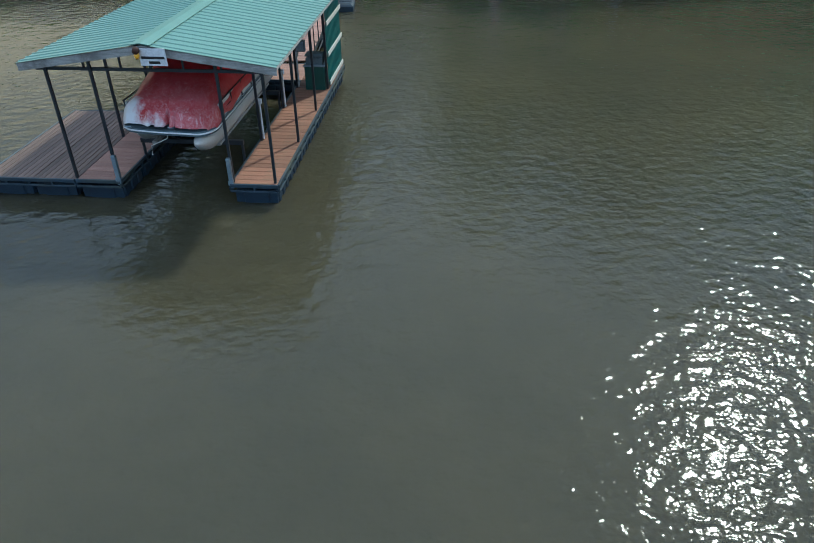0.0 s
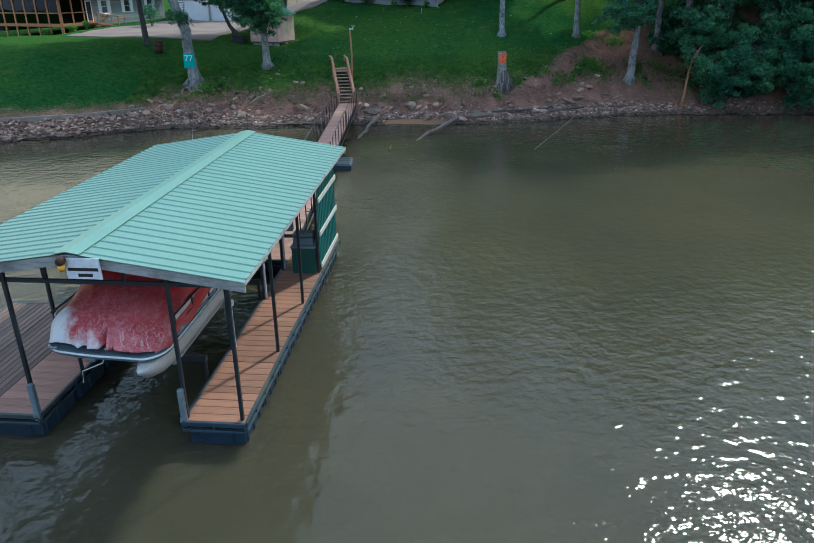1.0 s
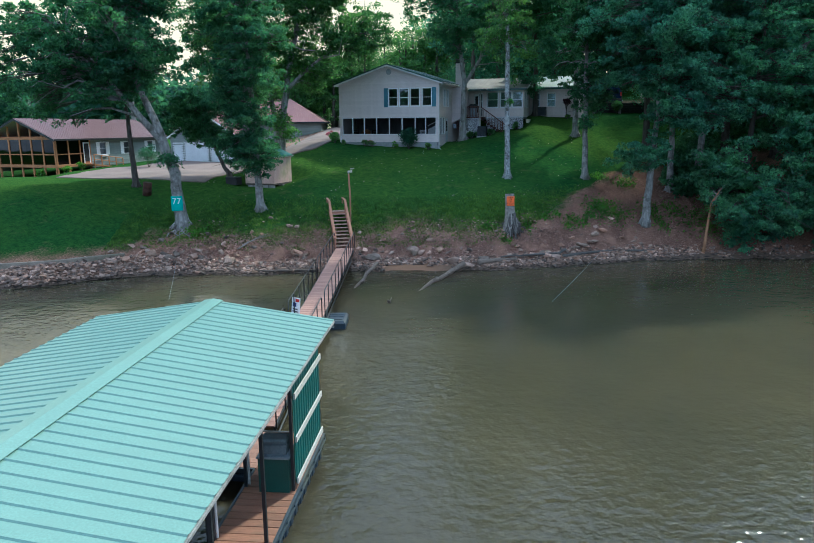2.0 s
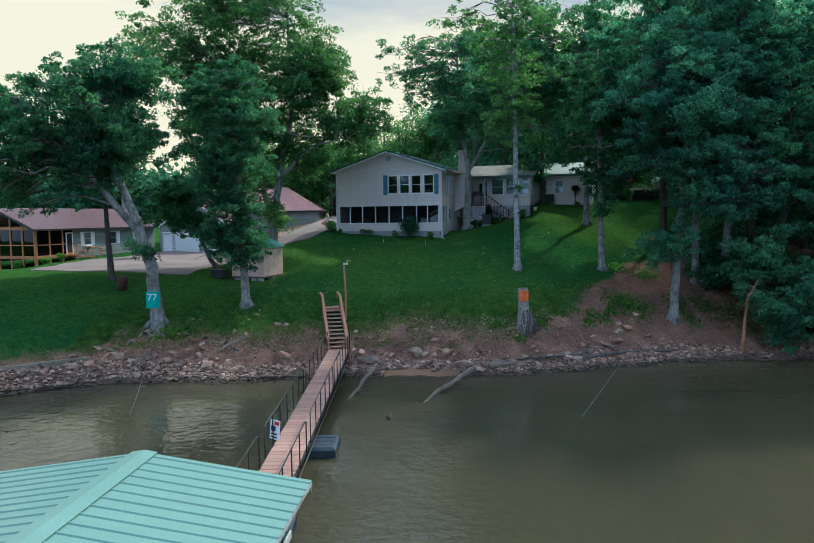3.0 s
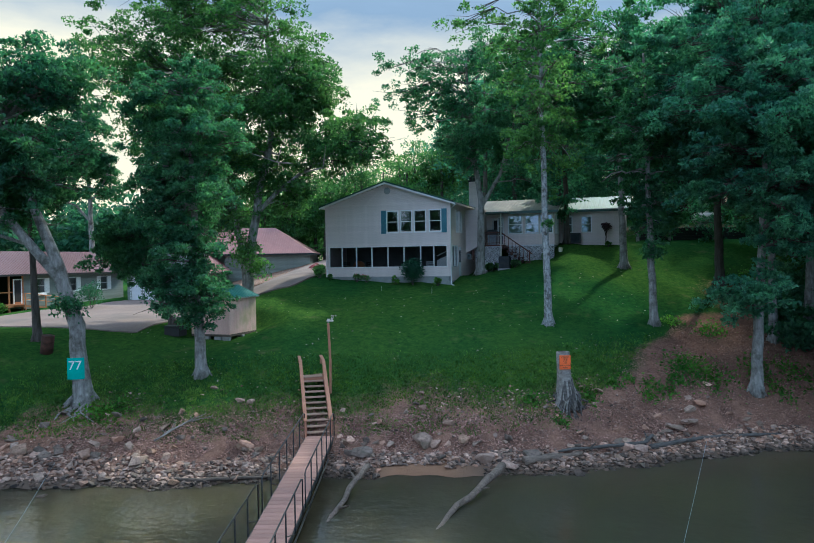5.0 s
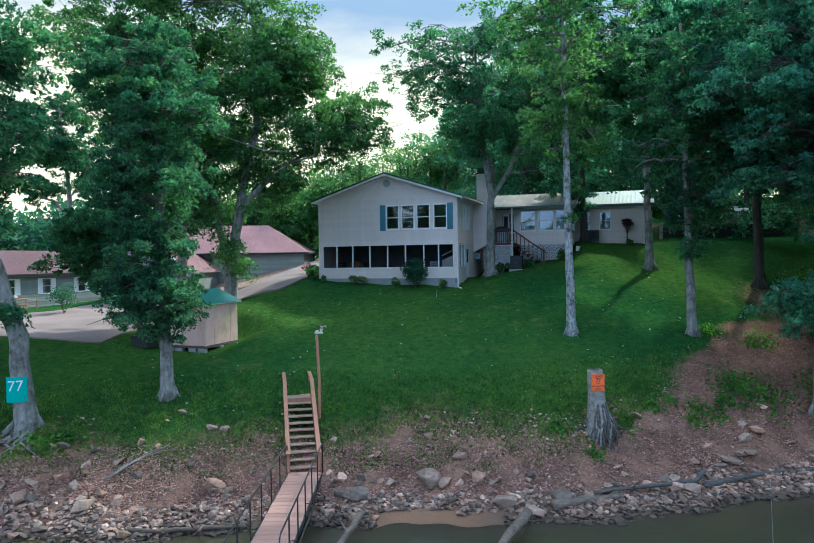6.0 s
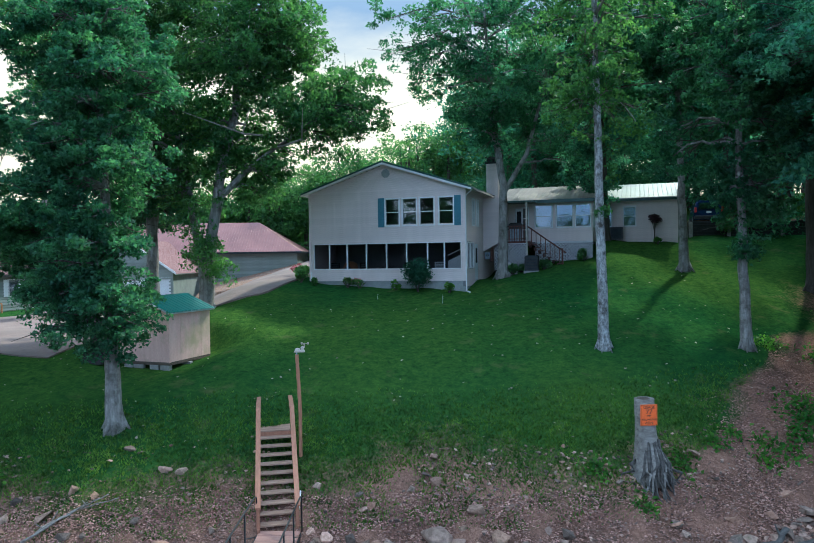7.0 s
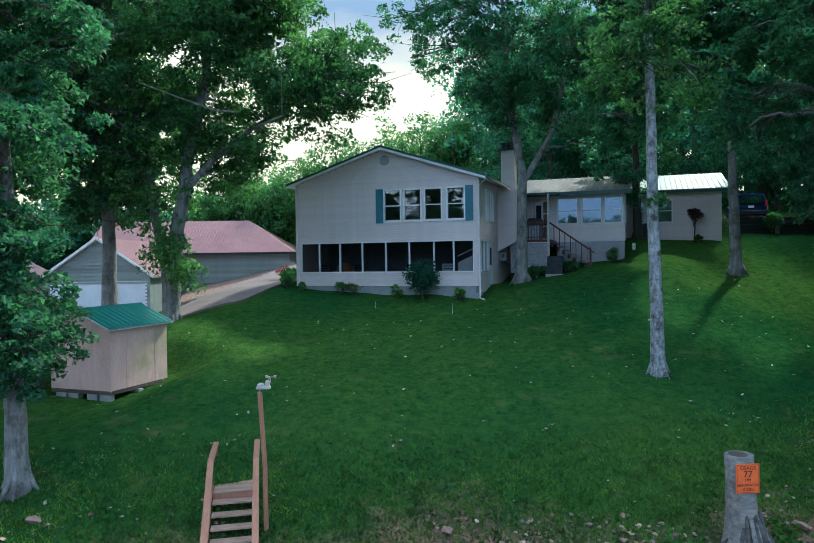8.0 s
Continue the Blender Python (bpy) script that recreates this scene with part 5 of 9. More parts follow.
    for k in range(n):
        # each sheet's x runs along the ridge, its y up the slope
        right = Matrix.Translation((U_R, V_N + k * w, Z_EAVE)) @ Matrix(((0, -math.cos(radians(ang)), math.sin(radians(ang)), 0), (1, 0, 0, 0), (0, math.sin(radians(ang)), math.cos(radians(ang)), 0), (0, 0, 0, 1)))
        left = Matrix.Translation((U_L, V_N + (k + 1) * w, Z_EAVE)) @ Matrix(((0, math.cos(radians(ang)), -math.sin(radians(ang)), 0), (-1, 0, 0, 0), (0, math.sin(radians(ang)), math.cos(radians(ang)), 0), (0, 0, 0, 1)))
        part("roof_sheet", sheet, None, dock, m=right)
        part("roof_sheet", sheet, None, dock, m=left)
    cap = Mesh()
    cw, dz = 0.24, 0.24 * math.tan(radians(ang))
    cap.prism([(U_RIDGE - cw, Z_RIDGE - dz + 0.032), (U_RIDGE, Z_RIDGE + 0.036), (U_RIDGE + cw, Z_RIDGE - dz + 0.032), (U_RIDGE + cw, Z_RIDGE - dz + 0.02), (U_RIDGE, Z_RIDGE + 0.02), (U_RIDGE - cw, Z_RIDGE - dz + 0.02)], V_N - 0.02, V_F + 0.02)
    part("ridge_cap", cap, M["roof_green"], dock)
    # gable boards of weathered wood
    for v in (V_N + 0.03, V_F - 0.07):
        for s in (1, -1):
            e = U_R if s > 0 else U_L
            b = Mesh().prism([(U_RIDGE, Z_RIDGE - 0.03), (e, Z_EAVE - 0.015), (e, Z_EAVE - 0.20), (U_RIDGE, Z_RIDGE - 0.215)], v, v + 0.04)
            part("gable_board", b, M["wood_grey"], dock)
    # green wind wall with whitewashed rails
    wall_w = 10.02 - 7.42
    sh = ribbed_sheet(wall_w, 2.72, 12, 0.02)
    m = Matrix.Translation((-0.02, 7.42, 0.66)) @ Matrix(((0, 0, 1, 0), (1, 0, 0, 0), (0, 1, 0, 0), (0, 0, 0, 1)))
    part("wind_wall", sh, M["panel_green"], dock, "dark green ribbed metal wall panel", m=m)
    for z in (0.66, 1.62, 2.60):
        part("wall_rail", Mesh().box(0.006, 0.04, 7.42, 10.04, z, z + 0.14, 0.006), M["wood_white"], dock)
    return dock


make_dock()

# ---- boat on its lift, and things on the dock ----
def make_boat():
    boat = thing("pontoon_boat", DOCK @ pose(-2.74, -0.05, 1.40), "pontoon boat under a torn faded red cover on a lift", "boat")
    for s in (-0.86, 0.86):
        pts, rad = [], []
        for y, z, r in ((0.0, 0.20, 0.03), (0.12, 0.16, 0.10), (0.35, 0.10, 0.20), (0.7, 0.04, 0.26), (1.1, 0.02, 0.28), (2.4, 0.02, 0.29), (4.8, 0.02, 0.29), (6.9, 0.02, 0.29), (7.0, 0.02, 0.24)):
            pts.append((s, y + (0.62 if s < 0 else 0.0), z))
            rad.append(r)
        part("pontoon", Mesh().tube(pts, rad, 18), M["hull"], boat, "dull aluminium pontoon tube", smooth=True)
    deck = Mesh()
    n = 15
    out = [(-1.22, 7.0)]
    for q in range(n + 1):
        a = radians(90 * q / n)
        out.append((-0.72 - 0.50 * math.cos(a), 0.74 - 0.44 * math.sin(a)))
    out += [(-0.4, 0.27), (0.0, 0.255), (0.4, 0.27)]
    for q in range(n, -1, -1):
        a = radians(90 * q / n)
        out.append((0.78 + 0.44 * math.cos(a), 0.82 - 0.55 * math.sin(a)))
    out.append((1.22, 7.0))
    out = [(x, y - 0.10 * x * max(0, 1 - y / 2)) for x, y in out]  # the bow is a little askew
    k = len(out)
    deck.add([(x, y, 0.30) for x, y in out] + [(x, y, 0.42) for x, y in out], [tuple(range(k)), tuple(reversed(range(k, 2 * k)))] + [(i, i + k, (i + 1) % k + k, (i + 1) % k) for i in range(k)])
    part("deck", deck, M["boat_deck"], boat, "grey-blue deck edge")
    part("rub_rail", Mesh().tube([(x * 1.01, y - 0.01, 0.37) for x, y in out], 0.022, 6), M["trim_white"], boat, smooth=True)
    for s in (-1, 1):
        side = Mesh().box(s * 1.2 - 0.02, s * 1.2 + 0.02, 1.0, 6.7, 0.48, 0.86, 0.005)
        part("side_panel", side, M["boat_panel"], boat, "pale side panel")
        for z in (0.47, 0.66, 0.90):
            part("side_rail", Mesh().tube([(s * 1.235, 0.95, z), (s * 1.235, 6.75, z)], 0.018, 8), M["metal_dark"] if z > 0.5 else M["galv"], boat, smooth=True)
        for y in (1.0, 1.9, 2.8, 3.7, 4.6, 5.5, 6.4):
            part("rail_post", Mesh().box(s * 1.235 - 0.015, s * 1.235 + 0.015, y - 0.015, y + 0.015, 0.42, 0.92), M["metal_dark"], boat)
    for x in (-0.95, 0.15):
        part("cleat", Mesh().tube([(x - 0.08, 0.36, 0.47), (x, 0.35, 0.46), (x + 0.08, 0.36, 0.47)], 0.022, 6), M["galv"], boat)
    # cover: a sheet over the rails with a peak along the middle and a torn bow hem
    nx, ny = 60, 90
    c = Mesh()
    rng = random.Random(4)
    tear = [0.03 * rng.random() for _ in range(nx + 1)]
    for i in range(nx + 1):
        x = -1 + 2 * i / nx
        if 0.02 < x < 0.12:
            tear[i] += 0.30 - 3.0 * abs(x - 0.07)
        if -0.32 < x < -0.22 or 0.20 < x < 0.26:
            tear[i] += 0.10
        if -0.85 < x < -0.35:
            tear[i] += 0.10 * math.sin((x + 0.85) / 0.5 * math.pi)
    v = []
    for j in range(ny + 1):
        for i in range(nx + 1):
            x = -1 + 2 * i / nx
            y = 0.26 + 6.6 * (j / ny) ** 1.3
            bow = float(1 - smoothstep(0.26, 1.1, y))
            top = float(np.interp(y, [0.26, 0.45, 0.8, 1.3, 1.9, 2.5, 3.2, 7], [0.50, 0.80, 1.02, 1.16, 1.32, 1.54, 1.62, 1.56]))
            hem = float(np.interp(y, [0.26, 0.9, 1.6, 2.4, 7], [0.46, 0.54, 0.66, 0.74, 0.78]))
            crown = 1 - abs(x) ** 5.5
            sag = 0.045 * math.sin(x * 7 + y * 1.7) + 0.03 * math.sin(y * 5.3 + x * 3) + 0.02 * math.sin(x * 23 + 2 * math.sin(y * 4))
            z = hem + (top - hem) * crown + sag * (0.35 + 0.65 * (1 - crown)) * (1 - 0.6 * bow)
            edge = float(smoothstep(0.93, 1.0, abs(x)))
            z -= edge * (0.10 + 0.05 * math.sin(y * 4.1))
            wide = 1.29 * (1 - (0.04 if x < 0 else 0.12) * bow ** 2)
            y2 = y + tear[i] * bow ** 5 + 0.24 * bow ** 2 * abs(x) ** 4 - 0.12 * x * bow
            v.append((x * wide, y2, z))
    f = [(j * (nx + 1) + i, j * (nx + 1) + i + 1, (j + 1) * (nx + 1) + i + 1, (j + 1) * (nx + 1) + i) for j in range(ny) for i in range(nx)]
    c.add(v, f)
    cov = part("cover", c, M["cover"], boat, "faded red cloth cover, torn and bleached at the bow", smooth=True)
    md = cov.modifiers.new("cloth", "SOLIDIFY")
    md.thickness = 0.008
    part("mooring_rope", Mesh().tube([(0.1, 0.34, 0.42), (0.02, 0.30, 0.2), (-0.25, 0.28, 0.08), (-0.42, 0.30, 0.0), (-0.45, 0.30, -0.25)], 0.012, 5), M["wood_white"], boat)
    return boat


make_boat()


def make_lift():
    lift = thing("boat_lift", DOCK @ pose(-2.68, 0, 0), "dark steel boat lift cradle under the boat", "boat lift")
    for v in (1.6, 5.6):
        part("cross_beam", Mesh().box(-1.42, 1.42, v - 0.06, v + 0.06, 0.92, 1.04, 0.01), M["steel_black"], lift)
        for s in (-1.38, 1.38):
            part("lift_arm", Mesh().tube([(s, v, 0.3), (s, v, 1.0)], 0.04, 8), M["steel_black"], lift)
    for s in (-0.86, 0.86):
        part("bunk", Mesh().box(s - 0.07, s + 0.07, 1.2, 6.2, 1.04, 1.108, 0.01), M["wood_grey"], lift)


make_lift()


def make_locker():
    lk = thing("dock_locker", DOCK @ pose(-0.78, 7.22, 0.553), "dark green dock locker beside the wind wall", "storage box")
    part("body", Mesh().box(0, 0.66, 0, 0.62, 0, 0.78, 0.01), M["locker_green"], lk)
    part("lid", Mesh().box(-0.03, 0.69, -0.03, 0.65, 0.78, 0.83, 0.015), M["galv"], lk, "grey lid")
    cu = thing("covered_cooler", DOCK @ pose(-0.50, 7.50, 1.386), "grey cloth-covered cooler on the locker lid", "cooler")
    part("body", Mesh().box(-0.24, 0.32, -0.18, 0.2, 0, 0.26, 0.07), M["cushion"], cu)
    part("lid", Mesh().box(-0.26, 0.34, -0.2, 0.22, 0.26, 0.34, 0.04), M["cushion"], cu)
    mb = thing("meter_box", DOCK @ pose(-1.08, 7.55, 1.75), "grey electric meter box on a dock post", "meter box")
    part("body", Mesh().box(-0.02, 0.30, -0.08, 0.10, 0, 0.36, 0.01), M["cushion"], mb)
    part("door", Mesh().box(0.01, 0.27, -0.1, -0.08, 0.03, 0.33, 0.005), M["galv"], mb)


make_locker()


def make_dock_sign():
    sg = thing("dock_sign", DOCK @ pose(-2.43, V_N + 0.01, 3.58, 4, 0, 0), "white sign with rows of dark marks on the gable", "sign")
    part("board", Mesh().box(-0.30, 0.32, -0.012, 0.012, -0.03, 0.36), M["sign_white"], sg)
    for z, x0, x1 in ((0.125, -0.26, 0.28), (0.015, -0.10, 0.16)):
        part("lettering", Mesh().box(x0, x1, -0.016, -0.012, z, z + 0.06), M["ink"], sg)
    lp = thing("dock_lamp", DOCK @ pose(-2.74, V_N - 0.03, 3.80), "small dark lamp with amber lens at the ridge", "lamp")
    part("housing", Mesh().tube([(0, 0.03, 0.10), (0, -0.06, 0.12), (0, -0.14, 0.10)], [0.05, 0.085, 0.06], 12), M["rust"], lp, smooth=True)
    part("lens", Mesh().tube([(0, -0.06, 0.05), (0, -0.07, -0.02), (0, -0.07, -0.07)], [0.05, 0.065, 0.03], 12), M["lamp_yellow"], lp, "amber lens", smooth=True)


make_dock_sign()

# ---- gangway and stairs ----
GANG_A, GANG_B = Vector((-2.78, 51.3, 0.98)), Vector((-3.92, 26.6, 0.62))


def make_gangway():
    d = GANG_A - GANG_B
    L = d.length
    yaw = math.degrees(math.atan2(-d.x, d.y))
    pitch = math.degrees(math.asin(d.z / L))
    m = Matrix.Translation(GANG_B) @ pose(0, 0, 0, 0, 0, yaw) @ pose(0, 0, 0, pitch, 0, 0)
    g = thing("gangway", m, "long wooden gangway with black steel rails over the water", "gangway")
    plank = Mesh().box(-0.55, 0.55, -0.142, 0.142, -0.035, 0.0, 0.006).data("plank", M["deck_pink"])
    n = int(L / 0.295)
    for k in range(n):
        part("plank", plank, None, g, m=pose(random.uniform(-0.01, 0.01), (k + 0.5) * L / n, random.uniform(-0.003, 0.003), 0, 0, random.uniform(-0.15, 0.15)))
    for s in (-1, 1):
        part("side_beam", Mesh().box(s * 0.56 - 0.03, s * 0.56 + 0.03, 0, L, -0.16, -0.03, 0.005), M["steel_black"], g)
        part("lower_beam", Mesh().tube([(s * 0.56, 0, -0.42), (s * 0.56, L * 0.93, -0.42)], 0.03, 6), M["steel_black"], g)
        gaps = [(0.0, 9.4), (10.2, 16.8), (17.2, L)] if s > 0 else [(0.0, 8.0), (8.7, 16.4), (16.8, L)]
        for a, b in gaps:
            r = Mesh()
            r.tube([(s * 0.60, a + 0.05, -0.1), (s * 0.60, a + 0.05, 0.93), (s * 0.60, a + 0.25, 1.0), (s * 0.60, b - 0.25, 1.0), (s * 0.60, b - 0.05, 0.93), (s * 0.60, b - 0.05, -0.1)], 0.022, 6)
            part("hand_rail", r, M["steel_black"], g, smooth=True)
            k = max(2, int((b - a) / 1.2))
            for j in range(1, k):
                y = a + (b - a) * j / k
                if j % 2:
                    part("brace", Mesh().tube([(s * 0.60, y, 0.35), (s * 0.60, y + (b - a) / k * 0.9, -0.1)], 0.014, 6), M["steel_black"], g)
                part("rail_post", Mesh().box(s * 0.60 - 0.018, s * 0.60 + 0.018, y - 0.018, y + 0.018, -0.14, 1.0), M["steel_black"], g)
    fl = thing("gangway_float", pose(-2.78, 38.0, 0.0, 0, 0, yaw), "dark blue plastic float under the gangway", "float")
    b = Mesh().box(-0.85, 0.75, -0.75, 0.75, -0.25, 0.34, 0.09)
    for k in (-0.4, 0.0, 0.4):
        b.box(-0.7, 0.6, k - 0.03, k + 0.03, 0.34, 0.355)
    part("body", b, M["float"], fl)
    copy_thing(fl, pose(-3.55, 31.5, 0.0, 0, 0, yaw))
    sg = thing("warning_sign", pose(-4.02, 36.6, 0.90, 0, 6, yaw - 25), "white warning sign on the gangway rail", "sign")
    part("board", Mesh().box(-0.19, 0.19, -0.012, 0.012, 0, 0.66), M["sign_white"], sg)
    part("emblem", Mesh().box(-0.15, 0.03, -0.016, -0.012, 0.28, 0.46), M["ink_blue"], sg)
    part("stripe", Mesh().box(-0.02, 0.16, -0.016, -0.012, 0.50, 0.62), M["ink_red"], sg)
    for z in (0.06, 0.16):
        part("lettering", Mesh().box(-0.14, 0.10, -0.016, -0.012, z, z + 0.05), M["ink"], sg)


make_gangway()


def make_stairs():
    st = thing("shore_stairs", pose(-2.80, 51.15, 0.93, 0, 0, 9.5), "open wooden stairs with sloping rails up the bank", "stairs")
    rise, run, n = 0.178, 0.325, 10
    W = 0.47
    for k in range(n):
        part("tread", Mesh().box(-W, W, 0.25 + run * k, 0.25 + run * k + 0.28, rise * (k + 1) - 0.04, rise * (k + 1), 0.006), M["tread_wood"], st)
    top_y, top_z, end_y = 0.25 + run * n, rise * (n + 1) - 0.03, 0.25 + run * n + 1.72
    for k in range(12):
        part("landing_plank", Mesh().box(-W, W, top_y + 0.144 * k, top_y + 0.144 * k + 0.14, top_z - 0.04, top_z, 0.004), M["tread_wood"], st)
    part("landing_beam", Mesh().box(-W, W, top_y + 0.02, top_y + 0.06, top_z - 0.2, top_z - 0.042), M["stair_wood"], st)
    slope = rise / run
    for s in (-1, 1):
        x = s * (W + 0.05)

        def board(y0, z0, y1, z1, half, deep):
            v = [(x + e * half, y, z + d) for e in (-1, 1) for y, z in ((y0, z0), (y1, z1)) for d in (-deep, 0)]
            return Mesh().add(v, [(0, 4, 5, 1), (2, 3, 7, 6), (1, 5, 7, 3), (0, 2, 6, 4), (0, 1, 3, 2), (4, 6, 7, 5)])
        part("stringer", board(0.1, 0.14, top_y + 0.02, top_z, 0.025, 0.29), M["stair_wood"], st)
        part("landing_joist", Mesh().box(x - 0.025, x + 0.025, top_y + 0.02, end_y, top_z - 0.2, top_z, 0.004), M["stair_wood"], st)
        for y, z0, zt in ((0.18, -0.3, 0.76), (1.7, 0.5, 0.76 + 1.52 * slope), (top_y + 0.06, top_z - 0.6, top_z + 0.66), (end_y - 0.08, top_z - 0.5, top_z + 0.68)):
            part("post", Mesh().box(x - 0.045, x + 0.045, y - 0.045, y + 0.045, z0, zt), M["stair_wood"], st)
        part("hand_rail", board(0.05, 0.74, top_y + 0.06, top_z + 0.72, 0.07, 0.045), M["stair_wood"], st)
        part("hand_rail", board(top_y + 0.06, top_z + 0.72, end_y + 0.02, top_z + 0.74, 0.07, 0.045), M["stair_wood"], st)
    ws = thing("weather_station", pose(-2.48, 53.6, 2.08), "white weather station on a leaning wooden pole", "weather station")
    part("pole", Mesh().tube([(-0.04, 0.35, -0.3), (0, 0.1, 1.6), (-0.06, -0.05, 3.3)], 0.055, 8), M["stair_wood"], ws)
    part("body", Mesh().box(-0.13, 0.17, -0.10, 0.05, 3.37, 3.43, 0.02).box(-0.11, 0.03, -0.08, 0.03, 3.42, 3.49, 0.03).box(0.06, 0.15, -0.07, 0.02, 3.42, 3.55, 0.03), M["tank"], ws, "cream plastic sensor body")
    part("arm", Mesh().tube([(-0.06, -0.05, 3.28), (-0.06, -0.05, 3.4)], 0.02, 6), M["galv"], ws)
    cupm = Mesh().tube([(0.17, -0.03, 3.5), (0.17, -0.03, 3.62)], 0.012, 6)
    for k in range(3):
        a = 2.1 * k + 0.4
        cupm.tube([(0.17, -0.03, 3.62), (0.17 + 0.11 * math.cos(a), -0.03 + 0.11 * math.sin(a), 3.62)], 0.008, 5)
        cupm.tube([(0.17 + 0.11 * math.cos(a), -0.03 + 0.11 * math.sin(a), 3.59), (0.17 + 0.11 * math.cos(a), -0.03 + 0.11 * math.sin(a), 3.65)], [0.02, 0.035], 8)
    part("wind_cups", cupm, M["tank"], ws)
    part("conduit", Mesh().tube([(0.12, -2.2, -1.1), (0.13, -1.7, -0.75), (0.13, -1.2, -0.42)], 0.025, 6), M["pvc"], ws, "white plastic conduit")


make_stairs()

# ---- main house ----
HOUSE = pose(4.5, 69.2, 0, 0, 0, -21)
CLAP = Mesh().add([(0, 0, 0), (1, 0, 0), (1, 0, 0.2), (0, 0, 0.2), (0, -0.024, 0), (1, -0.024, 0), (1, -0.004, 0.2), (0, -0.004, 0.2)],
                  [(4, 5, 6, 7), (0, 1, 5, 4), (2, 3, 7, 6), (0, 4, 7, 3), (1, 2, 6, 5)])
CLAP = CLAP.data("clapboard", M["siding"])


def wall_cells(x0, x1, z0, z1, holes):
    """The wall's rectangle cut up round its openings."""
    xs = sorted({x0, x1, *[h[0] for h in holes], *[h[1] for h in holes]})
    zs = sorted({z0, z1, *[h[2] for h in holes], *[h[3] for h in holes]})
    for i in range(len(xs) - 1):
        for j in range(len(zs) - 1):
            cx, cz = (xs[i] + xs[i + 1]) / 2, (zs[j] + zs[j + 1]) / 2
            if not any(h[0] < cx < h[1] and h[2] < cz < h[3] for h in holes):
                yield xs[i], xs[i + 1], zs[j], zs[j + 1]


def clad_wall(name, house, m, x0, x1, z0, z1, holes=(), top=None, course=0.115, board=None, mat="interior", clad_from=None, mesh_name="clapboard"):
    """A thick wall with openings and its courses of siding. m: x along the wall, y into the house. top(z): the span at that height."""
    b = Mesh()
    for c in wall_cells(x0, x1, z0, z1, holes):
        b.box(c[0], c[1], 0.0, 0.14, c[2], c[3])
    if top:
        b.prism(top, 0.0, 0.14)
    w = part(name, b, M[mat], house, m=m)
    z = z0 if clad_from is None else clad_from
    zmax = max([z1] + ([p[1] for p in top] if top else []))
    while z < zmax - 0.03:
        h = min(course, zmax - z)
        spans = [(x0, x1)]
        zm = z + h / 2
        if z >= z1 - 0.05 and top:
            px = max(p[1] for p in top)
            xa = min(p[0] for p in top)
            xb = max(p[0] for p in top)
            xm = [p[0] for p in top if p[1] == px][0]
            zl = min(p[1] for p in top)
            t = (z + h - zl) / (px - zl)
            spans = [(xa + (xm - xa) * t, xb + (xm - xb) * t)] if t < 1 else []
        for hx0, hx1, hz0, hz1 in holes:
            if hz0 < zm < hz1:
                nxt = []
                for a, c in spans:
                    if hx1 <= a or hx0 >= c:
                        nxt.append((a, c))
                    else:
                        if hx0 > a:
                            nxt.append((a, hx0))
                        if hx1 < c:
                            nxt.append((hx1, c))
                spans = nxt
        for a, c in spans:
            if c - a > 0.02:
                part(mesh_name, board or CLAP, None, w, m=Matrix.LocRotScale((a, 0, z), None, (c - a, 1, h / 0.2)))
        z += course
    return w


WIN = [0]


def make_window(house, m, x0, x1, z0, z1, sash=True, frame=0.06, glass="glass", label="white-framed window", proud=0.06):
    """A window in its opening: frame, sash bar and pane."""
    WIN[0] += 1
    w = thing("window", m, label, "window", "house windows")
    w.name = "window_%d" % WIN[0]
    w.parent = house
    del w["category"]
    b = Mesh()
    for a in ((x0 - frame, x0 + 0.01, z0 - frame, z1 + frame), (x1 - 0.01, x1 + frame, z0 - frame, z1 + frame), (x0, x1, z1 - 0.01, z1 + frame), (x0, x1, z0 - frame, z0 + 0.01)):
        b.box(a[0], a[1], -proud, 0.08, a[2], a[3])
    part("window_frame", b, M["trim_white"], w)
    if sash:
        zm = (z0 + z1) / 2
        part("sash_bar", Mesh().box(x0, x1, -0.01, 0.05, zm - 0.022, zm + 0.022), M["trim_white"], w)
        p1 = part("pane", Mesh().add([(x0, 0.02, zm), (x1, 0.02, zm), (x1, 0.02, z1), (x0, 0.02, z1)], [(0, 1, 2, 3)]), M[glass], w)
        p2 = part("pane", Mesh().add([(x0, 0.035, z0), (x1, 0.035, z0), (x1, 0.035, zm), (x0, 0.035, zm)], [(0, 1, 2, 3)]), M[glass], w)
        p1.visible_shadow = p2.visible_shadow = False
    else:
        p1 = part("pane", Mesh().add([(x0, 0.03, z0), (x1, 0.03, z0), (x1, 0.03, z1), (x0, 0.03, z1)], [(0, 1, 2, 3)]), M[glass], w)
        p1.visible_shadow = False
    return w


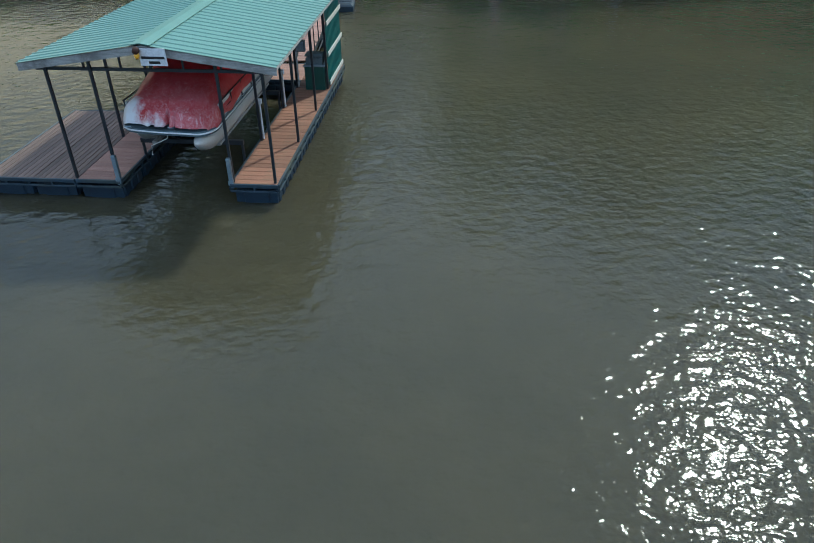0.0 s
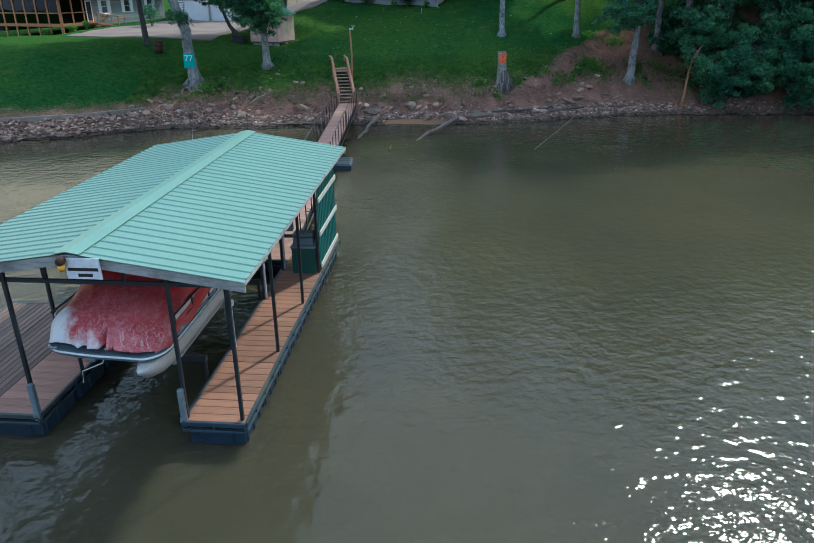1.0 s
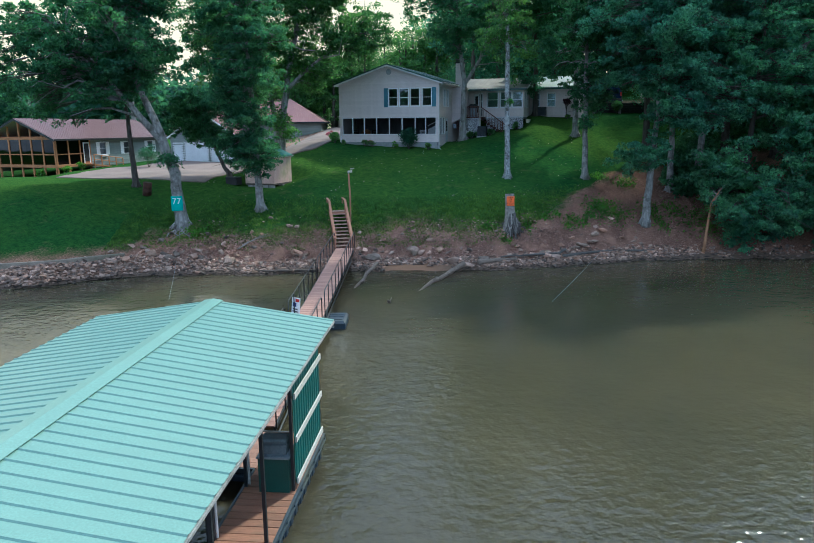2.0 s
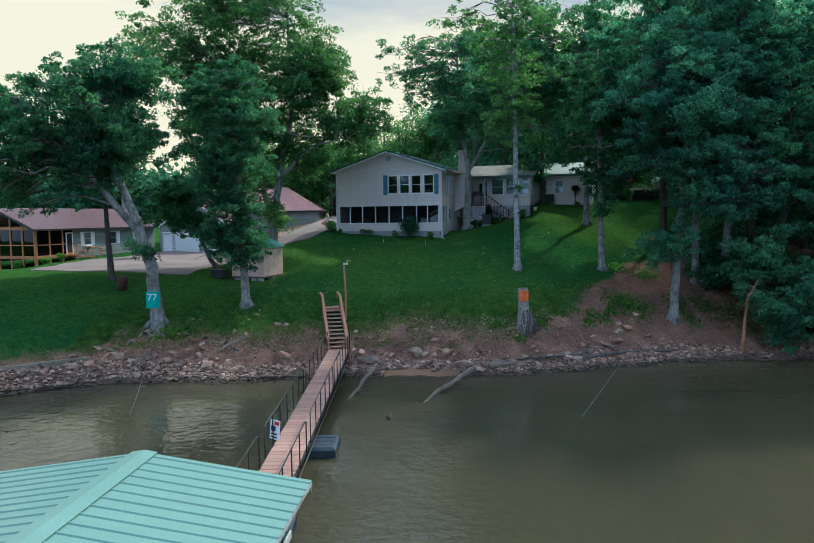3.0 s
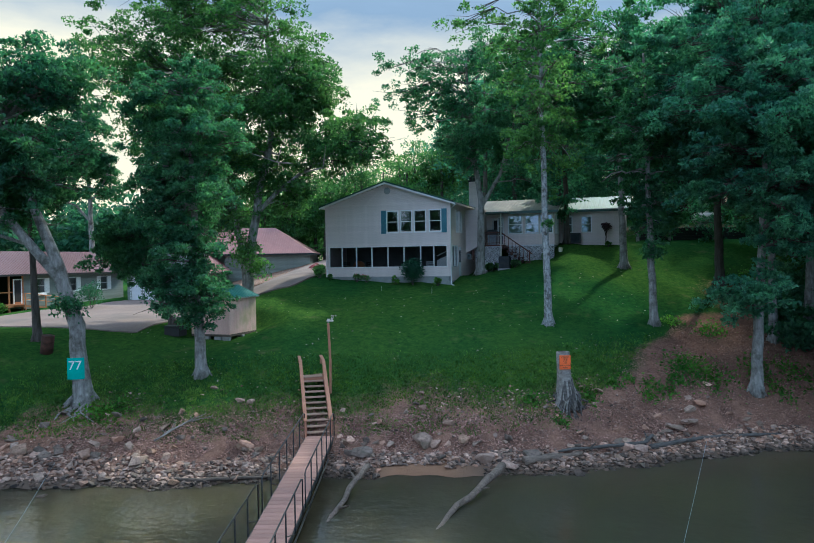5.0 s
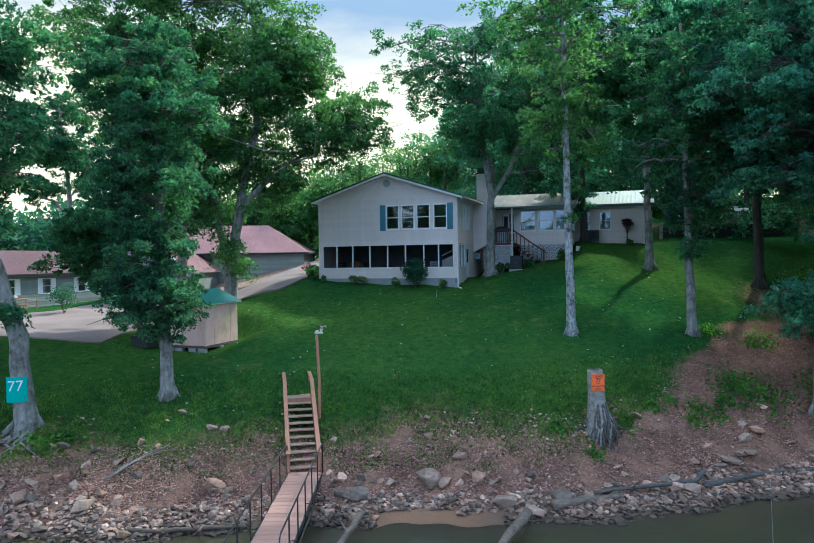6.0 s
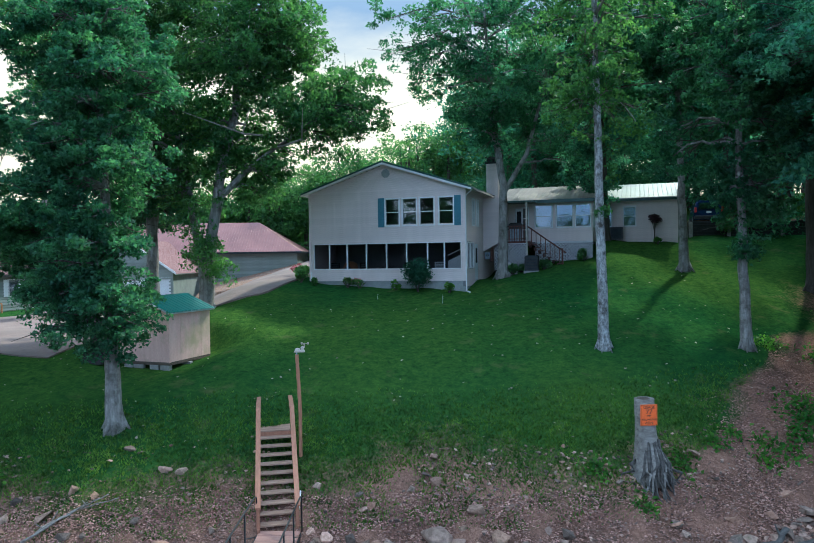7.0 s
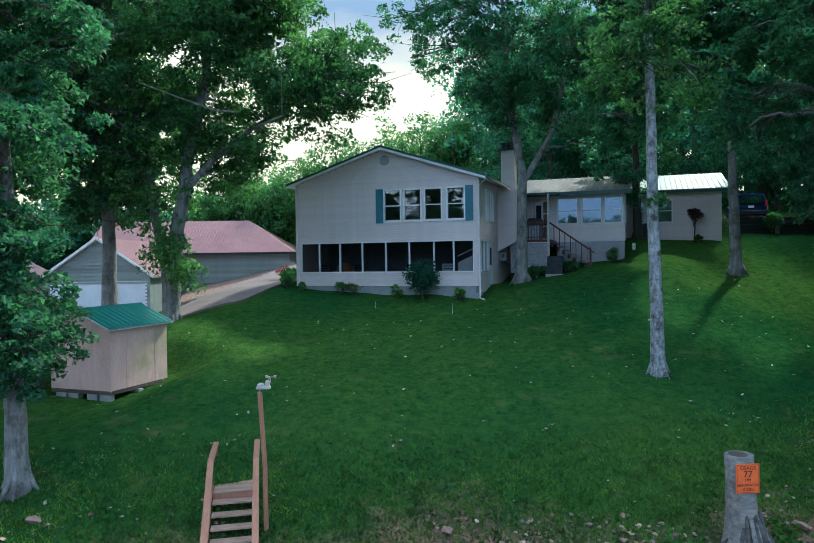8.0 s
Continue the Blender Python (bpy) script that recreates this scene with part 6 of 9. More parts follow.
def roof_plane(house, name, p_eave, p_ridge, length_vec, mat, ribs, thick=0.09, sheets=6):
    """Ribbed roof sheets from an eave to a ridge, side by side along length_vec."""
    e, r, l = Vector(p_eave), Vector(p_ridge), Vector(length_vec)
    up = (r - e)
    W, Ln = up.length, l.length
    x, y = l.normalized(), up.normalized()
    z = x.cross(y)
    if z.z < 0:
        e, x, z = e + l, -x, -z
    data = ribbed_sheet(Ln / sheets, W, max(1, ribs // sheets)).data("roof_sheet", M[mat])
    for k in range(sheets):
        o = e + x * (Ln / sheets * k) + z * 0.03
        part("roof_sheet", data, None, house, m=Matrix(((x.x, y.x, z.x, o.x), (x.y, y.y, z.y, o.y), (x.z, y.z, z.z, o.z), (0, 0, 0, 1))))
    o = e
    b = Mesh().box(0, Ln, 0, W, -thick, 0)
    part("roof_deck", b, M["trim_white"], house, m=Matrix(((x.x, y.x, z.x, o.x), (x.y, y.y, z.y, o.y), (x.z, y.z, z.z, o.z), (0, 0, 0, 1))))


def make_house():
    h = thing("house", HOUSE, "beige clapboard house with gable front, screened porch and low wing", "house")
    W = 9.15
    Z0, ZS, ZE, ZA = 6.2, 6.98, 12.06, 13.54
    I = pose(0, 0, 0)
    # concrete footing
    fb = Mesh().box(-W + 0.02, -0.02, 0.02, 4.3, Z0 - 0.4, ZS)
    part("footing", fb, M["concrete"], h)
    wins = [(-4.50, -3.72), (-3.50, -2.72), (-2.50, -1.72), (-1.42, -0.64)]
    holes = [(a, b, 10.03, 11.48) for a, b in wins]
    px = [-8.92, -7.95, -6.85, -5.68, -4.48, -3.30, -2.10, -1.16, -0.22]
    porch = [(px[i] + 0.02, px[i + 1] - 0.02, 7.64, 9.05) for i in range(8)]
    clad_wall("wall_front", h, I, -W, 0, ZS, ZE - 0.02, holes + porch, top=[(-W, ZE - 0.02), (0, ZE - 0.02), (-W / 2, ZA - 0.05)])
    for a, b, c, d in holes:
        make_window(h, I, a, b, c, d)
    for a, b, c, d in porch:
        make_window(h, I, a, b, c, d, sash=False, frame=0.022, glass="screen", label="dark screened porch opening with white frame", proud=0.055)
    for a, b in ((-4.93, -4.57), (-0.57, -0.21)):
        s = Mesh().box(a, b, -0.085, -0.04, 9.95, 11.56, 0.0)
        for z0, z1 in ((10.05, 10.70), (10.80, 11.46)):
            n = 11
            for k in range(n):
                zz = z0 + (z1 - z0) * k / n
                s.box(a + 0.05, b - 0.05, -0.098, -0.084, zz, zz + 0.035)
        part("shutter", s, M["shutter"], h, "blue louvred shutter")
    # gable vent
    v = Mesh().tube([(-W / 2 + 0.1, 0.0, 12.92), (-W / 2 + 0.1, -0.05, 12.92)], 0.25, 8)
    for k in range(6):
        v.box(-W / 2 - 0.06, -W / 2 + 0.26, -0.065, -0.045, 12.76 + 0.06 * k, 12.79 + 0.06 * k)
    part("gable_vent", v, M["concrete"], h)
    # right side wall, facing the stairs
    S = Matrix(((0, -1, 0, 0), (1, 0, 0, 0), (0, 0, 1, 0), (0, 0, 0, 1)))
    sh = [(1.55, 2.10, 10.03, 11.45), (2.55, 3.10, 10.03, 11.45), (0.35, 1.85, 7.64, 9.05), (2.20, 2.95, 6.95, 9.0)]
    clad_wall("wall_side", h, S, 0, 4.3, ZS - 0.3, ZE - 0.02, sh)
    for a, b, c, d in sh[:2]:
        make_window(h, S, a, b, c, d)
    make_window(h, S, 0.38, 1.08, 7.66, 9.03, False, 0.04, "screen", "dark screened porch opening with white frame")
    make_window(h, S, 1.12, 1.82, 7.66, 9.03, False, 0.04, "screen", "dark screened porch opening with white frame")
    dr = part("side_door", Mesh().box(2.22, 2.93, 0.0, 0.05, 6.95, 8.98), M["door_white"], h, "white side door with a dark pane", m=S)
    part("door_pane", Mesh().box(2.40, 2.75, -0.012, 0.0, 7.9, 8.75), M["screen_dark"], dr)
    for c in (0.0, -W):
        part("corner_trim", Mesh().box(c - 0.06, c + 0.06, -0.06, 0.06, ZS, ZE), M["siding"], h)
    # rear and left walls, floors
    part("wall_rear", Mesh().box(-W, 0, 9.86, 10.0, Z0, ZE), M["siding"], h)
    part("wall_left", Mesh().box(-W, -W + 0.14, 0.14, 9.86, Z0, ZE), M["siding"], h)
    part("wall_right_rear", Mesh().box(-0.14, 0.0, 4.3, 9.86, Z0, ZE), M["siding"], h)
    part("floor_slab", Mesh().box(-W + 0.14, -0.14, 0.14, 9.86, ZS - 0.2, ZS + 0.02), M["interior"], h)
    part("upper_floor", Mesh().box(-W + 0.14, -0.14, 0.14, 9.86, 9.2, 9.4), M["interior"], h)
    part("inner_wall", Mesh().box(-W + 0.14, -0.14, 3.2, 3.3, ZS, 9.2), M["interior"], h)
    part("inner_wall", Mesh().box(-W + 0.14, -0.14, 4.4, 4.5, 9.4, ZE), M["interior"], h)
    part("attic_floor", Mesh().box(-W + 0.14, -0.14, 0.14, 9.86, ZE - 0.12, ZE - 0.02), M["interior"], h)
    # roof: gable to the lake
    hw = W / 2
    ov = 0.42
    sl = (ZA - ZE) / hw
    ze = ZE - sl * ov
    roof_plane(h, "roof", (ov, 10.3, ze), (-hw, 10.3, ZA), (0, -10.6, 0), "roof_dark", 44, 0.10, 8)
    roof_plane(h, "roof", (-W - ov, -0.3, ze), (-hw, -0.3, ZA), (0, 10.6, 0), "roof_dark", 44, 0.10, 8)
    for s in (1, -1):
        e = ov if s > 0 else -W - ov
        part("rake_trim", Mesh().prism([(-hw, ZA - 0.02), (e, ze - 0.02), (e, ze - 0.14), (-hw, ZA - 0.15)], -0.33, -0.30), M["trim_white"], h)
        part("rake_edge", Mesh().prism([(-hw, ZA + 0.06), (e, ze + 0.06), (e, ze - 0.035), (-hw, ZA - 0.035)], -0.345, -0.331), M["roof_dark"], h)
    part("gutter", Mesh().box(ov - 0.02, ov + 0.09, -0.3, 4.6, ze - 0.12, ze - 0.01), M["roof_dark"], h)
    part("downpipe", Mesh().tube([(ov + 0.03, -0.2, ze - 0.1), (0.07, -0.09, ze - 0.42), (0.07, -0.09, 7.3), (0.07, -0.09, 6.45), (0.3, -0.25, 6.38)], 0.04, 8), M["trim_white"], h, smooth=True)
    part("downpipe", Mesh().tube([(-W + 0.07, -0.06, 7.5), (-W + 0.07, -0.06, 7.0)], 0.035, 8), M["trim_white"], h)
    # chimney, clad like the walls
    ch = part("chimney", Mesh().box(-0.10, 0.60, 6.0, 6.7, 8.8, 13.95), M["siding"], h)
    for k in range(44):
        part("clapboard", CLAP, None, ch, m=Matrix.LocRotScale((-0.11, 6.0, 8.8 + 0.115 * k), None, (0.72, 1, 0.575)))
    part("chimney_cap", Mesh().box(-0.16, 0.66, 5.92, 6.78, 13.95, 14.05, 0.01).box(-0.06, 0.0, 6.06, 6.64, 14.05, 14.3).box(0.5, 0.56, 6.06, 6.64, 14.05, 14.3).box(0.18, 0.34, 6.2, 6.5, 14.05, 14.26).box(-0.16, 0.66, 5.94, 6.76, 14.3, 14.36), M["metal_dark"], h)
    cb = part("chimney_base", Mesh().box(0.0, 1.3, 4.34, 5.6, 9.25, 11.7), M["siding"], h)
    for k in range(21):
        part("clapboard", CLAP, None, cb, m=Matrix.LocRotScale((0.0, 4.34, 9.25 + 0.115 * k), None, (1.3, 1, 0.575)))
    # slanting cellar roof at the side
    part("bay_base", Mesh().prism([(0.0, 9.25), (1.3, 9.25), (0.0, 8.55)], 4.3, 5.5), M["siding"], h)
    # wing
    A, Bf, R = 0.9, 6.5, 6.15
    wz0, wze, wzr = 9.10, 11.64, 12.78
    front = pose(0, Bf, 0)
    wh = [(1.55, 2.35, 9.2, 11.2), (2.80, 3.78, 9.98, 11.32), (4.06, 5.00, 9.98, 11.32), (5.18, 6.02, 9.98, 11.32)]
    clad_wall("wing_wall_front", h, front, A, R, wz0, wze, wh)
    for a, b, c, d in wh[1:]:
        make_window(h, front, a, b, c, d)
    make_window(h, front, 2.42 - 0.4, 2.35, 9.9, 11.2, True)
    door = part("wing_door", Mesh().box(1.57, 2.02, 0.0, 0.05, 9.12, 11.18), M["trim_white"], h, "white deck door with glass pane", m=front)
    part("door_pane", Mesh().box(1.66, 1.93, -0.012, 0.0, 9.5, 11.0), M["screen_dark"], door)
    side = Matrix(((0, -1, 0, R), (1, 0, 0, Bf), (0, 0, 1, 0), (0, 0, 0, 1)))
    clad_wall("wing_wall_side", h, side, 0, 3.6, wz0, wze, [(0.35, 1.3, 9.98, 11.32), (1.5, 2.4, 9.98, 11.32)])
    make_window(h, side, 0.35, 1.3, 9.98, 11.32)
    make_window(h, side, 1.5, 2.4, 9.98, 11.32)
    part("wing_floor", Mesh().box(A, R - 0.02, Bf + 0.14, 13.8, wz0 - 0.15, wz0 + 0.02), M["interior"], h)
    part("wing_inner_wall", Mesh().box(A, R - 0.2, Bf + 3.4, Bf + 3.5, wz0, wze), M["interior"], h)
    # added unseen panel that keeps the sun out of the wing room
    part("window_blind", Mesh().box(R - 0.26, R - 0.2, Bf + 0.14, Bf + 3.4, wz0 + 0.02, wze - 0.06), M["interior"], h)
    part("partition", Mesh().box(A, A + 0.06, Bf + 0.14, Bf + 3.4, wz0 + 0.02, wze - 0.06), M["interior"], h)
    part("wing_ceiling", Mesh().box(A, R - 0.16, Bf + 0.14, Bf + 3.4, wze - 0.06, wze), M["interior"], h)
    roof_plane(h, "roof", (0.2, Bf - 0.5, wze - 0.05), (0.2, Bf + 4.0, wzr), (R + 0.35 - 0.2, 0, 0), "roof_pale", 26, 0.08, 6)
    part("fascia", Mesh().box(0.2, R + 0.35, Bf - 0.53, Bf - 0.50, wze - 0.22, wze - 0.02), M["roof_dark"], h)
    part("porch_roof_edge", Mesh().box(0.9, 3.0, Bf - 1.5, Bf - 0.5, wze - 0.20, wze - 0.10, 0.01), M["roof_dark"], h)
    # far section, set back
    fb_, fr = 10.0, 11.05
    clad_wall("rear_wing_wall", h, pose(0, fb_, 0), R, fr, 8.95, 11.85, [(6.5, 7.1, 10.1, 11.3), (7.85, 8.55, 10.1, 11.3)])
    make_window(h, pose(0, fb_, 0), 6.5, 7.1, 10.1, 11.3)
    make_window(h, pose(0, fb_, 0), 7.85, 8.55, 10.1, 11.3)
    part("rear_wing_end", Mesh().box(fr - 0.14, fr, fb_ + 0.14, fb_ + 7, 8.9, 11.85), M["siding"], h)
    part("rear_wing_inner", Mesh().box(R, fr - 0.14, fb_ + 3, fb_ + 3.1, 8.9, 11.5), M["interior"], h)
    part("rear_wing_floor", Mesh().box(R, fr - 0.14, fb_ + 0.14, fb_ + 3, 8.9, 9.0), M["interior"], h)
    roof_plane(h, "roof", (R - 0.2, fb_ - 0.4, 11.80), (R - 0.2, fb_ + 4.0, 13.05), (fr + 0.4 - R + 0.2, 0, 0), "roof_mint", 22, 0.08, 5)
    part("fascia", Mesh().box(R - 0.1, fr + 0.4, fb_ - 0.43, fb_ - 0.40, 11.62, 11.78), M["roof_dark"], h)
    # lattice skirt under the wing and deck: slats, dark box as painted shade behind
    def skirt(x0, x1, y, z0, z1):
        b = Mesh()
        s = 0.085
        k = x0 - (z1 - z0)
        while k < x1:
            for sgn in (1, -1):
                xa, xb = (k, k + (z1 - z0)) if sgn > 0 else (k + (z1 - z0), k)
                pts = []
                for t in (0.0, 1.0):
                    pts.append((xa + (xb - xa) * t, z0 + (z1 - z0) * t))
                (ax, az), (bx_, bz_) = pts
                lo, hi = x0, x1
                def clip(px_, pz_, qx, qz):
                    if px_ < lo:
                        t = (lo - px_) / (qx - px_)
                        return lo, pz_ + (qz - pz_) * t
                    if px_ > hi:
                        t = (hi - px_) / (qx - px_)
                        return hi, pz_ + (qz - pz_) * t
                    return px_, pz_
                if max(ax, bx_) <= lo or min(ax, bx_) >= hi:
                    continue
                a2, b2 = clip(ax, az, bx_, bz_), clip(bx_, bz_, ax, az)
                o = 0.0 if sgn > 0 else -0.008
                w = 0.014
                b.add([(a2[0] - w, y + o, a2[1]), (a2[0] + w, y + o, a2[1]), (b2[0] + w, y + o, b2[1]), (b2[0] - w, y + o, b2[1])], [(0, 1, 2, 3)])
            k += s
        sk = part("lattice", b, M["lattice"], h, "white diagonal lattice skirt")
        md = sk.modifiers.new("slat", "SOLIDIFY")
        md.thickness = 0.006
        part("skirt_backing", Mesh().box(x0, x1, y + 0.10, y + 0.16, z0 - 0.3, z1), M["screen_dark"], h)
        part("skirt_trim", Mesh().box(x0, x1, y - 0.02, y + 0.05, z1 - 0.02, z1 + 0.08), M["lattice"], h)
    skirt(2.75, R, Bf - 0.02, 7.75, 9.05)
    skirt(0.55, 2.45, 4.9, 7.45, 9.0)
    # deck with rail and steps
    dk = part("deck", Mesh().box(0.4, 2.6, 4.85, Bf, 9.02, 9.12, 0.01), M["rail_brown"], h, "brown timber deck")
    for k in range(8):
        part("deck_plank", Mesh().box(0.42, 2.58, 4.87 + 0.2 * k, 4.87 + 0.2 * k + 0.18, 9.12, 9.14), M["rail_brown"], dk)
    part("deck_rail", Mesh().box(0.4, 2.5, 4.86, 4.94, 10.0, 10.06).box(0.4, 2.5, 4.87, 4.93, 9.25, 9.30), M["rail_brown"], dk)
    for k in range(15):
        part("baluster", Mesh().box(0.45 + 0.145 * k, 0.49 + 0.145 * k, 4.88, 4.92, 9.12, 10.0), M["rail_brown"], dk)
    for x in (2.5, 0.42):
        part("deck_post", Mesh().box(x - 0.05, x + 0.05, 4.84, 4.96, 8.0, wze - 0.2), M["wood_white"] if x > 1 else M["rail_brown"], dk)
    stp = part("deck_steps", Mesh(). box(2.6, 2.62, 5.0, 6.0, 8.9, 9.1), M["rail_brown"], h, "brown deck stairs")
    for k in range(7):
        part("tread", Mesh().box(2.62 + 0.27 * k, 2.92 + 0.27 * k, 4.95, 6.0, 8.92 - 0.19 * k, 8.96 - 0.19 * k), M["rail_brown"], stp)
        part("riser", Mesh().box(2.62 + 0.27 * k, 2.65 + 0.27 * k, 4.97, 5.98, 8.75 - 0.19 * k, 8.92 - 0.19 * k), M["rail_brown"], stp)
        part("baluster", Mesh().box(2.75 + 0.27 * k, 2.79 + 0.27 * k, 4.93, 4.97, 8.95 - 0.19 * k, 9.83 - 0.19 * k), M["rail_brown"], stp)
    part("stair_rail", Mesh().tube([(2.5, 4.95, 10.03), (4.75, 4.95, 8.42)], 0.045, 6), M["rail_brown"], stp)
    part("newel", Mesh().box(4.5, 4.6, 4.9, 5.0, 7.5, 8.7), M["rail_brown"], stp)
    return h


make_house()


def make_porch_furniture():
    def chair(a, b, yaw, frame_mat, seat_mat, label):
        c = thing("porch_chair", HOUSE @ pose(a, b, 7.0, 0, 0, yaw), label, "chair", "porch chairs")
        for x in (-0.27, 0.27):
            for y in (-0.25, 0.25):
                part("leg", Mesh().box(x - 0.03, x + 0.03, y - 0.03, y + 0.03, 0, 0.42 if y < 0 else 1.0), M[frame_mat], c)
            part("arm", Mesh().box(x - 0.045, x + 0.045, -0.3, 0.27, 0.62, 0.66, 0.01), M[frame_mat], c)
        part("seat", Mesh().box(-0.27, 0.27, -0.27, 0.25, 0.38, 0.48, 0.03), M[seat_mat], c)
        for k in range(4):
            part("back_slat", Mesh().box(-0.25, 0.25, 0.22, 0.26, 0.52 + 0.13 * k, 0.61 + 0.13 * k, 0.01), M[frame_mat], c)
    chair(-8.3, 1.5, 200, "ac_grey", "cushion", "grey cushioned porch chair behind the screen")
    chair(-6.2, 1.3, 160, "metal_dark", "cushion", "dark metal porch chair behind the screen")
    chair(-1.65, 0.9, 20, "trim_white", "trim_white", "white slatted porch chair behind the screen")
    chair(-3.6, 1.6, 185, "metal_dark", "cushion", "dark metal porch chair behind the screen")
    t = thing("porch_table", HOUSE @ pose(-5.0, 1.5, 7.0), "dark round porch table behind the screen", "table")
    part("tabletop", Mesh().tube([(0, 0, 0.70), (0, 0, 0.74)], 0.5, 24), M["metal_dark"], t)
    part("stand", Mesh().tube([(0, 0, 0), (0, 0, 0.03), (0, 0, 0.06), (0, 0, 0.70)], [0.28, 0.26, 0.05, 0.04], 16), M["metal_dark"], t)
    l = thing("wicker_chair", HOUSE @ pose(-7.15, 1.1, 7.0), "rounded orange wicker seat behind the screen", "chair")
    part("shell", Mesh().tube([(0, 0, 0.05), (0, 0, 0.35), (0, 0.05, 0.7), (0, 0.12, 0.95), (0, 0.15, 1.05)], [0.34, 0.42, 0.44, 0.36, 0.15], 20), M["porch_wood"], l, smooth=True)
    part("cushion", Mesh().tube([(0, -0.36, 0.5), (0, -0.42, 0.55), (0, -0.46, 0.5)], [0.22, 0.26, 0.15], 16), M["cushion"], l, smooth=True)
    sr = thing("porch_stair", HOUSE @ pose(-0.95, 0.35, 7.0), "white closed stair flank inside the porch", "stair")
    part("flank", Mesh().prism([(-0.1, 0), (0.75, 0), (0.75, 1.45), (-0.1, 1.05)], 0, 0.06), M["trim_white"], sr)
    part("rail", Mesh().tube([(-0.12, 0.03, 1.35), (0.75, 0.03, 1.75)], 0.03, 8), M["trim_white"], sr)


make_porch_furniture()

# ---- neighbour's house, garage, shed, drive ----
SHAKE = Mesh().add([(0, 0, 0), (1, 0, 0), (1, 0, 0.2), (0, 0, 0.2), (0, -0.045, 0), (1, -0.045, 0), (1, -0.006, 0.2), (0, -0.006, 0.2)],
                   [(4, 5, 6, 7), (0, 1, 5, 4), (2, 3, 7, 6), (0, 4, 7, 3), (1, 2, 6, 5)]).data("shake_course", M["shingle_wall"])


def make_neighbour():
    h = thing("neighbour_house", pose(-31.6, 77.2, 0, 0, 0, 69), "low grey-green house with red-brown metal roof and screened timber porch", "house")
    D, L, P = 8.6, 16.0, 4.4
    ZF, ZE, ZR = 4.95, 7.45, 9.35
    I = pose(0, 0, 0)
    wins = [(5.7, 6.6, 5.75, 6.95), (9.2, 10.1, 5.75, 6.95), (13.0, 13.9, 5.75, 6.95)]
    clad_wall("wall_front", h, I, P, L, ZF - 0.5, ZE, wins, board=SHAKE, mesh_name="shake_course", course=0.22)
    for a, b, c, d in wins:
        w = make_window(h, I, a, b, c, d)
        for x0, x1 in ((a - 0.46, a - 0.08), (b + 0.08, b + 0.46)):
            part("shutter", Mesh().box(x0, x1, -0.05, -0.02, c - 0.05, d + 0.05, 0.0), M["trim_white"], w, "white shutter")
    part("flower_box", Mesh().box(5.7, 6.6, -0.25, -0.03, 5.52, 5.68, 0.01), M["trim_white"], h)
    part("wall_end", Mesh().box(P, P + 0.14, 0.14, D, ZF - 0.5, ZE), M["shingle_wall"], h)
    part("wall_rear", Mesh().box(0, L, D - 0.14, D, ZF - 0.8, ZE), M["shingle_wall"], h)
    part("wall_far", Mesh().box(L - 0.14, L, 0.14, D - 0.14, ZF - 0.5, ZE), M["shingle_wall"], h)
    part("inner_wall", Mesh().box(P + 0.14, L - 0.14, 3.0, 3.1, ZF, ZE), M["interior"], h)
    part("floor_slab", Mesh().box(P, L - 0.14, 0.14, D - 0.14, ZF - 0.3, ZF), M["interior"], h)
    # porch: posts, rails and screens on the two open sides
    pd = part("porch_deck", Mesh().box(-0.1, P, -0.1, D + 0.1, ZF - 0.28, ZF, 0.01), M["porch_wood"], h)
    front = [0.06, 1.55, 3.05, P - 0.05]
    for x in front:
        part("porch_post", Mesh().box(x - 0.07, x + 0.07, -0.06, 0.08, ZF - 1.2, ZE), M["porch_wood"], h)
    for x0, x1 in zip(front[:-1], front[1:]):
        part("porch_rail", Mesh().box(x0 + 0.07, x1 - 0.07, -0.03, 0.05, ZF + 0.92, ZF + 1.02), M["porch_wood"], h)
        s = part("screen", Mesh().add([(x0, 0.02, ZF), (x1, 0.02, ZF), (x1, 0.02, ZE - 0.1), (x0, 0.02, ZE - 0.1)], [(0, 1, 2, 3)]), M["screen_brown"], h)
    ends = [0.1 + k * (D - 0.1) / 6 for k in range(7)]
    for y in ends:
        zt = ZE + (ZR - ZE) * (1 - abs(y - D / 2) / (D / 2)) - 0.1
        part("porch_post", Mesh().box(-0.06, 0.08, y - 0.07, y + 0.07, ZF - 1.6, max(zt, ZE - 0.05)), M["porch_wood"], h)
    for y0, y1 in zip(ends[:-1], ends[1:]):
        part("porch_rail", Mesh().box(-0.03, 0.05, y0 + 0.07, y1 - 0.07, ZF + 0.92, ZF + 1.02), M["porch_wood"], h)
        part("screen", Mesh().add([(0.02, y0, ZF), (0.02, y1, ZF), (0.02, y1, ZE - 0.1), (0.02, y0, ZE - 0.1)], [(0, 1, 2, 3)]), M["screen_brown"], h)
    part("porch_beam", Mesh().box(-0.08, 0.1, 0, D, ZE - 0.12, ZE + 0.1).box(0.1, P, -0.08, 0.1, ZE - 0.12, ZE + 0.05), M["porch_wood"], h)
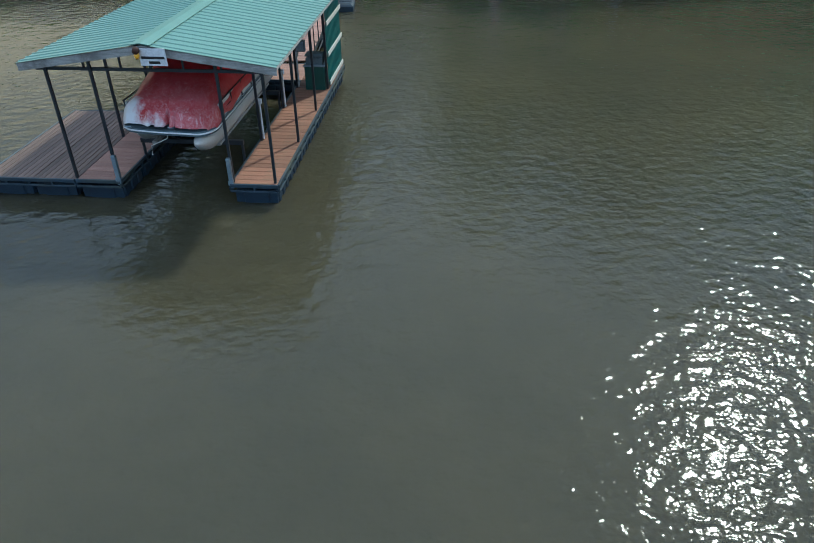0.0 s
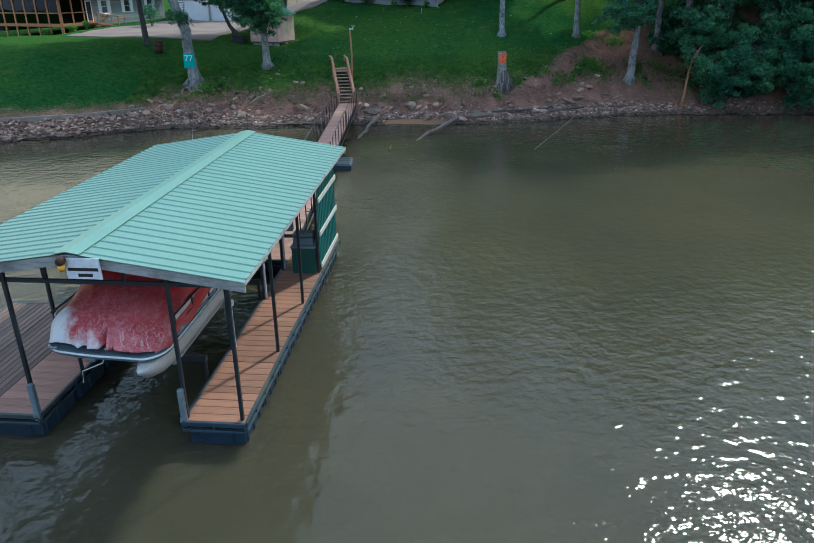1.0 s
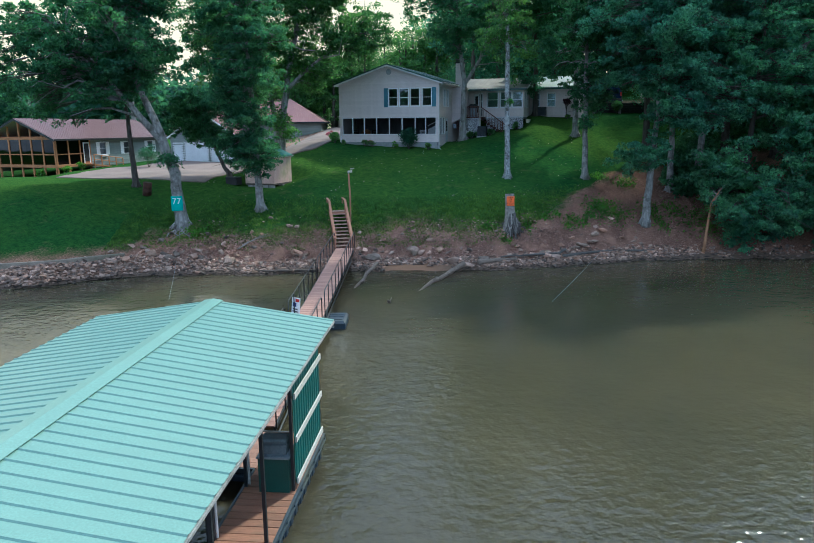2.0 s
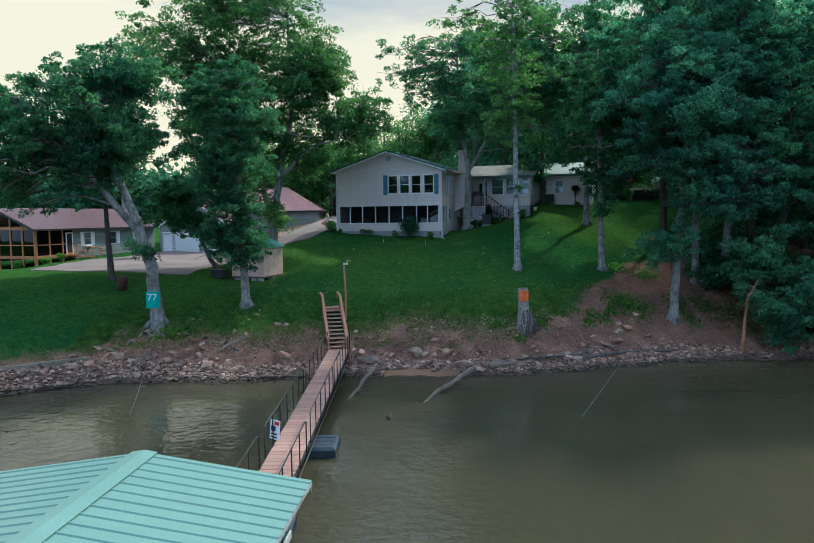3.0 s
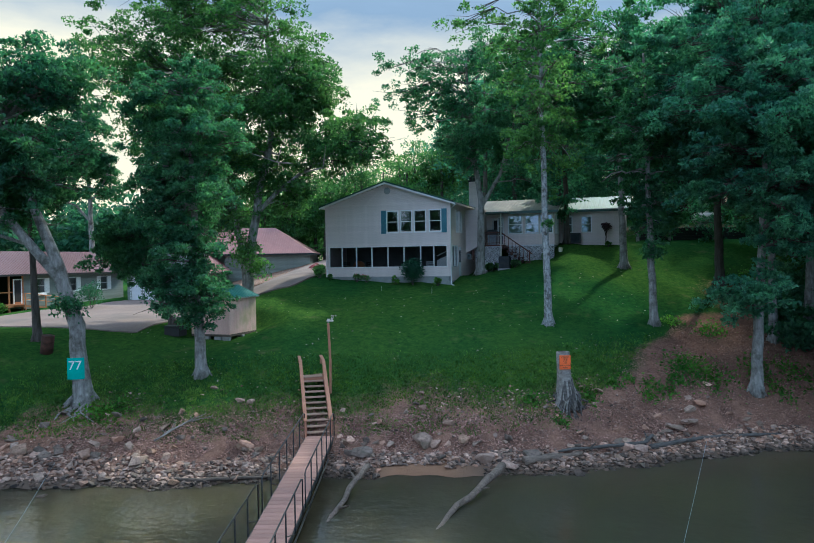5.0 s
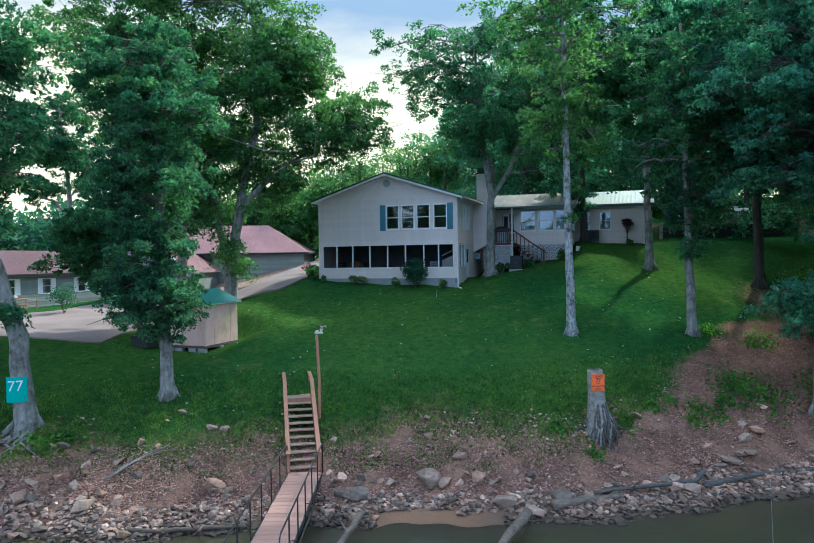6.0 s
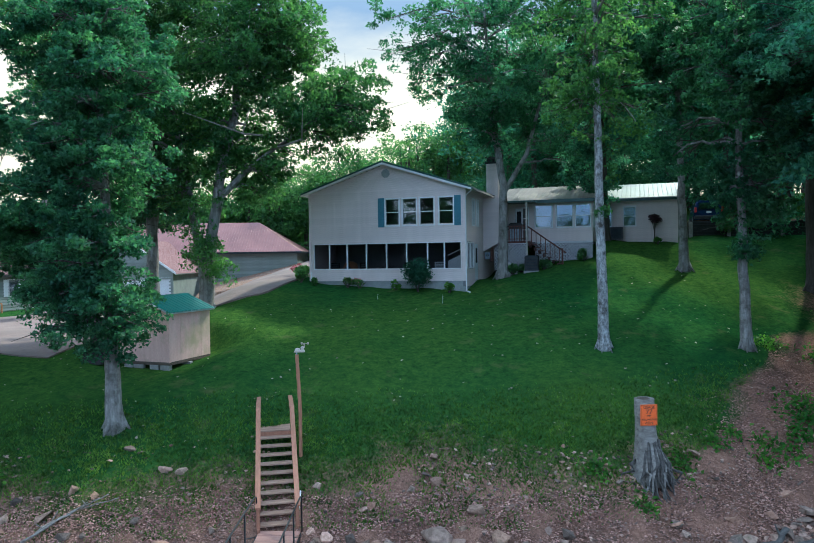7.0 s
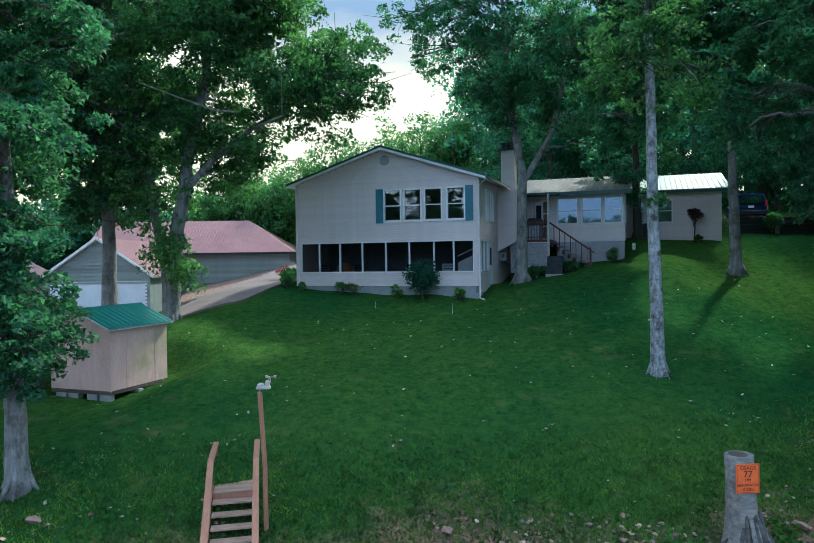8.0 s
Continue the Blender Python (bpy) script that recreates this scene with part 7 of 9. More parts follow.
    part("porch_ceiling", Mesh().box(0.1, P, 0.14, D - 0.14, ZE + 0.1, ZE + 0.16), M["porch_wood"], h)
    dr = part("porch_door", Mesh().box(P - 1.0, P - 0.12, -0.05, -0.01, ZF, ZF + 2.05), M["porch_wood"], h, "glazed porch door in a light frame")
    part("door_frame", Mesh().box(P - 0.98, P - 0.88, -0.07, -0.05, ZF, ZF + 2.05).box(P - 0.24, P - 0.14, -0.07, -0.05, ZF, ZF + 2.05).box(P - 0.88, P - 0.24, -0.07, -0.05, ZF + 1.95, ZF + 2.05), M["trim_white"], dr)
    part("door_pane", Mesh().box(P - 0.88, P - 0.24, -0.06, -0.055, ZF + 0.15, ZF + 1.95), M["screen_dark"], dr)
    rp = part("ramp", Mesh().add([(P - 1.0, -1.3, ZF - 0.06), (P - 1.0, -0.1, ZF - 0.06), (P + 3.2, -1.3, ZF - 0.62), (P + 3.2, -0.1, ZF - 0.62), (P - 1.0, -1.3, ZF - 0.2), (P - 1.0, -0.1, ZF - 0.2), (P + 3.2, -1.3, ZF - 0.7), (P + 3.2, -0.1, ZF - 0.7)],
                              [(0, 2, 3, 1), (4, 5, 7, 6), (0, 4, 6, 2), (1, 3, 7, 5), (0, 1, 5, 4), (2, 6, 7, 3)]), M["porch_wood"], h, "timber entrance ramp")
    for k in range(5):
        x = P - 0.9 + k * 1.0
        z = ZF - 0.06 - 0.133 * (k + 0.1)
        part("ramp_post", Mesh().box(x - 0.04, x + 0.04, -1.3, -1.22, z - 0.5, z + 0.95), M["porch_wood"], rp)
    part("ramp_rail", Mesh().tube([(P - 0.9, -1.26, ZF + 0.88), (P + 3.1, -1.26, ZF + 0.34)], 0.045, 6).tube([(P - 0.9, -1.26, ZF + 0.4), (P + 3.1, -1.26, ZF - 0.14)], 0.035, 6), M["porch_wood"], rp)
    roof_plane(h, "roof", (-0.5, -0.45, ZE - 0.1), (-0.5, D / 2, ZR), (L + 0.9, 0, 0), "roof_brown", 60, 0.1, 10)
    roof_plane(h, "roof", (L + 0.4, D + 0.45, ZE - 0.1), (L + 0.4, D / 2, ZR), (-L - 0.9, 0, 0), "roof_brown", 60, 0.1, 10)
    part("fascia", Mesh().box(-0.5, L + 0.4, -0.48, -0.45, ZE - 0.22, ZE - 0.06), M["metal_dark"], h)
    for y0, y1 in ((-0.45, D / 2), (D + 0.45, D / 2)):
        part("rake_trim", Mesh().add([(-0.53, y0, ZE - 0.1), (-0.53, y1, ZR), (-0.53, y1, ZR - 0.2), (-0.53, y0, ZE - 0.3), (-0.49, y0, ZE - 0.1), (-0.49, y1, ZR), (-0.49, y1, ZR - 0.2), (-0.49, y0, ZE - 0.3)],
                                     [(0, 1, 2, 3), (7, 6, 5, 4), (0, 4, 5, 1), (3, 2, 6, 7)]), M["metal_dark"], h)


make_neighbour()


def make_garage():
    g = thing("garage", pose(0, 0, 0), "grey-green shake garage with red-brown hip roof and white doors", "garage")
    Y, YB, X0, X1, ZE, ZR = 97.5, 106.5, -25.5, -7.9, 9.1, 12.0
    clad_wall("wall_front", g, pose(0, Y, 0), -17.0, X1, 4.6, ZE, [], board=SHAKE, mesh_name="shake_course", course=0.26, mat="shingle_wall")
    part("wall_side", Mesh().box(X1 - 0.14, X1, Y + 0.14, YB, 5.5, ZE), M["shingle_wall"], g)
    part("wall_rear", Mesh().box(X0, X1, YB - 0.14, YB, 4.5, ZE), M["shingle_wall"], g)
    ym = (Y + YB) / 2
    ov = 0.45
    # hip roof as sheets
    hip = Mesh().add([(X0, Y - ov, ZE - 0.1), (X1 + ov, Y - ov, ZE - 0.1), (X1 - 4.3, ym, ZR), (X0, ym, ZR), (X1 + ov, YB + ov, ZE - 0.1), (X0, YB + ov, ZE - 0.1)],
                     [(0, 1, 2, 3), (1, 4, 2), (4, 5, 3, 2)])
    part("roof", hip, M["roof_red"], g)
    n = 70
    for k in range(n):
        x = X0 + (X1 + ov - X0) * (k + 0.5) / n
        t = 1.0 if x < X1 - 4.3 else max(0.02, (X1 + ov - x) / (4.3 + ov))
        part("roof_rib", Mesh().tube([(x, Y - ov, ZE - 0.09), (x, Y - ov + (ym - Y + ov) * t, ZE - 0.09 + (ZR - ZE + 0.1) * t)], 0.016, 4, False), M["roof_red"], g)
    part("fascia", Mesh().box(X0, X1 + ov, Y - ov - 0.03, Y - ov, ZE - 0.26, ZE - 0.09).box(X1 + ov, X1 + ov + 0.03, Y - ov, YB + ov, ZE - 0.26, ZE - 0.09), M["ac_grey"], g)
    part("soffit", Mesh().box(X0, X1 + ov, Y - ov, Y, ZE - 0.16, ZE - 0.11), M["trim_white"], g)
    # gabled door bay towards the apron
    bx0, bx1, by = -23.9, -16.6, 88.0
    z0, ze, za = 4.2, 7.4, 9.95
    doors = [(-22.35, -19.85, 4.55, 6.8), (-19.45, -16.95, 4.55, 6.8), (-23.55, -22.65, 4.55, 6.65)]
    clad_wall("bay_wall", g, pose(0, by, 0), bx0, bx1, z0, ze, doors, top=[(bx0, ze), (bx1, ze), ((bx0 + bx1) / 2, za)], board=SHAKE, mesh_name="shake_course", course=0.26, mat="shingle_wall")
    for i, (a, b, c, d) in enumerate(doors):
        dd = part("garage_door" if i < 2 else "side_door", Mesh().box(a, b, by + 0.03, by + 0.08, c, d), M["door_white"], g, "white panelled garage door" if i < 2 else "white door")
        rows = 4 if i < 2 else 2
        cols = 4 if i < 2 else 1
        for r in range(rows):
            for k in range(cols):
                w, hh = (b - a) / cols, (d - c) / rows
                part("door_panel", Mesh().box(a + w * k + 0.06, a + w * (k + 1) - 0.06, by + 0.012, by + 0.03, c + hh * r + 0.06, c + hh * (r + 1) - 0.06), M["door_white"], dd)
        part("door_trim", Mesh().box(a - 0.12, a, by - 0.03, by + 0.05, c, d + 0.12).box(b, b + 0.12, by - 0.03, by + 0.05, c, d + 0.12).box(a, b, by - 0.03, by + 0.05, d, d + 0.12), M["trim_white"], dd)
    part("bay_side", Mesh().box(bx1 - 0.14, bx1, by + 0.14, Y, z0, ze), M["shingle_wall"], g)
    part("bay_side", Mesh().box(bx0, bx0 + 0.14, by + 0.14, Y, z0, ze), M["shingle_wall"], g)
    part("bay_gable_trim", Mesh().prism([(bx0 - 0.3, ze - 0.25), ((bx0 + bx1) / 2, za), (bx1 + 0.3, ze - 0.25), (bx1 + 0.3, ze - 0.05), ((bx0 + bx1) / 2, za + 0.2), (bx0 - 0.3, ze - 0.05)], by - 0.34, by - 0.3), M["trim_white"], g)
    xm = (bx0 + bx1) / 2
    roof_plane(g, "roof", (bx1 + 0.35, 98.5, ze - 0.2), (xm, 98.5, za + 0.1), (0, -10.8, 0), "roof_red", 40, 0.08, 8)
    roof_plane(g, "roof", (bx0 - 0.35, by - 0.3, ze - 0.2), (xm, by - 0.3, za + 0.1), (0, 10.8, 0), "roof_red", 40, 0.08, 8)
    tiny = thing("outbuilding", pose(-7.0, 118, gz(-7.0, 118)), "small far outbuilding with a red-brown roof", "shed")
    part("wall", Mesh().box(0, 4.5, 0, 4, -0.5, 1.9), M["siding"], tiny)
    part("roof", Mesh().prism([(-0.4, 1.8), (4.9, 1.8), (2.25, 3.0)], -0.4, 4.4), M["roof_red"], tiny)


make_garage()


def make_shed():
    s = thing("garden_shed", pose(-8.22, 59.7, 4.30, 0, 0, -22), "pinkish beige garden shed with teal metal roof on blocks", "shed")
    W, L, H, R = 2.4, 2.58, 1.97, 2.47
    part("front_panel", Mesh().prism([(-W, 0), (0, 0), (0, H), (-W / 2, R), (-W, H)], 0, 0.05), M["shed_wall"], s)
    part("back_panel", Mesh().prism([(-W, 0), (0, 0), (0, H), (-W / 2, R), (-W, H)], L - 0.05, L), M["shed_wall"], s)
    part("side_panel", Mesh().box(-0.05, 0, 0.05, L - 0.05, 0, H), M["shed_wall"], s)
    part("side_panel", Mesh().box(-W, -W + 0.05, 0.05, L - 0.05, 0, H), M["shed_wall"], s)
    for k in (1, 4):
        part("batten", Mesh().box(0.0, 0.008, 0.25 + 0.43 * k, 0.265 + 0.43 * k, 0, H), M["shed_wall"], s)
    part("corner_strip", Mesh().box(-0.04, 0.012, -0.012, 0.05, -0.02, H), M["shed_wall"], s)
    part("skid", Mesh().box(-W, 0, 0.0, 0.08, -0.12, 0).box(-W, 0, L - 0.08, L, -0.12, 0).box(-0.08, 0, 0.08, L - 0.08, -0.12, 0), M["wood_wet"], s)
    roof_plane(s, "roof", (0.16, L + 0.15, H - 0.06), (-W / 2, L + 0.15, R + 0.03), (0, -L - 0.3, 0), "roof_teal", 12, 0.04, 3)
    roof_plane(s, "roof", (-W - 0.16, -0.15, H - 0.06), (-W / 2, -0.15, R + 0.03), (0, L + 0.3, 0), "roof_teal", 12, 0.04, 3)
    part("ridge_cap", Mesh().prism([(-W / 2 - 0.14, R), (-W / 2, R + 0.09), (-W / 2 + 0.14, R), (-W / 2, R + 0.07)], -0.17, L + 0.17), M["roof_teal"], s)
    for x, y in ((-0.25, 0.1), (-0.75, 0.1), (-1.5, 0.1), (-2.0, 0.1), (-0.1, 1.2), (-0.1, 2.5), (-2.2, 2.4)):
        for k in range(2):
            cb = Mesh().box(x - 0.2, x + 0.2, y - 0.1, y + 0.1, -0.32 - 0.2 * k, -0.125 - 0.2 * k, 0.008)
            cb.box(x - 0.15, x - 0.02, y - 0.106, y - 0.1, -0.29 - 0.2 * k, -0.15 - 0.2 * k).box(x + 0.02, x + 0.15, y - 0.106, y - 0.1, -0.29 - 0.2 * k, -0.15 - 0.2 * k)
            part("block", cb, M["block"], s)
    c = thing("black_crate", pose(-11.3, 60.6, gz(-11.3, 60.6), 0, 0, -20), "low black plastic crate beside the shed", "crate")
    part("body", Mesh().box(-0.45, 0.45, -0.35, 0.35, 0, 0.5, 0.03), M["black_plastic"], c)
    part("lid", Mesh().box(-0.48, 0.48, -0.38, 0.38, 0.5, 0.56, 0.02), M["black_plastic"], c)
    b = thing("rusty_barrel", pose(-16.6, 57.4, gz(-16.6, 57.4), 6, 10, 0), "rusty steel burn barrel on the lawn", "barrel")
    part("body", Mesh().tube([(0, 0, 0), (0, 0, 0.28), (0, 0, 0.30), (0, 0, 0.32), (0, 0, 0.58), (0, 0, 0.60), (0, 0, 0.62), (0, 0, 0.88)], [0.29, 0.29, 0.305, 0.29, 0.29, 0.305, 0.29, 0.29], 24, True), M["rust"], b, smooth=True)
    part("rim", Mesh().tube([(0.29 * math.cos(a * math.pi / 12), 0.29 * math.sin(a * math.pi / 12), 0.88) for a in range(25)], 0.016, 6), M["rust"], b)


make_shed()


def drape(name, label, left, right, mat, lift=0.05, cols=14, rows=60, category="road"):
    """A slab laid over the ground between two edges."""
    def along(line, t):
        seg = [math.dist(line[i], line[i + 1]) for i in range(len(line) - 1)]
        s = t * sum(seg)
        for i, l in enumerate(seg):
            if s <= l or i == len(seg) - 1:
                k = min(1, s / l)
                return line[i][0] + (line[i + 1][0] - line[i][0]) * k, line[i][1] + (line[i + 1][1] - line[i][1]) * k
            s -= l
    top, f = [], []
    for j in range(rows + 1):
        a, b = along(left, j / rows), along(right, j / rows)
        for i in range(cols + 1):
            x, y = a[0] + (b[0] - a[0]) * i / cols, a[1] + (b[1] - a[1]) * i / cols
            top.append((x, y, gz(x, y) + lift))
    n = cols + 1
    for j in range(rows):
        for i in range(cols):
            f.append((j * n + i, j * n + i + 1, (j + 1) * n + i + 1, (j + 1) * n + i))
    k = len(top)
    low = [(x, y, z - 0.35) for x, y, z in top]
    ring = [i for i in range(n)] + [j * n + cols for j in range(1, rows + 1)] + [rows * n + i for i in range(cols - 1, -1, -1)] + [j * n for j in range(rows - 1, 0, -1)]
    for a, b in zip(ring, ring[1:] + ring[:1]):
        f.append((a, a + k, b + k, b))
    m = Mesh().add(top + low, f)
    return solid(name, m, M[mat], pose(0, 0, 0), label, category, kind="structure")


drape("driveway", "pale concrete driveway apron before the garage", [(-27.0, 66.9), (-27.4, 75.5), (-24.2, 87.9)], [(-13.6, 61.3), (-11.9, 68.5), (-11.0, 80.0), (-16.4, 87.9)], "drive", 0.06)
drape("road", "pale concrete drive climbing past the house", [(-12.2, 66.0), (-11.6, 80.0), (-9.6, 84.0), (-8.6, 92.0), (-7.2, 112.0)], [(-12.0, 63.8), (-8.8, 66.9), (-6.3, 69.2), (-4.9, 73.5), (-4.0, 82.0), (-2.6, 112.0)], "drive", 0.09)



def make_gravel_bank():
    """A sloping bed of gravel between the drive and the garage wall."""
    top = [(-16.6, 97.36, 5.95), (-13.3, 97.36, 6.62), (-7.75, 97.36, 7.86)]
    foot = [(-15.6, 90.0, 5.08), (-11.5, 91.8, 6.10), (-7.4, 95.2, 7.52)]
    n, k = 40, 8
    v, f = [], []
    for i in range(n + 1):
        t = i / n * 2
        a = min(int(t), 1)
        hi, lo = (Vector(line[a]).lerp(Vector(line[a + 1]), t - a) for line in (top, foot))
        for j in range(k + 1):
            p = lo.lerp(hi, j / k)
            p.z += 0.05 * noise.noise(p * 1.7) + 0.03 * noise.noise(p * 5.0)
            v.append(tuple(p))
    m = k + 1
    f = [(i * m + j, (i + 1) * m + j, (i + 1) * m + j + 1, i * m + j + 1) for i in range(n) for j in range(k)]
    ring = [i * m for i in range(n + 1)] + [n * m + j for j in range(1, m)] + [i * m + k for i in range(n - 1, -1, -1)] + [j for j in range(k - 1, 0, -1)]
    o = len(v)
    v += [(x, y, z - 0.9) for x, y, z in v]
    f += [(a, a + o, b + o, b) for a, b in zip(ring, ring[1:] + ring[:1])]
    solid("gravel_bed", Mesh().add(v, f), M["gravel_bed"], pose(0, 0, 0), "rust-brown gravel bed along the garage wall", "gravel", kind="structure", smooth=True)


make_gravel_bank()


# ---- car, tank and dark edging above the lawn ----
def make_car():
    c = thing("parked_car", pose(23.0, 80.0, gz(23.0, 80.8) + 0.02, 0, 0, -20), "dark blue sport utility car parked with its rear to the lawn", "car")
    out = [(-0.95, 0.35), (-0.97, 0.95), (-0.80, 1.55), (-0.62, 1.72), (0.62, 1.72), (0.80, 1.55), (0.97, 0.95), (0.95, 0.35)]
    b = Mesh()
    ys = [(0.0, 0.93, -0.03), (0.12, 1.0, 0), (2.6, 1.0, 0), (3.2, 0.99, -0.03)]
    k = len(out)
    v = []
    for y, s, dz in ys:
        v += [(x * s, y + (0.28 * max(0, z - 0.95) if y < 1 else 0), z + dz) for x, z in out]
    v += [(-0.95, 3.3, 0.35), (-0.95, 3.3, 1.02), (0.95, 3.3, 1.02), (0.95, 3.3, 0.35), (-0.88, 4.6, 0.38), (-0.88, 4.6, 0.9), (0.88, 4.6, 0.9), (0.88, 4.6, 0.38)]
    f = [tuple(range(k))]
    for j in range(3):
        f += [(j * k + i, (j + 1) * k + i, (j + 1) * k + (i + 1) % k, j * k + (i + 1) % k) for i in range(k)]
    f.append(tuple(reversed(range(3 * k, 4 * k))))
    o = 4 * k
    f += [(o, o + 1, o + 2, o + 3), (o + 7, o + 6, o + 5, o + 4), (o, o + 4, o + 5, o + 1), (o + 1, o + 5, o + 6, o + 2), (o + 2, o + 6, o + 7, o + 3)]
    b.add(v, f)
    part("body", b, M["car_blue"], c)
    part("rear_window", Mesh().add([(-0.70, 0.03, 1.05), (0.70, 0.03, 1.05), (0.60, 0.16, 1.52), (-0.60, 0.16, 1.52)], [(0, 1, 2, 3)]), M["glass"], c)
    for s in (-1, 1):
        part("tail_light", Mesh().box(s * 0.86 - 0.07, s * 0.86 + 0.07, -0.02, 0.1, 0.85, 1.2, 0.01), M["ink_red"], c)
        for y in (0.75, 3.6):
            w = part("wheel", Mesh().tube([(s * 0.80, y, 0.34), (s * 0.98, y, 0.34)], 0.34, 20), M["tyre"], c, smooth=False)
            part("rim", Mesh().tube([(s * 0.98, y, 0.34), (s * 0.99, y, 0.34)], 0.2, 16), M["galv"], w)
    part("bumper", Mesh().box(-0.93, 0.93, -0.1, 0.08, 0.38, 0.62, 0.03), M["metal_dark"], c)
    part("number_plate", Mesh().box(-0.16, 0.16, -0.035, -0.01, 0.78, 0.92), M["sign_white"], c)
    part("roof_rack", Mesh().tube([(-0.55, 0.5, 1.78), (-0.55, 2.4, 1.78)], 0.02, 6).tube([(0.55, 0.5, 1.78), (0.55, 2.4, 1.78)], 0.02, 6), M["metal_dark"], c)
    t = thing("gas_tank", pose(26.4, 78.0, gz(26.4, 78.0) - 0.15, 0, 0, 6), "cream horizontal gas tank on blocks", "gas tank")
    part("tank", Mesh().tube([(-1.25, 0, 0.95), (-1.15, 0, 0.95), (-0.95, 0, 0.95), (0.95, 0, 0.95), (1.15, 0, 0.95), (1.25, 0, 0.95)], [0.1, 0.34, 0.47, 0.47, 0.34, 0.1], 20), M["tank"], t, smooth=True)
    part("dome", Mesh().tube([(0, 0, 1.40), (0, 0, 1.55)], [0.16, 0.13], 12), M["tank"], t)
    for x in (-0.7, 0.7):
        part("saddle", Mesh().box(x - 0.12, x + 0.12, -0.4, 0.4, -0.2, 0.62, 0.01), M["block"], t)


make_car()


def make_edging():
    e = thing("black_edging_wall", pose(20.2, 76.9, 0), "low black timber retaining wall below the car terrace", "retaining wall")
    for k in range(8):
        z = 10.40 + 0.02 * math.sin(k * 2.3)
        for j in range(7):
            part("timber", Mesh().box(1.2 * k, 1.2 * k + 1.19, 0.012 * j, 0.30, z - 0.22 * (j + 1), z - 0.22 * j - 0.012, 0.012), M["black_plastic"], e)
    for x in (0.05, 2.6, 6.2):
        part("post", Mesh().box(x - 0.12, x + 0.12, -0.06, 0.0, 8.8, 10.36, 0.01), M["wood_grey"], e, "grey weathered post")
    tr = thing("climbing_plant", pose(22.4, 76.6, gz(22.4, 76.6)), "pale-flowered climbing plant against the black wall", "climber")
    part("stem", Mesh().tube([(0, 0.1, -0.05), (0.05, 0.12, 0.6), (-0.02, 0.15, 1.0)], 0.03, 6), M["bark_dark"], tr)
    rng = np.random.default_rng(5)
    tagged(part("climber", leaf_mesh("climber", clump_points(np.array((0.0, -0.02, 0.7)), 0.5, 900, rng, 1.0), np.full(900, 0.13), M["leaf_light"], rng), None, tr), kind="stuff")


make_edging()

# ---- stump, signs, shore ----
def lettering(text, size, mat, parent, m, depth=0.002):
    """Writing in the built-in font, as a mesh."""
    cu = bpy.data.curves.new("lettering", "FONT")
    cu.body, cu.size, cu.align_x, cu.extrude = text, size, "CENTER", depth
    tmp = bpy.data.objects.new("lettering", cu)
    scene.collection.objects.link(tmp)
    me = bpy.data.meshes.new_from_object(tmp.evaluated_get(bpy.context.evaluated_depsgraph_get()))
    bpy.data.objects.remove(tmp)
    me.materials.clear()
    me.materials.append(M[mat])
    return part("lettering", me, None, parent, m=m @ pose(0, 0, 0, 90, 0, 0))


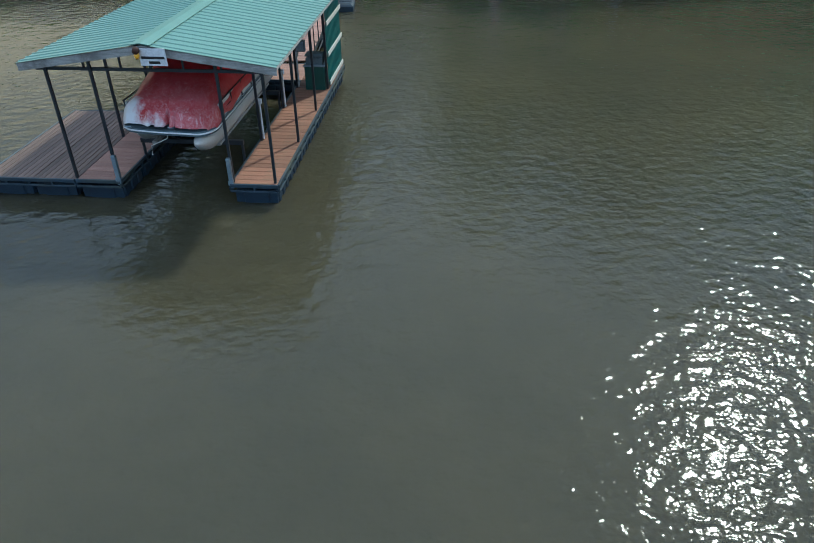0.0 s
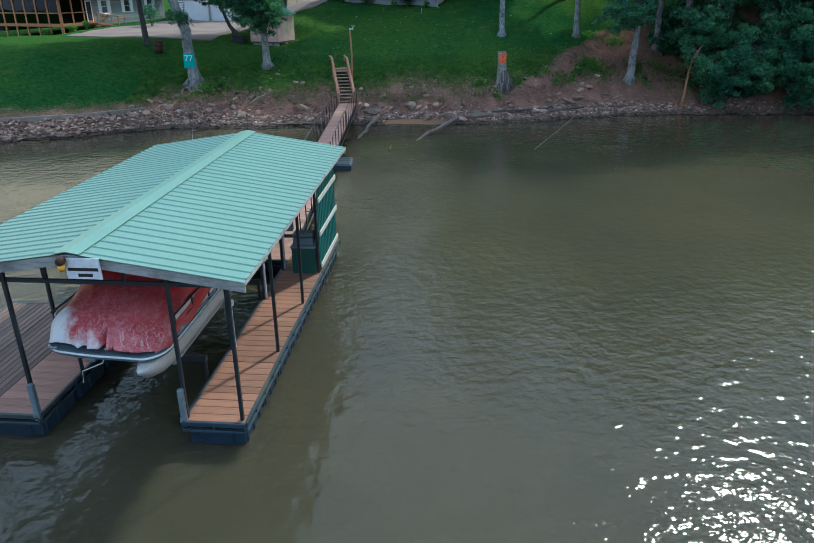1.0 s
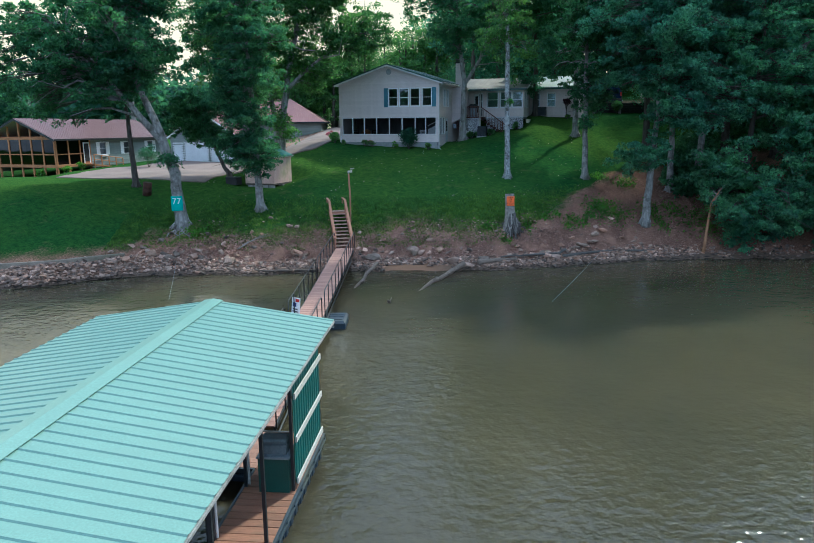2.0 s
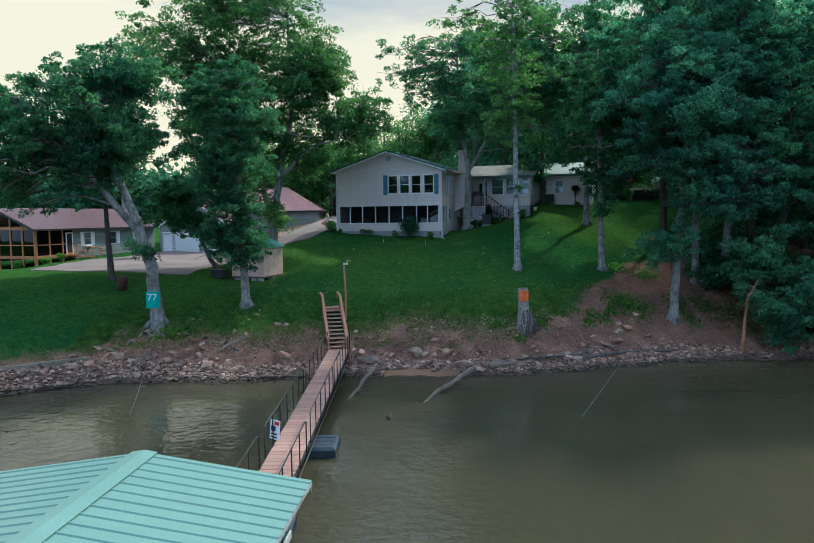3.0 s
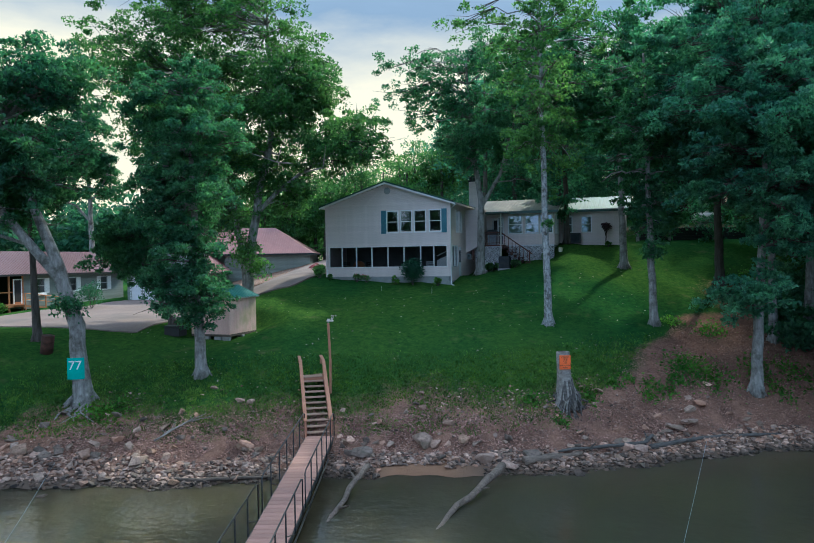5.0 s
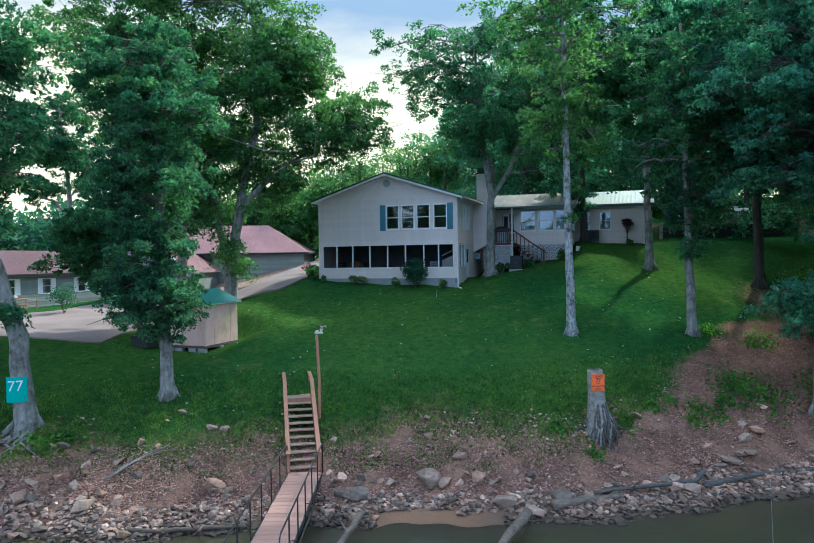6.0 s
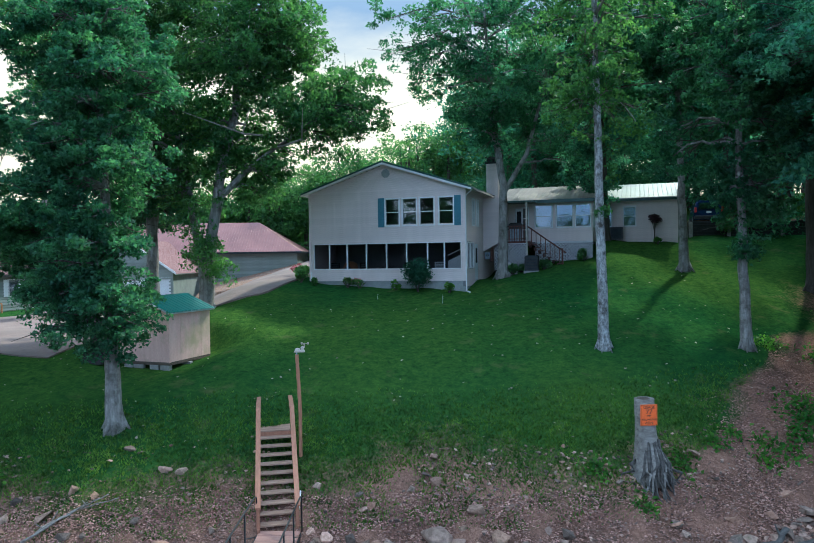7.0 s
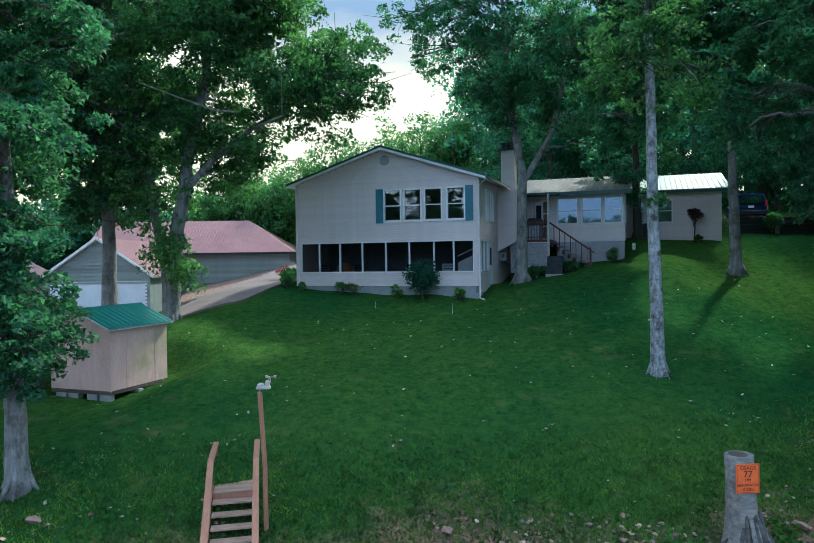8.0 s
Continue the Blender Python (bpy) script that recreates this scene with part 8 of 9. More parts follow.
def make_stump():
    bz = gz(7.63, 52.55)
    s = thing("tree_stump", pose(7.63, 52.55, bz), "tall grey dead stump with bare washed-out roots", "tree stump")
    H = 4.08 - bz
    pts = [(0.10, 0.0, -0.15), (0.09, 0, 0.12), (0.07, 0, 0.38), (0.05, 0, 0.75), (0.02, 0, 1.2), (-0.01, 0, 1.7), (-0.03, 0, H - 0.02)]
    part("trunk", Mesh().tube(pts, [0.60, 0.52, 0.43, 0.36, 0.31, 0.28, 0.285], 22), M["driftwood"], s, smooth=True)
    part("hollow_top", Mesh().tube([(-0.03, 0, H - 0.02), (-0.03, 0, H - 0.015)], [0.21, 0.19], 18), M["wood_wet"], s, "dark rotten hollow in the top")
    rng = random.Random(8)
    for k in range(24):
        # the tangle is washed out on the side that faces the water
        a = -math.pi * (0.06 + 0.66 * k / 23) + rng.uniform(-0.12, 0.12)
        if k == 23:
            a = -math.pi * 0.93
        d = Vector((math.cos(a), math.sin(a), 0))
        o = Vector((0.08, 0, 0))
        L = rng.uniform(0.15, 0.75)
        bleached = k % 4 == 1
        p0 = o + d * (0.33 if bleached else 0.30) + Vector((0, 0, rng.uniform(0.55, 1.15)))
        p1 = o + d * rng.uniform(0.44, 0.56) + Vector((rng.uniform(-0.10, 0.10), 0, rng.uniform(0.25, 0.5)))
        far = o + d * (0.50 + 0.40 * L)
        p2 = o + d * (0.54 + 0.28 * L) + Vector((rng.uniform(-0.18, 0.18), rng.uniform(-0.1, 0.1), rng.uniform(-0.02, 0.25)))
        p3 = Vector((far.x + rng.uniform(-0.14, 0.14), far.y, gz(7.63 + far.x, 52.55 + far.y) - bz + rng.uniform(0.0, 0.10)))
        p4 = p3 + Vector((d.x * 0.14 + rng.uniform(-0.16, 0.16), d.y * 0.14, -0.12))
        part("root", Mesh().tube([p0, p1, p2, p3, p4], [0.045, rng.uniform(0.03, 0.065), rng.uniform(0.025, 0.05), 0.026, 0.008], 7), M["driftwood"] if bleached else M["driftwood_dark"], s, smooth=True)
    sg = thing("mile_sign", pose(7.61, 52.225, 3.35, 0, 0, 2), "orange mile sign nailed to the dead stump", "sign")
    part("board", Mesh().box(-0.245, 0.245, -0.012, 0.012, 0, 0.60), M["sign_orange"], sg)
    b = Mesh()
    for r in ((-0.228, 0.228, 0.58, 0.586), (-0.228, 0.228, 0.014, 0.02), (-0.232, -0.226, 0.014, 0.586), (0.226, 0.232, 0.014, 0.586)):
        b.box(r[0], r[1], -0.014, -0.012, r[2], r[3])
    part("border", b, M["ink_rust"], sg)
    for txt, size, z in (("OSAGE", 0.108, 0.485), ("77", 0.19, 0.33), ("MM", 0.082, 0.245), ("HEADWATERS", 0.074, 0.145), ("ASSN", 0.10, 0.045)):
        lettering(txt, size, "ink", sg, pose(0, -0.014, z))
    t1 = thing("mile_sign", pose(-13.38, 53.24, 3.18, 0, 0, 8), "teal mile sign wrapped on an oak trunk", "sign")
    n = 8
    v = []
    for k in range(n + 1):
        a = radians(-42 + 84 * k / n)
        x, y = 0.52 * math.sin(a), 0.42 - 0.45 * math.cos(a)
        v += [(x, y, 0), (x, y, 0.92), (x, y + 0.015, 0), (x, y + 0.015, 0.92)]
    f = []
    for k in range(n):
        o = 4 * k
        f += [(o, o + 4, o + 5, o + 1), (o + 2, o + 3, o + 7, o + 6), (o + 1, o + 5, o + 7, o + 3), (o, o + 2, o + 6, o + 4)]
    part("board", Mesh().add(v, f), M["sign_green"], t1)
    lettering("77", 0.55, "sign_white", t1, pose(0, -0.040, 0.42))
    b = Mesh()
    for k in range(3):
        b.box(-0.2, 0.2, -0.042, -0.036, 0.08 + 0.1 * k, 0.12 + 0.1 * k)
    part("lettering", b, M["sign_green"], t1)


make_stump()


def stone_mesh(seed, mat, corners=11, worn=0.0):
    """A broken angular stone: a hull round random corners; worn rounds its edges a little."""
    rng = random.Random(seed)
    bm = bmesh.new()
    ax = (rng.uniform(0.85, 1.3), rng.uniform(0.6, 0.95), rng.uniform(0.4, 0.75))
    for _ in range(corners):
        d = Vector((rng.gauss(0, 1), rng.gauss(0, 1), rng.gauss(0, 1)))
        d /= max(abs(d.x), abs(d.y), abs(d.z)) ** 0.55 * d.length ** 0.45
        d *= rng.uniform(0.8, 1.0)
        bm.verts.new((d.x * ax[0], d.y * ax[1], d.z * ax[2]))
    hull = bmesh.ops.convex_hull(bm, input=bm.verts[:])
    bmesh.ops.delete(bm, geom=[g for g in hull["geom_interior"] if isinstance(g, bmesh.types.BMVert)], context="VERTS")
    if worn:
        bmesh.ops.dissolve_limit(bm, angle_limit=0.16, verts=bm.verts[:], edges=bm.edges[:])
        bmesh.ops.bevel(bm, geom=bm.edges[:], offset=worn, offset_type="OFFSET", segments=1, profile=0.5, affect="EDGES")
        bmesh.ops.triangulate(bm, faces=bm.faces[:])
    me = bpy.data.meshes.new("stone")
    bm.to_mesh(me)
    bm.free()
    me.materials.append(M[mat])
    return me


def make_shore():
    rng = random.Random(12)
    kinds = [stone_mesh(k, "stone" if k % 4 else "stone_red") for k in range(16)]
    boulders = [stone_mesh(60 + k, "stone" if k % 3 else "stone_red", 17, 0.05) for k in range(10)]
    bank = thing("shore_stones", pose(0, 0, 0), "pale limestone boulders and rubble along the waterline", "boulders", kind="structure")
    # named boulders first: place and size
    big = [(1.3, 50.75, 0.62), (1.9, 50.55, 0.42), (2.45, 51.35, 0.34), (-10.8, 51.0, 0.36), (-6.35, 53.1, 0.22), (-5.85, 53.1, 0.24), (1.55, 53.5, 0.2), (13.8, 53.0, 0.38), (13.2, 52.6, 0.28), (10.1, 50.2, 0.36), (11.6, 52.2, 0.24), (-7.6, 53.8, 0.22),
           (3.7, 49.5, 0.5), (3.0, 50.6, 0.34), (-1.0, 50.1, 0.48), (-1.5, 50.3, 0.3), (4.6, 49.3, 0.42), (7.1, 48.6, 0.34), (9.6, 50.3, 0.35), (10.9, 51.0, 0.3), (5.6, 49.7, 0.4), (-12.2, 47.9, 0.4), (-9.5, 49.6, 0.42), (-11.6, 49.9, 0.38), (-14.2, 50.1, 0.4), (-5.6, 50.6, 0.35)]
    for x, y, s in big:
        z = gz(x, y) + s * 0.2
        part("stone", rng.choice(boulders), None, bank, m=Matrix.LocRotScale((x, y, z), Euler((rng.uniform(-0.3, 0.3), rng.uniform(-0.3, 0.3), rng.uniform(0, 6.3))), (s, s, s * 0.85)))
    # layered ledge of flat slabs in the bank
    for k in range(9):
        x, y, s = 11.7 + 0.17 * k + rng.uniform(-0.1, 0.1), 51.7 + 0.03 * k + rng.uniform(-0.2, 0.2), rng.uniform(0.24, 0.42)
        part("stone", rng.choice(boulders), None, bank, m=Matrix.LocRotScale((x, y, gz(x, y) + 0.04 + 0.09 * (k % 3)), Euler((rng.uniform(-0.08, 0.08), rng.uniform(-0.08, 0.08), rng.uniform(0, 6.3))), (s, s * 0.8, s * 0.34)))
    for k in range(255):
        x = rng.uniform(-16.5, 17)
        d = rng.uniform(-0.1, 1.9) if rng.random() < 0.8 else rng.uniform(1.5, 4.0)
        y = float(shore(x)) + d
        if abs(x + 2.8) < 0.8 and d > 0.6:
            continue
        if -0.2 < x < 3.5 and d < 0.6:
            continue
        s = rng.uniform(0.11, 0.26) * (1.2 if x < -9 else 1.0)
        part("stone", rng.choice(kinds), None, bank, m=Matrix.LocRotScale((x, y, gz(x, y) + s * 0.15), Euler((rng.uniform(-0.5, 0.5), rng.uniform(-0.5, 0.5), rng.uniform(0, 6.3))), (s, s, s)))
    # rubble too small and too many to pick apart
    npr = np.random.default_rng(3)
    tmpl = []
    for k in range(6):
        me = kinds[k]
        tmpl.append((np.array([v.co[:] for v in me.vertices]), np.array([p.vertices[:] for p in me.polygons])))
    V, F, o = [], [], 0
    def rubble(n, xr, dr, sr):
        nonlocal o
        for _ in range(n):
            x = npr.uniform(*xr)
            y = float(shore(x)) + npr.uniform(*dr)
            s = npr.uniform(*sr)
            if -0.4 < x < 3.6 and y - float(shore(x)) < 0.55:
                continue
            tv, tf = tmpl[int(npr.integers(6))]
            a = npr.uniform(0, 6.3)
            R = np.array(((math.cos(a), -math.sin(a), 0), (math.sin(a), math.cos(a), 0), (0, 0, 1)))
            V.append(tv @ R.T * s + (x, y, gz(x, y) + s * 0.2))
            F.append(tf + o)
            o += len(tv)
    rubble(2600, (-30, -15.6), (-0.2, 1.45), (0.07, 0.19))
    rubble(3200, (-16, 20), (-0.25, 1.2), (0.04, 0.14))
    rubble(900, (-16, 14), (1.2, 3.6), (0.02, 0.07))
    rubble(5200, (-13, 12), (0.9, 3.3), (0.012, 0.045))
    rubble(2600, (10.5, 20), (0.9, 6.5), (0.012, 0.045))
    rubble(2200, (-16, 18), (0.1, 1.35), (0.05, 0.13))
    rubble(420, (1, 9), (2.8, 4.9), (0.03, 0.09))
    rubble(160, (-14, -3.5), (3.0, 5.6), (0.02, 0.08))
    rubble(120, (8.5, 12), (2.8, 5.0), (0.02, 0.08))
    rubble(260, (20, 30), (-0.2, 1.2), (0.08, 0.2))
    me = bpy.data.meshes.new("rubble")
    me.from_pydata(np.concatenate(V).tolist(), [], np.concatenate(F).tolist())
    me.materials.append(M["stone_many"])
    tagged(new("rubble", me), "small broken limestone rubble on the bank", "rubble", kind="stuff")
    # low kerb of the lawn above the riprap
    k = Mesh()
    xs = [-60, -40, -30, -24, -20, -18.6, -17.4, -16.4, -15.6]
    for a, b in zip(xs[:-1], xs[1:]):
        pa, pb = (a, float(shore(a)) + 1.25), (b, float(shore(b)) + 1.25)
        L = math.dist(pa, pb)
        m = Matrix.Translation((pa[0], pa[1], 0)) @ pose(0, 0, 0, 0, 0, math.degrees(math.atan2(pb[1] - pa[1], pb[0] - pa[0])))
        k.box(0, L + 0.02, -0.08, 0.08, 0.5, 1.14, 0.02, m)
    solid("lawn_kerb", k, M["kerb_stone"], pose(0, 0, 0), "low tan stone kerb between lawn and riprap", "kerb", kind="structure")
    # dry leaves and sticks
    P = []
    def scatter(n, xr, dr, keep=None):
        x = npr.uniform(*xr, n)
        y = shore(x) + npr.uniform(*dr, n)
        z = ground_height(x, y) + 0.02 + npr.random(n) * 0.03
        P.append(np.stack([x, y, z], -1))
    scatter(30000, (-13, 12), (0.9, 3.2))
    scatter(34000, (10.5, 22), (0.9, 8.5))
    scatter(5000, (-10.5, -4), (1.2, 3.8))
    P = np.concatenate(P)
    keepm = ~((P[:, 0] > 9.5) & (P[:, 0] < 9.24 + 1.235 * (P[:, 1] - shore(P[:, 0]) - 3.5)))
    keepm &= ~((np.abs(P[:, 0] + 3.0) < 0.65) & (P[:, 1] > 50.5) & (P[:, 1] < 51.4))
    P = P[keepm]
    ob = new("leaf_litter", leaf_mesh("leaf_litter", P, npr.uniform(0.03, 0.075, len(P)), M["litter"], npr, 0.25, True))
    tagged(ob, "brown dry leaf litter on the bank", "leaf litter", kind="stuff")
    # logs
    def log(name, pts, rad, mat, label):
        rr = random.Random(len(pts) * 7 + int(pts[0][0] * 10))
        fine = []
        rads = []
        n = 9
        for i in range(n + 1):
            t = i / n * (len(pts) - 1)
            k = min(int(t), len(pts) - 2)
            p = Vector(pts[k]).lerp(Vector(pts[k + 1]), t - k)
            p += Vector((rr.uniform(-0.05, 0.05), rr.uniform(-0.05, 0.05), rr.uniform(-0.02, 0.03)))
            fine.append(p)
            rads.append((rad[0] + (rad[1] - rad[0]) * i / n) * rr.uniform(0.85, 1.15))
        lg = thing(name, pose(0, 0, 0), label, "log")
        part("trunk", Mesh().tube(fine, rads, 10), M[mat], lg, smooth=True)
        for j in range(2):
            q = fine[rr.randint(2, 7)]
            part("branch_stub", Mesh().tube([q, q + Vector((rr.uniform(-0.4, 0.4), rr.uniform(-0.3, 0.3), rr.uniform(0.05, 0.3)))], [rads[4] * 0.5, 0.015], 6), M[mat], lg)
    log("drift_log", [(-0.75, 48.9, 0.42), (-1.2, 47.8, 0.28), (-1.7, 45.6, 0.06), (-2.1, 44.2, -0.12)], (0.12, 0.06), "driftwood_brown", "forked brown driftwood log in the shallows")
    log("drift_log", [(4.2, 48.6, 0.42), (3.5, 47.4, 0.30), (2.2, 45.4, 0.10), (1.2, 43.6, -0.12)], (0.16, 0.06), "driftwood_brown", "long grey-brown waterlogged driftwood trunk reaching into the lake")
    log("snag_tip", [(-0.1, 41.6, -0.15), (-0.25, 41.35, 0.16)], (0.09, 0.06), "wood_wet", "tip of a sunken log above the water")
    log("shore_log", [(5.2, 49.3, 0.34), (6.2, 49.5, 0.40), (7.6, 49.8, 0.46)], (0.20, 0.08), "driftwood_brown", "weathered brown log on the rubble")
    log("shore_log", [(6.6, 49.6, 0.62), (8.6, 50.05, 0.62), (10.3, 50.5, 0.62), (10.9, 51.0, 0.75)], (0.05, 0.09), "driftwood_dark", "grey driftwood pole along the waterline")
    log("shore_log", [(10.6, 50.5, 0.42), (12.4, 51.0, 0.55), (14.4, 51.6, 0.50), (16.8, 51.9, 0.42)], (0.10, 0.05), "driftwood_dark", "grey driftwood trunk along the waterline")
    log("shore_log", [(-9.0, 48.8, 0.15), (-6.6, 48.6, 0.16), (-4.4, 49.0, 0.12)], (0.09, 0.06), "wood_wet", "dark wet log at the waterline")
    log("shore_log", [(-13.0, 49.6, 0.35), (-11.6, 49.7, 0.38), (-10.4, 49.6, 0.30)], (0.11, 0.07), "wood_wet", "brown log on the rubble")
    log("fallen_branch", [(-9.2, 50.6, 1.15), (-8.2, 51.5, 1.6), (-7.5, 52.0, 1.86)], (0.035, 0.015), "driftwood", "bleached fallen branch on leaf litter")
    log("fallen_branch", [(-9.0, 50.9, 1.25), (-8.4, 51.5, 1.55), (-7.2, 51.9, 1.8)], (0.03, 0.012), "driftwood", "bleached fallen branch on leaf litter")
    # leaning snag at the right of the bank
    sn = thing("dead_snag", pose(20.0, 51.9, gz(20.0, 51.9)), "orange-brown dead sapling leaning over the water edge", "dead tree")
    part("trunk", Mesh().tube([(0, 0, -0.2), (0.1, 0, 0.8), (0.2, 0.05, 2.0), (0.35, 0.1, 3.2), (0.9, 0.1, 4.1)], [0.12, 0.095, 0.085, 0.06, 0.03], 10), M["snag_wood"], sn, smooth=True)
    for k in range(9):
        a = Vector((0.35 + 0.06 * k, 0.1, 3.0 + 0.12 * k))
        part("branch", Mesh().tube([a, a + Vector((rng.uniform(-0.8, 0.9), rng.uniform(-0.5, 0.2), rng.uniform(0.1, 0.7)))], [0.03, 0.006], 5), M["driftwood"], sn)
    tagged(part("shoots", leaf_mesh("shoots", clump_points(np.array((0.1, -0.1, 2.6)), 0.5, 120, npr, 1.0), npr.uniform(0.1, 0.2, 120), M["leaf_light"], npr), None, sn), kind="stuff")
    # mooring cables
    for a, b in (((12.9, 50.5, 0.6), (6.6, 39.4, -0.1)), ((-12.5, 49.4, 0.7), (-10.8, 41.8, -0.1))):
        c = thing("mooring_cable", pose(*a), "thin rusty steel mooring cable running into the lake", "cable")
        d = Vector(b) - Vector(a)
        part("wire", Mesh().tube([(0, 0, 0), d * 0.5 + Vector((0, 0, -0.05)), d], 0.006, 6), M["galv"], c)
    # roots under the signed oak
    for k in range(7):
        rt = (-13.3 + rng.uniform(-0.5, 0.6), 53.2)
        part("root", Mesh().tube([(rt[0], rt[1], gz(*rt) + 0.06), (rt[0] + rng.uniform(-0.4, 0.4), rt[1] - 0.5, gz(rt[0], rt[1] - 0.5) + 0.05), (rt[0] + rng.uniform(-0.7, 0.7), rt[1] - 1.1, gz(rt[0], rt[1] - 1.1) - 0.03)], [0.06, 0.045, 0.015], 6), M["driftwood"], bank)


make_shore()


# ---- low plants ----
def bush(name, x, y, r, h, leaf, n, size, label, seed, z=None, flowers=0):
    rng = np.random.default_rng(seed)
    z = gz(x, y) if z is None else z
    b = thing(name, pose(x, y, z), label, "shrub", "garden shrubs")
    st = Mesh()
    for k in range(6):
        e = rng.normal(0, 0.4, 3) * (r, r, 0) + (0, 0, h * 0.7)
        st.tube([(0, 0, -0.05), tuple(e * 0.5), tuple(e)], [0.025, 0.018, 0.008], 5)
    part("stems", st, M["bark_dark"], b)
    P = []
    for k in range(max(4, n // 60)):
        d = rng.normal(size=3)
        d /= np.linalg.norm(d)
        c = np.array((0, 0, h * 0.55)) + d * (r * 0.65, r * 0.65, h * 0.36) * rng.random() ** 0.5
        P.append(clump_points(c, r * 0.42, 60, rng, 0.9))
    P = np.concatenate(P)
    P[:, 2] = np.maximum(P[:, 2], 0.03)
    part("leaves", leaf_mesh("leaves", P, size * rng.uniform(0.6, 1.3, len(P)), M[leaf], rng, 0.7), None, b)
    if flowers:
        F = P[rng.integers(len(P), size=flowers)] + (0, -0.08, 0.1)
        part("flowers", leaf_mesh("flowers", F, np.full(flowers, 0.12), M["flower"], rng, 0.8), None, b)


def make_plants():
    def on(a, b):
        p = HOUSE @ Vector((a, b, 0))
        return p.x, p.y
    bush("dark_shrub", *on(-2.4, -0.85), 0.95, 1.75, "leaf_far", 4200, 0.11, "dense dark rounded shrub before the porch", 1)
    for k, (a, s, fl) in enumerate(((-8.6, 0.35, 0), (-6.6, 0.42, 4), (-5.9, 0.5, 14), (-3.7, 0.42, 0), (-0.75, 0.45, 0))):
        bush("border_plant", *on(a, -0.55), s, s * 1.25, "weed" if k > 2 else "leaf_light", 260, 0.12, "small border plant by the foundation" if not fl else "rose bush with pink flowers by the foundation", 20 + k, flowers=fl)
    for k in range(5):
        bush("hedge_shrub", *on(-9.7 - 0.35 * k, -0.2 + 0.75 * k), 0.55, 0.75, "leaf_light", 340, 0.14, "low green shrub along the drive", 30 + k)
    bush("pink_grass", *on(-11.3, 2.4), 0.5, 0.8, "flower", 200, 0.12, "soft pink ornamental grass by the drive", 36)
    bush("hosta", *on(1.9, 3.6), 0.6, 0.5, "leaf_light", 320, 0.2, "leafy hosta below the deck", 40)
    bush("hosta", *on(2.6, 4.1), 0.5, 0.45, "leaf_light", 260, 0.2, "leafy hosta below the deck", 41)
    bush("hosta", *on(3.6, 4.2), 0.55, 0.5, "leaf_light", 300, 0.2, "leafy hosta below the deck", 42)
    bush("hosta", *on(5.7, 5.9), 0.5, 0.6, "leaf_light", 300, 0.18, "leafy plant at the wing corner", 43)
    x, y = on(9.65, 9.5)
    bush("standard_shrub", x, y, 0.52, 1.0, "leaf_plum", 420, 0.14, "dark round shrub on a short stem by the wing", 44, z=gz(x, y) + 0.85)
    tr = thing("shrub_stem", pose(x, y, gz(x, y)), "short bare stem of the round shrub", "stem")
    part("stem", Mesh().tube([(0, 0, -0.05), (0.04, 0, 1.0)], 0.04, 6), M["bark_dark"], tr)
    bush("border_plant", x + 0.1, y - 0.3, 0.35, 0.5, "weed", 160, 0.12, "small plant under the round shrub", 45)
    for k, (px_, py_) in enumerate(((-30.2, 75.9), (-28.6, 75.5), (-32.8, 76.4))):
        bush("porch_shrub", px_, py_, 0.6, 0.8, "weed", 360, 0.13, "bright green rounded shrub by the porch", 50 + k)
    bush("grey_shrub", -23.6, 79.3, 1.3, 2.3, "leaf_far", 900, 0.16, "dusky shrub before the neighbour's wall", 55)
    # weeds and rough tufts on the bank
    rng = np.random.default_rng(77)
    P = []
    spots = [(13.8, 54.6, 0.9), (14.2, 55.4, 0.9), (17.6, 55.0, 0.9), (11.6, 53.2, 0.4), (10.2, 53.6, 0.4), (20.4, 54.4, 1.0), (14.6, 54.4, 1.0), (15.4, 54.9, 1.1), (12.0, 53.9, 0.5), (12.7, 53.6, 0.5), (13.3, 54.2, 0.4), (11.0, 54.2, 0.4), (18.0, 54.0, 0.8), (19.3, 55.2, 1.0), (17.2, 58.8, 0.9), (15.6, 60.0, 0.6), (-12.3, 52.6, 0.8), (-11.6, 52.9, 0.7), (21.0, 53.6, 1.0), (22.6, 56.2, 1.2), (7.2, 51.4, 0.4), (6.2, 52.6, 0.5), (8.9, 53.0, 0.5), (23.5, 60.0, 1.4), (21.6, 62.5, 1.2), (24.0, 66.0, 1.5)]
    for x, y, r in spots:
        n = int(260 * r)
        q = rng.normal(0, 0.5, (n, 3)) * (r, r, 0) + (x, y, 0)
        q[:, 2] = ground_height(q[:, 0], q[:, 1]) + rng.random(n) * 0.45 * r
        P.append(q)
    P = np.concatenate(P)
    tagged(new("weeds", leaf_mesh("weeds", P, rng.uniform(0.08, 0.2, len(P)), M["weed"], rng, 0.7)), "bright weeds growing on the bank", "weeds", kind="stuff")
    # lawn tufts
    n = 95000
    x = rng.uniform(-17, 17, n)
    d = 2.2 + 6.0 * rng.random(n)
    y = shore(x) + d
    lush = np.array([noise.noise((a * 0.8, b * 0.8, 2.0)) for a, b in zip(x, y)])
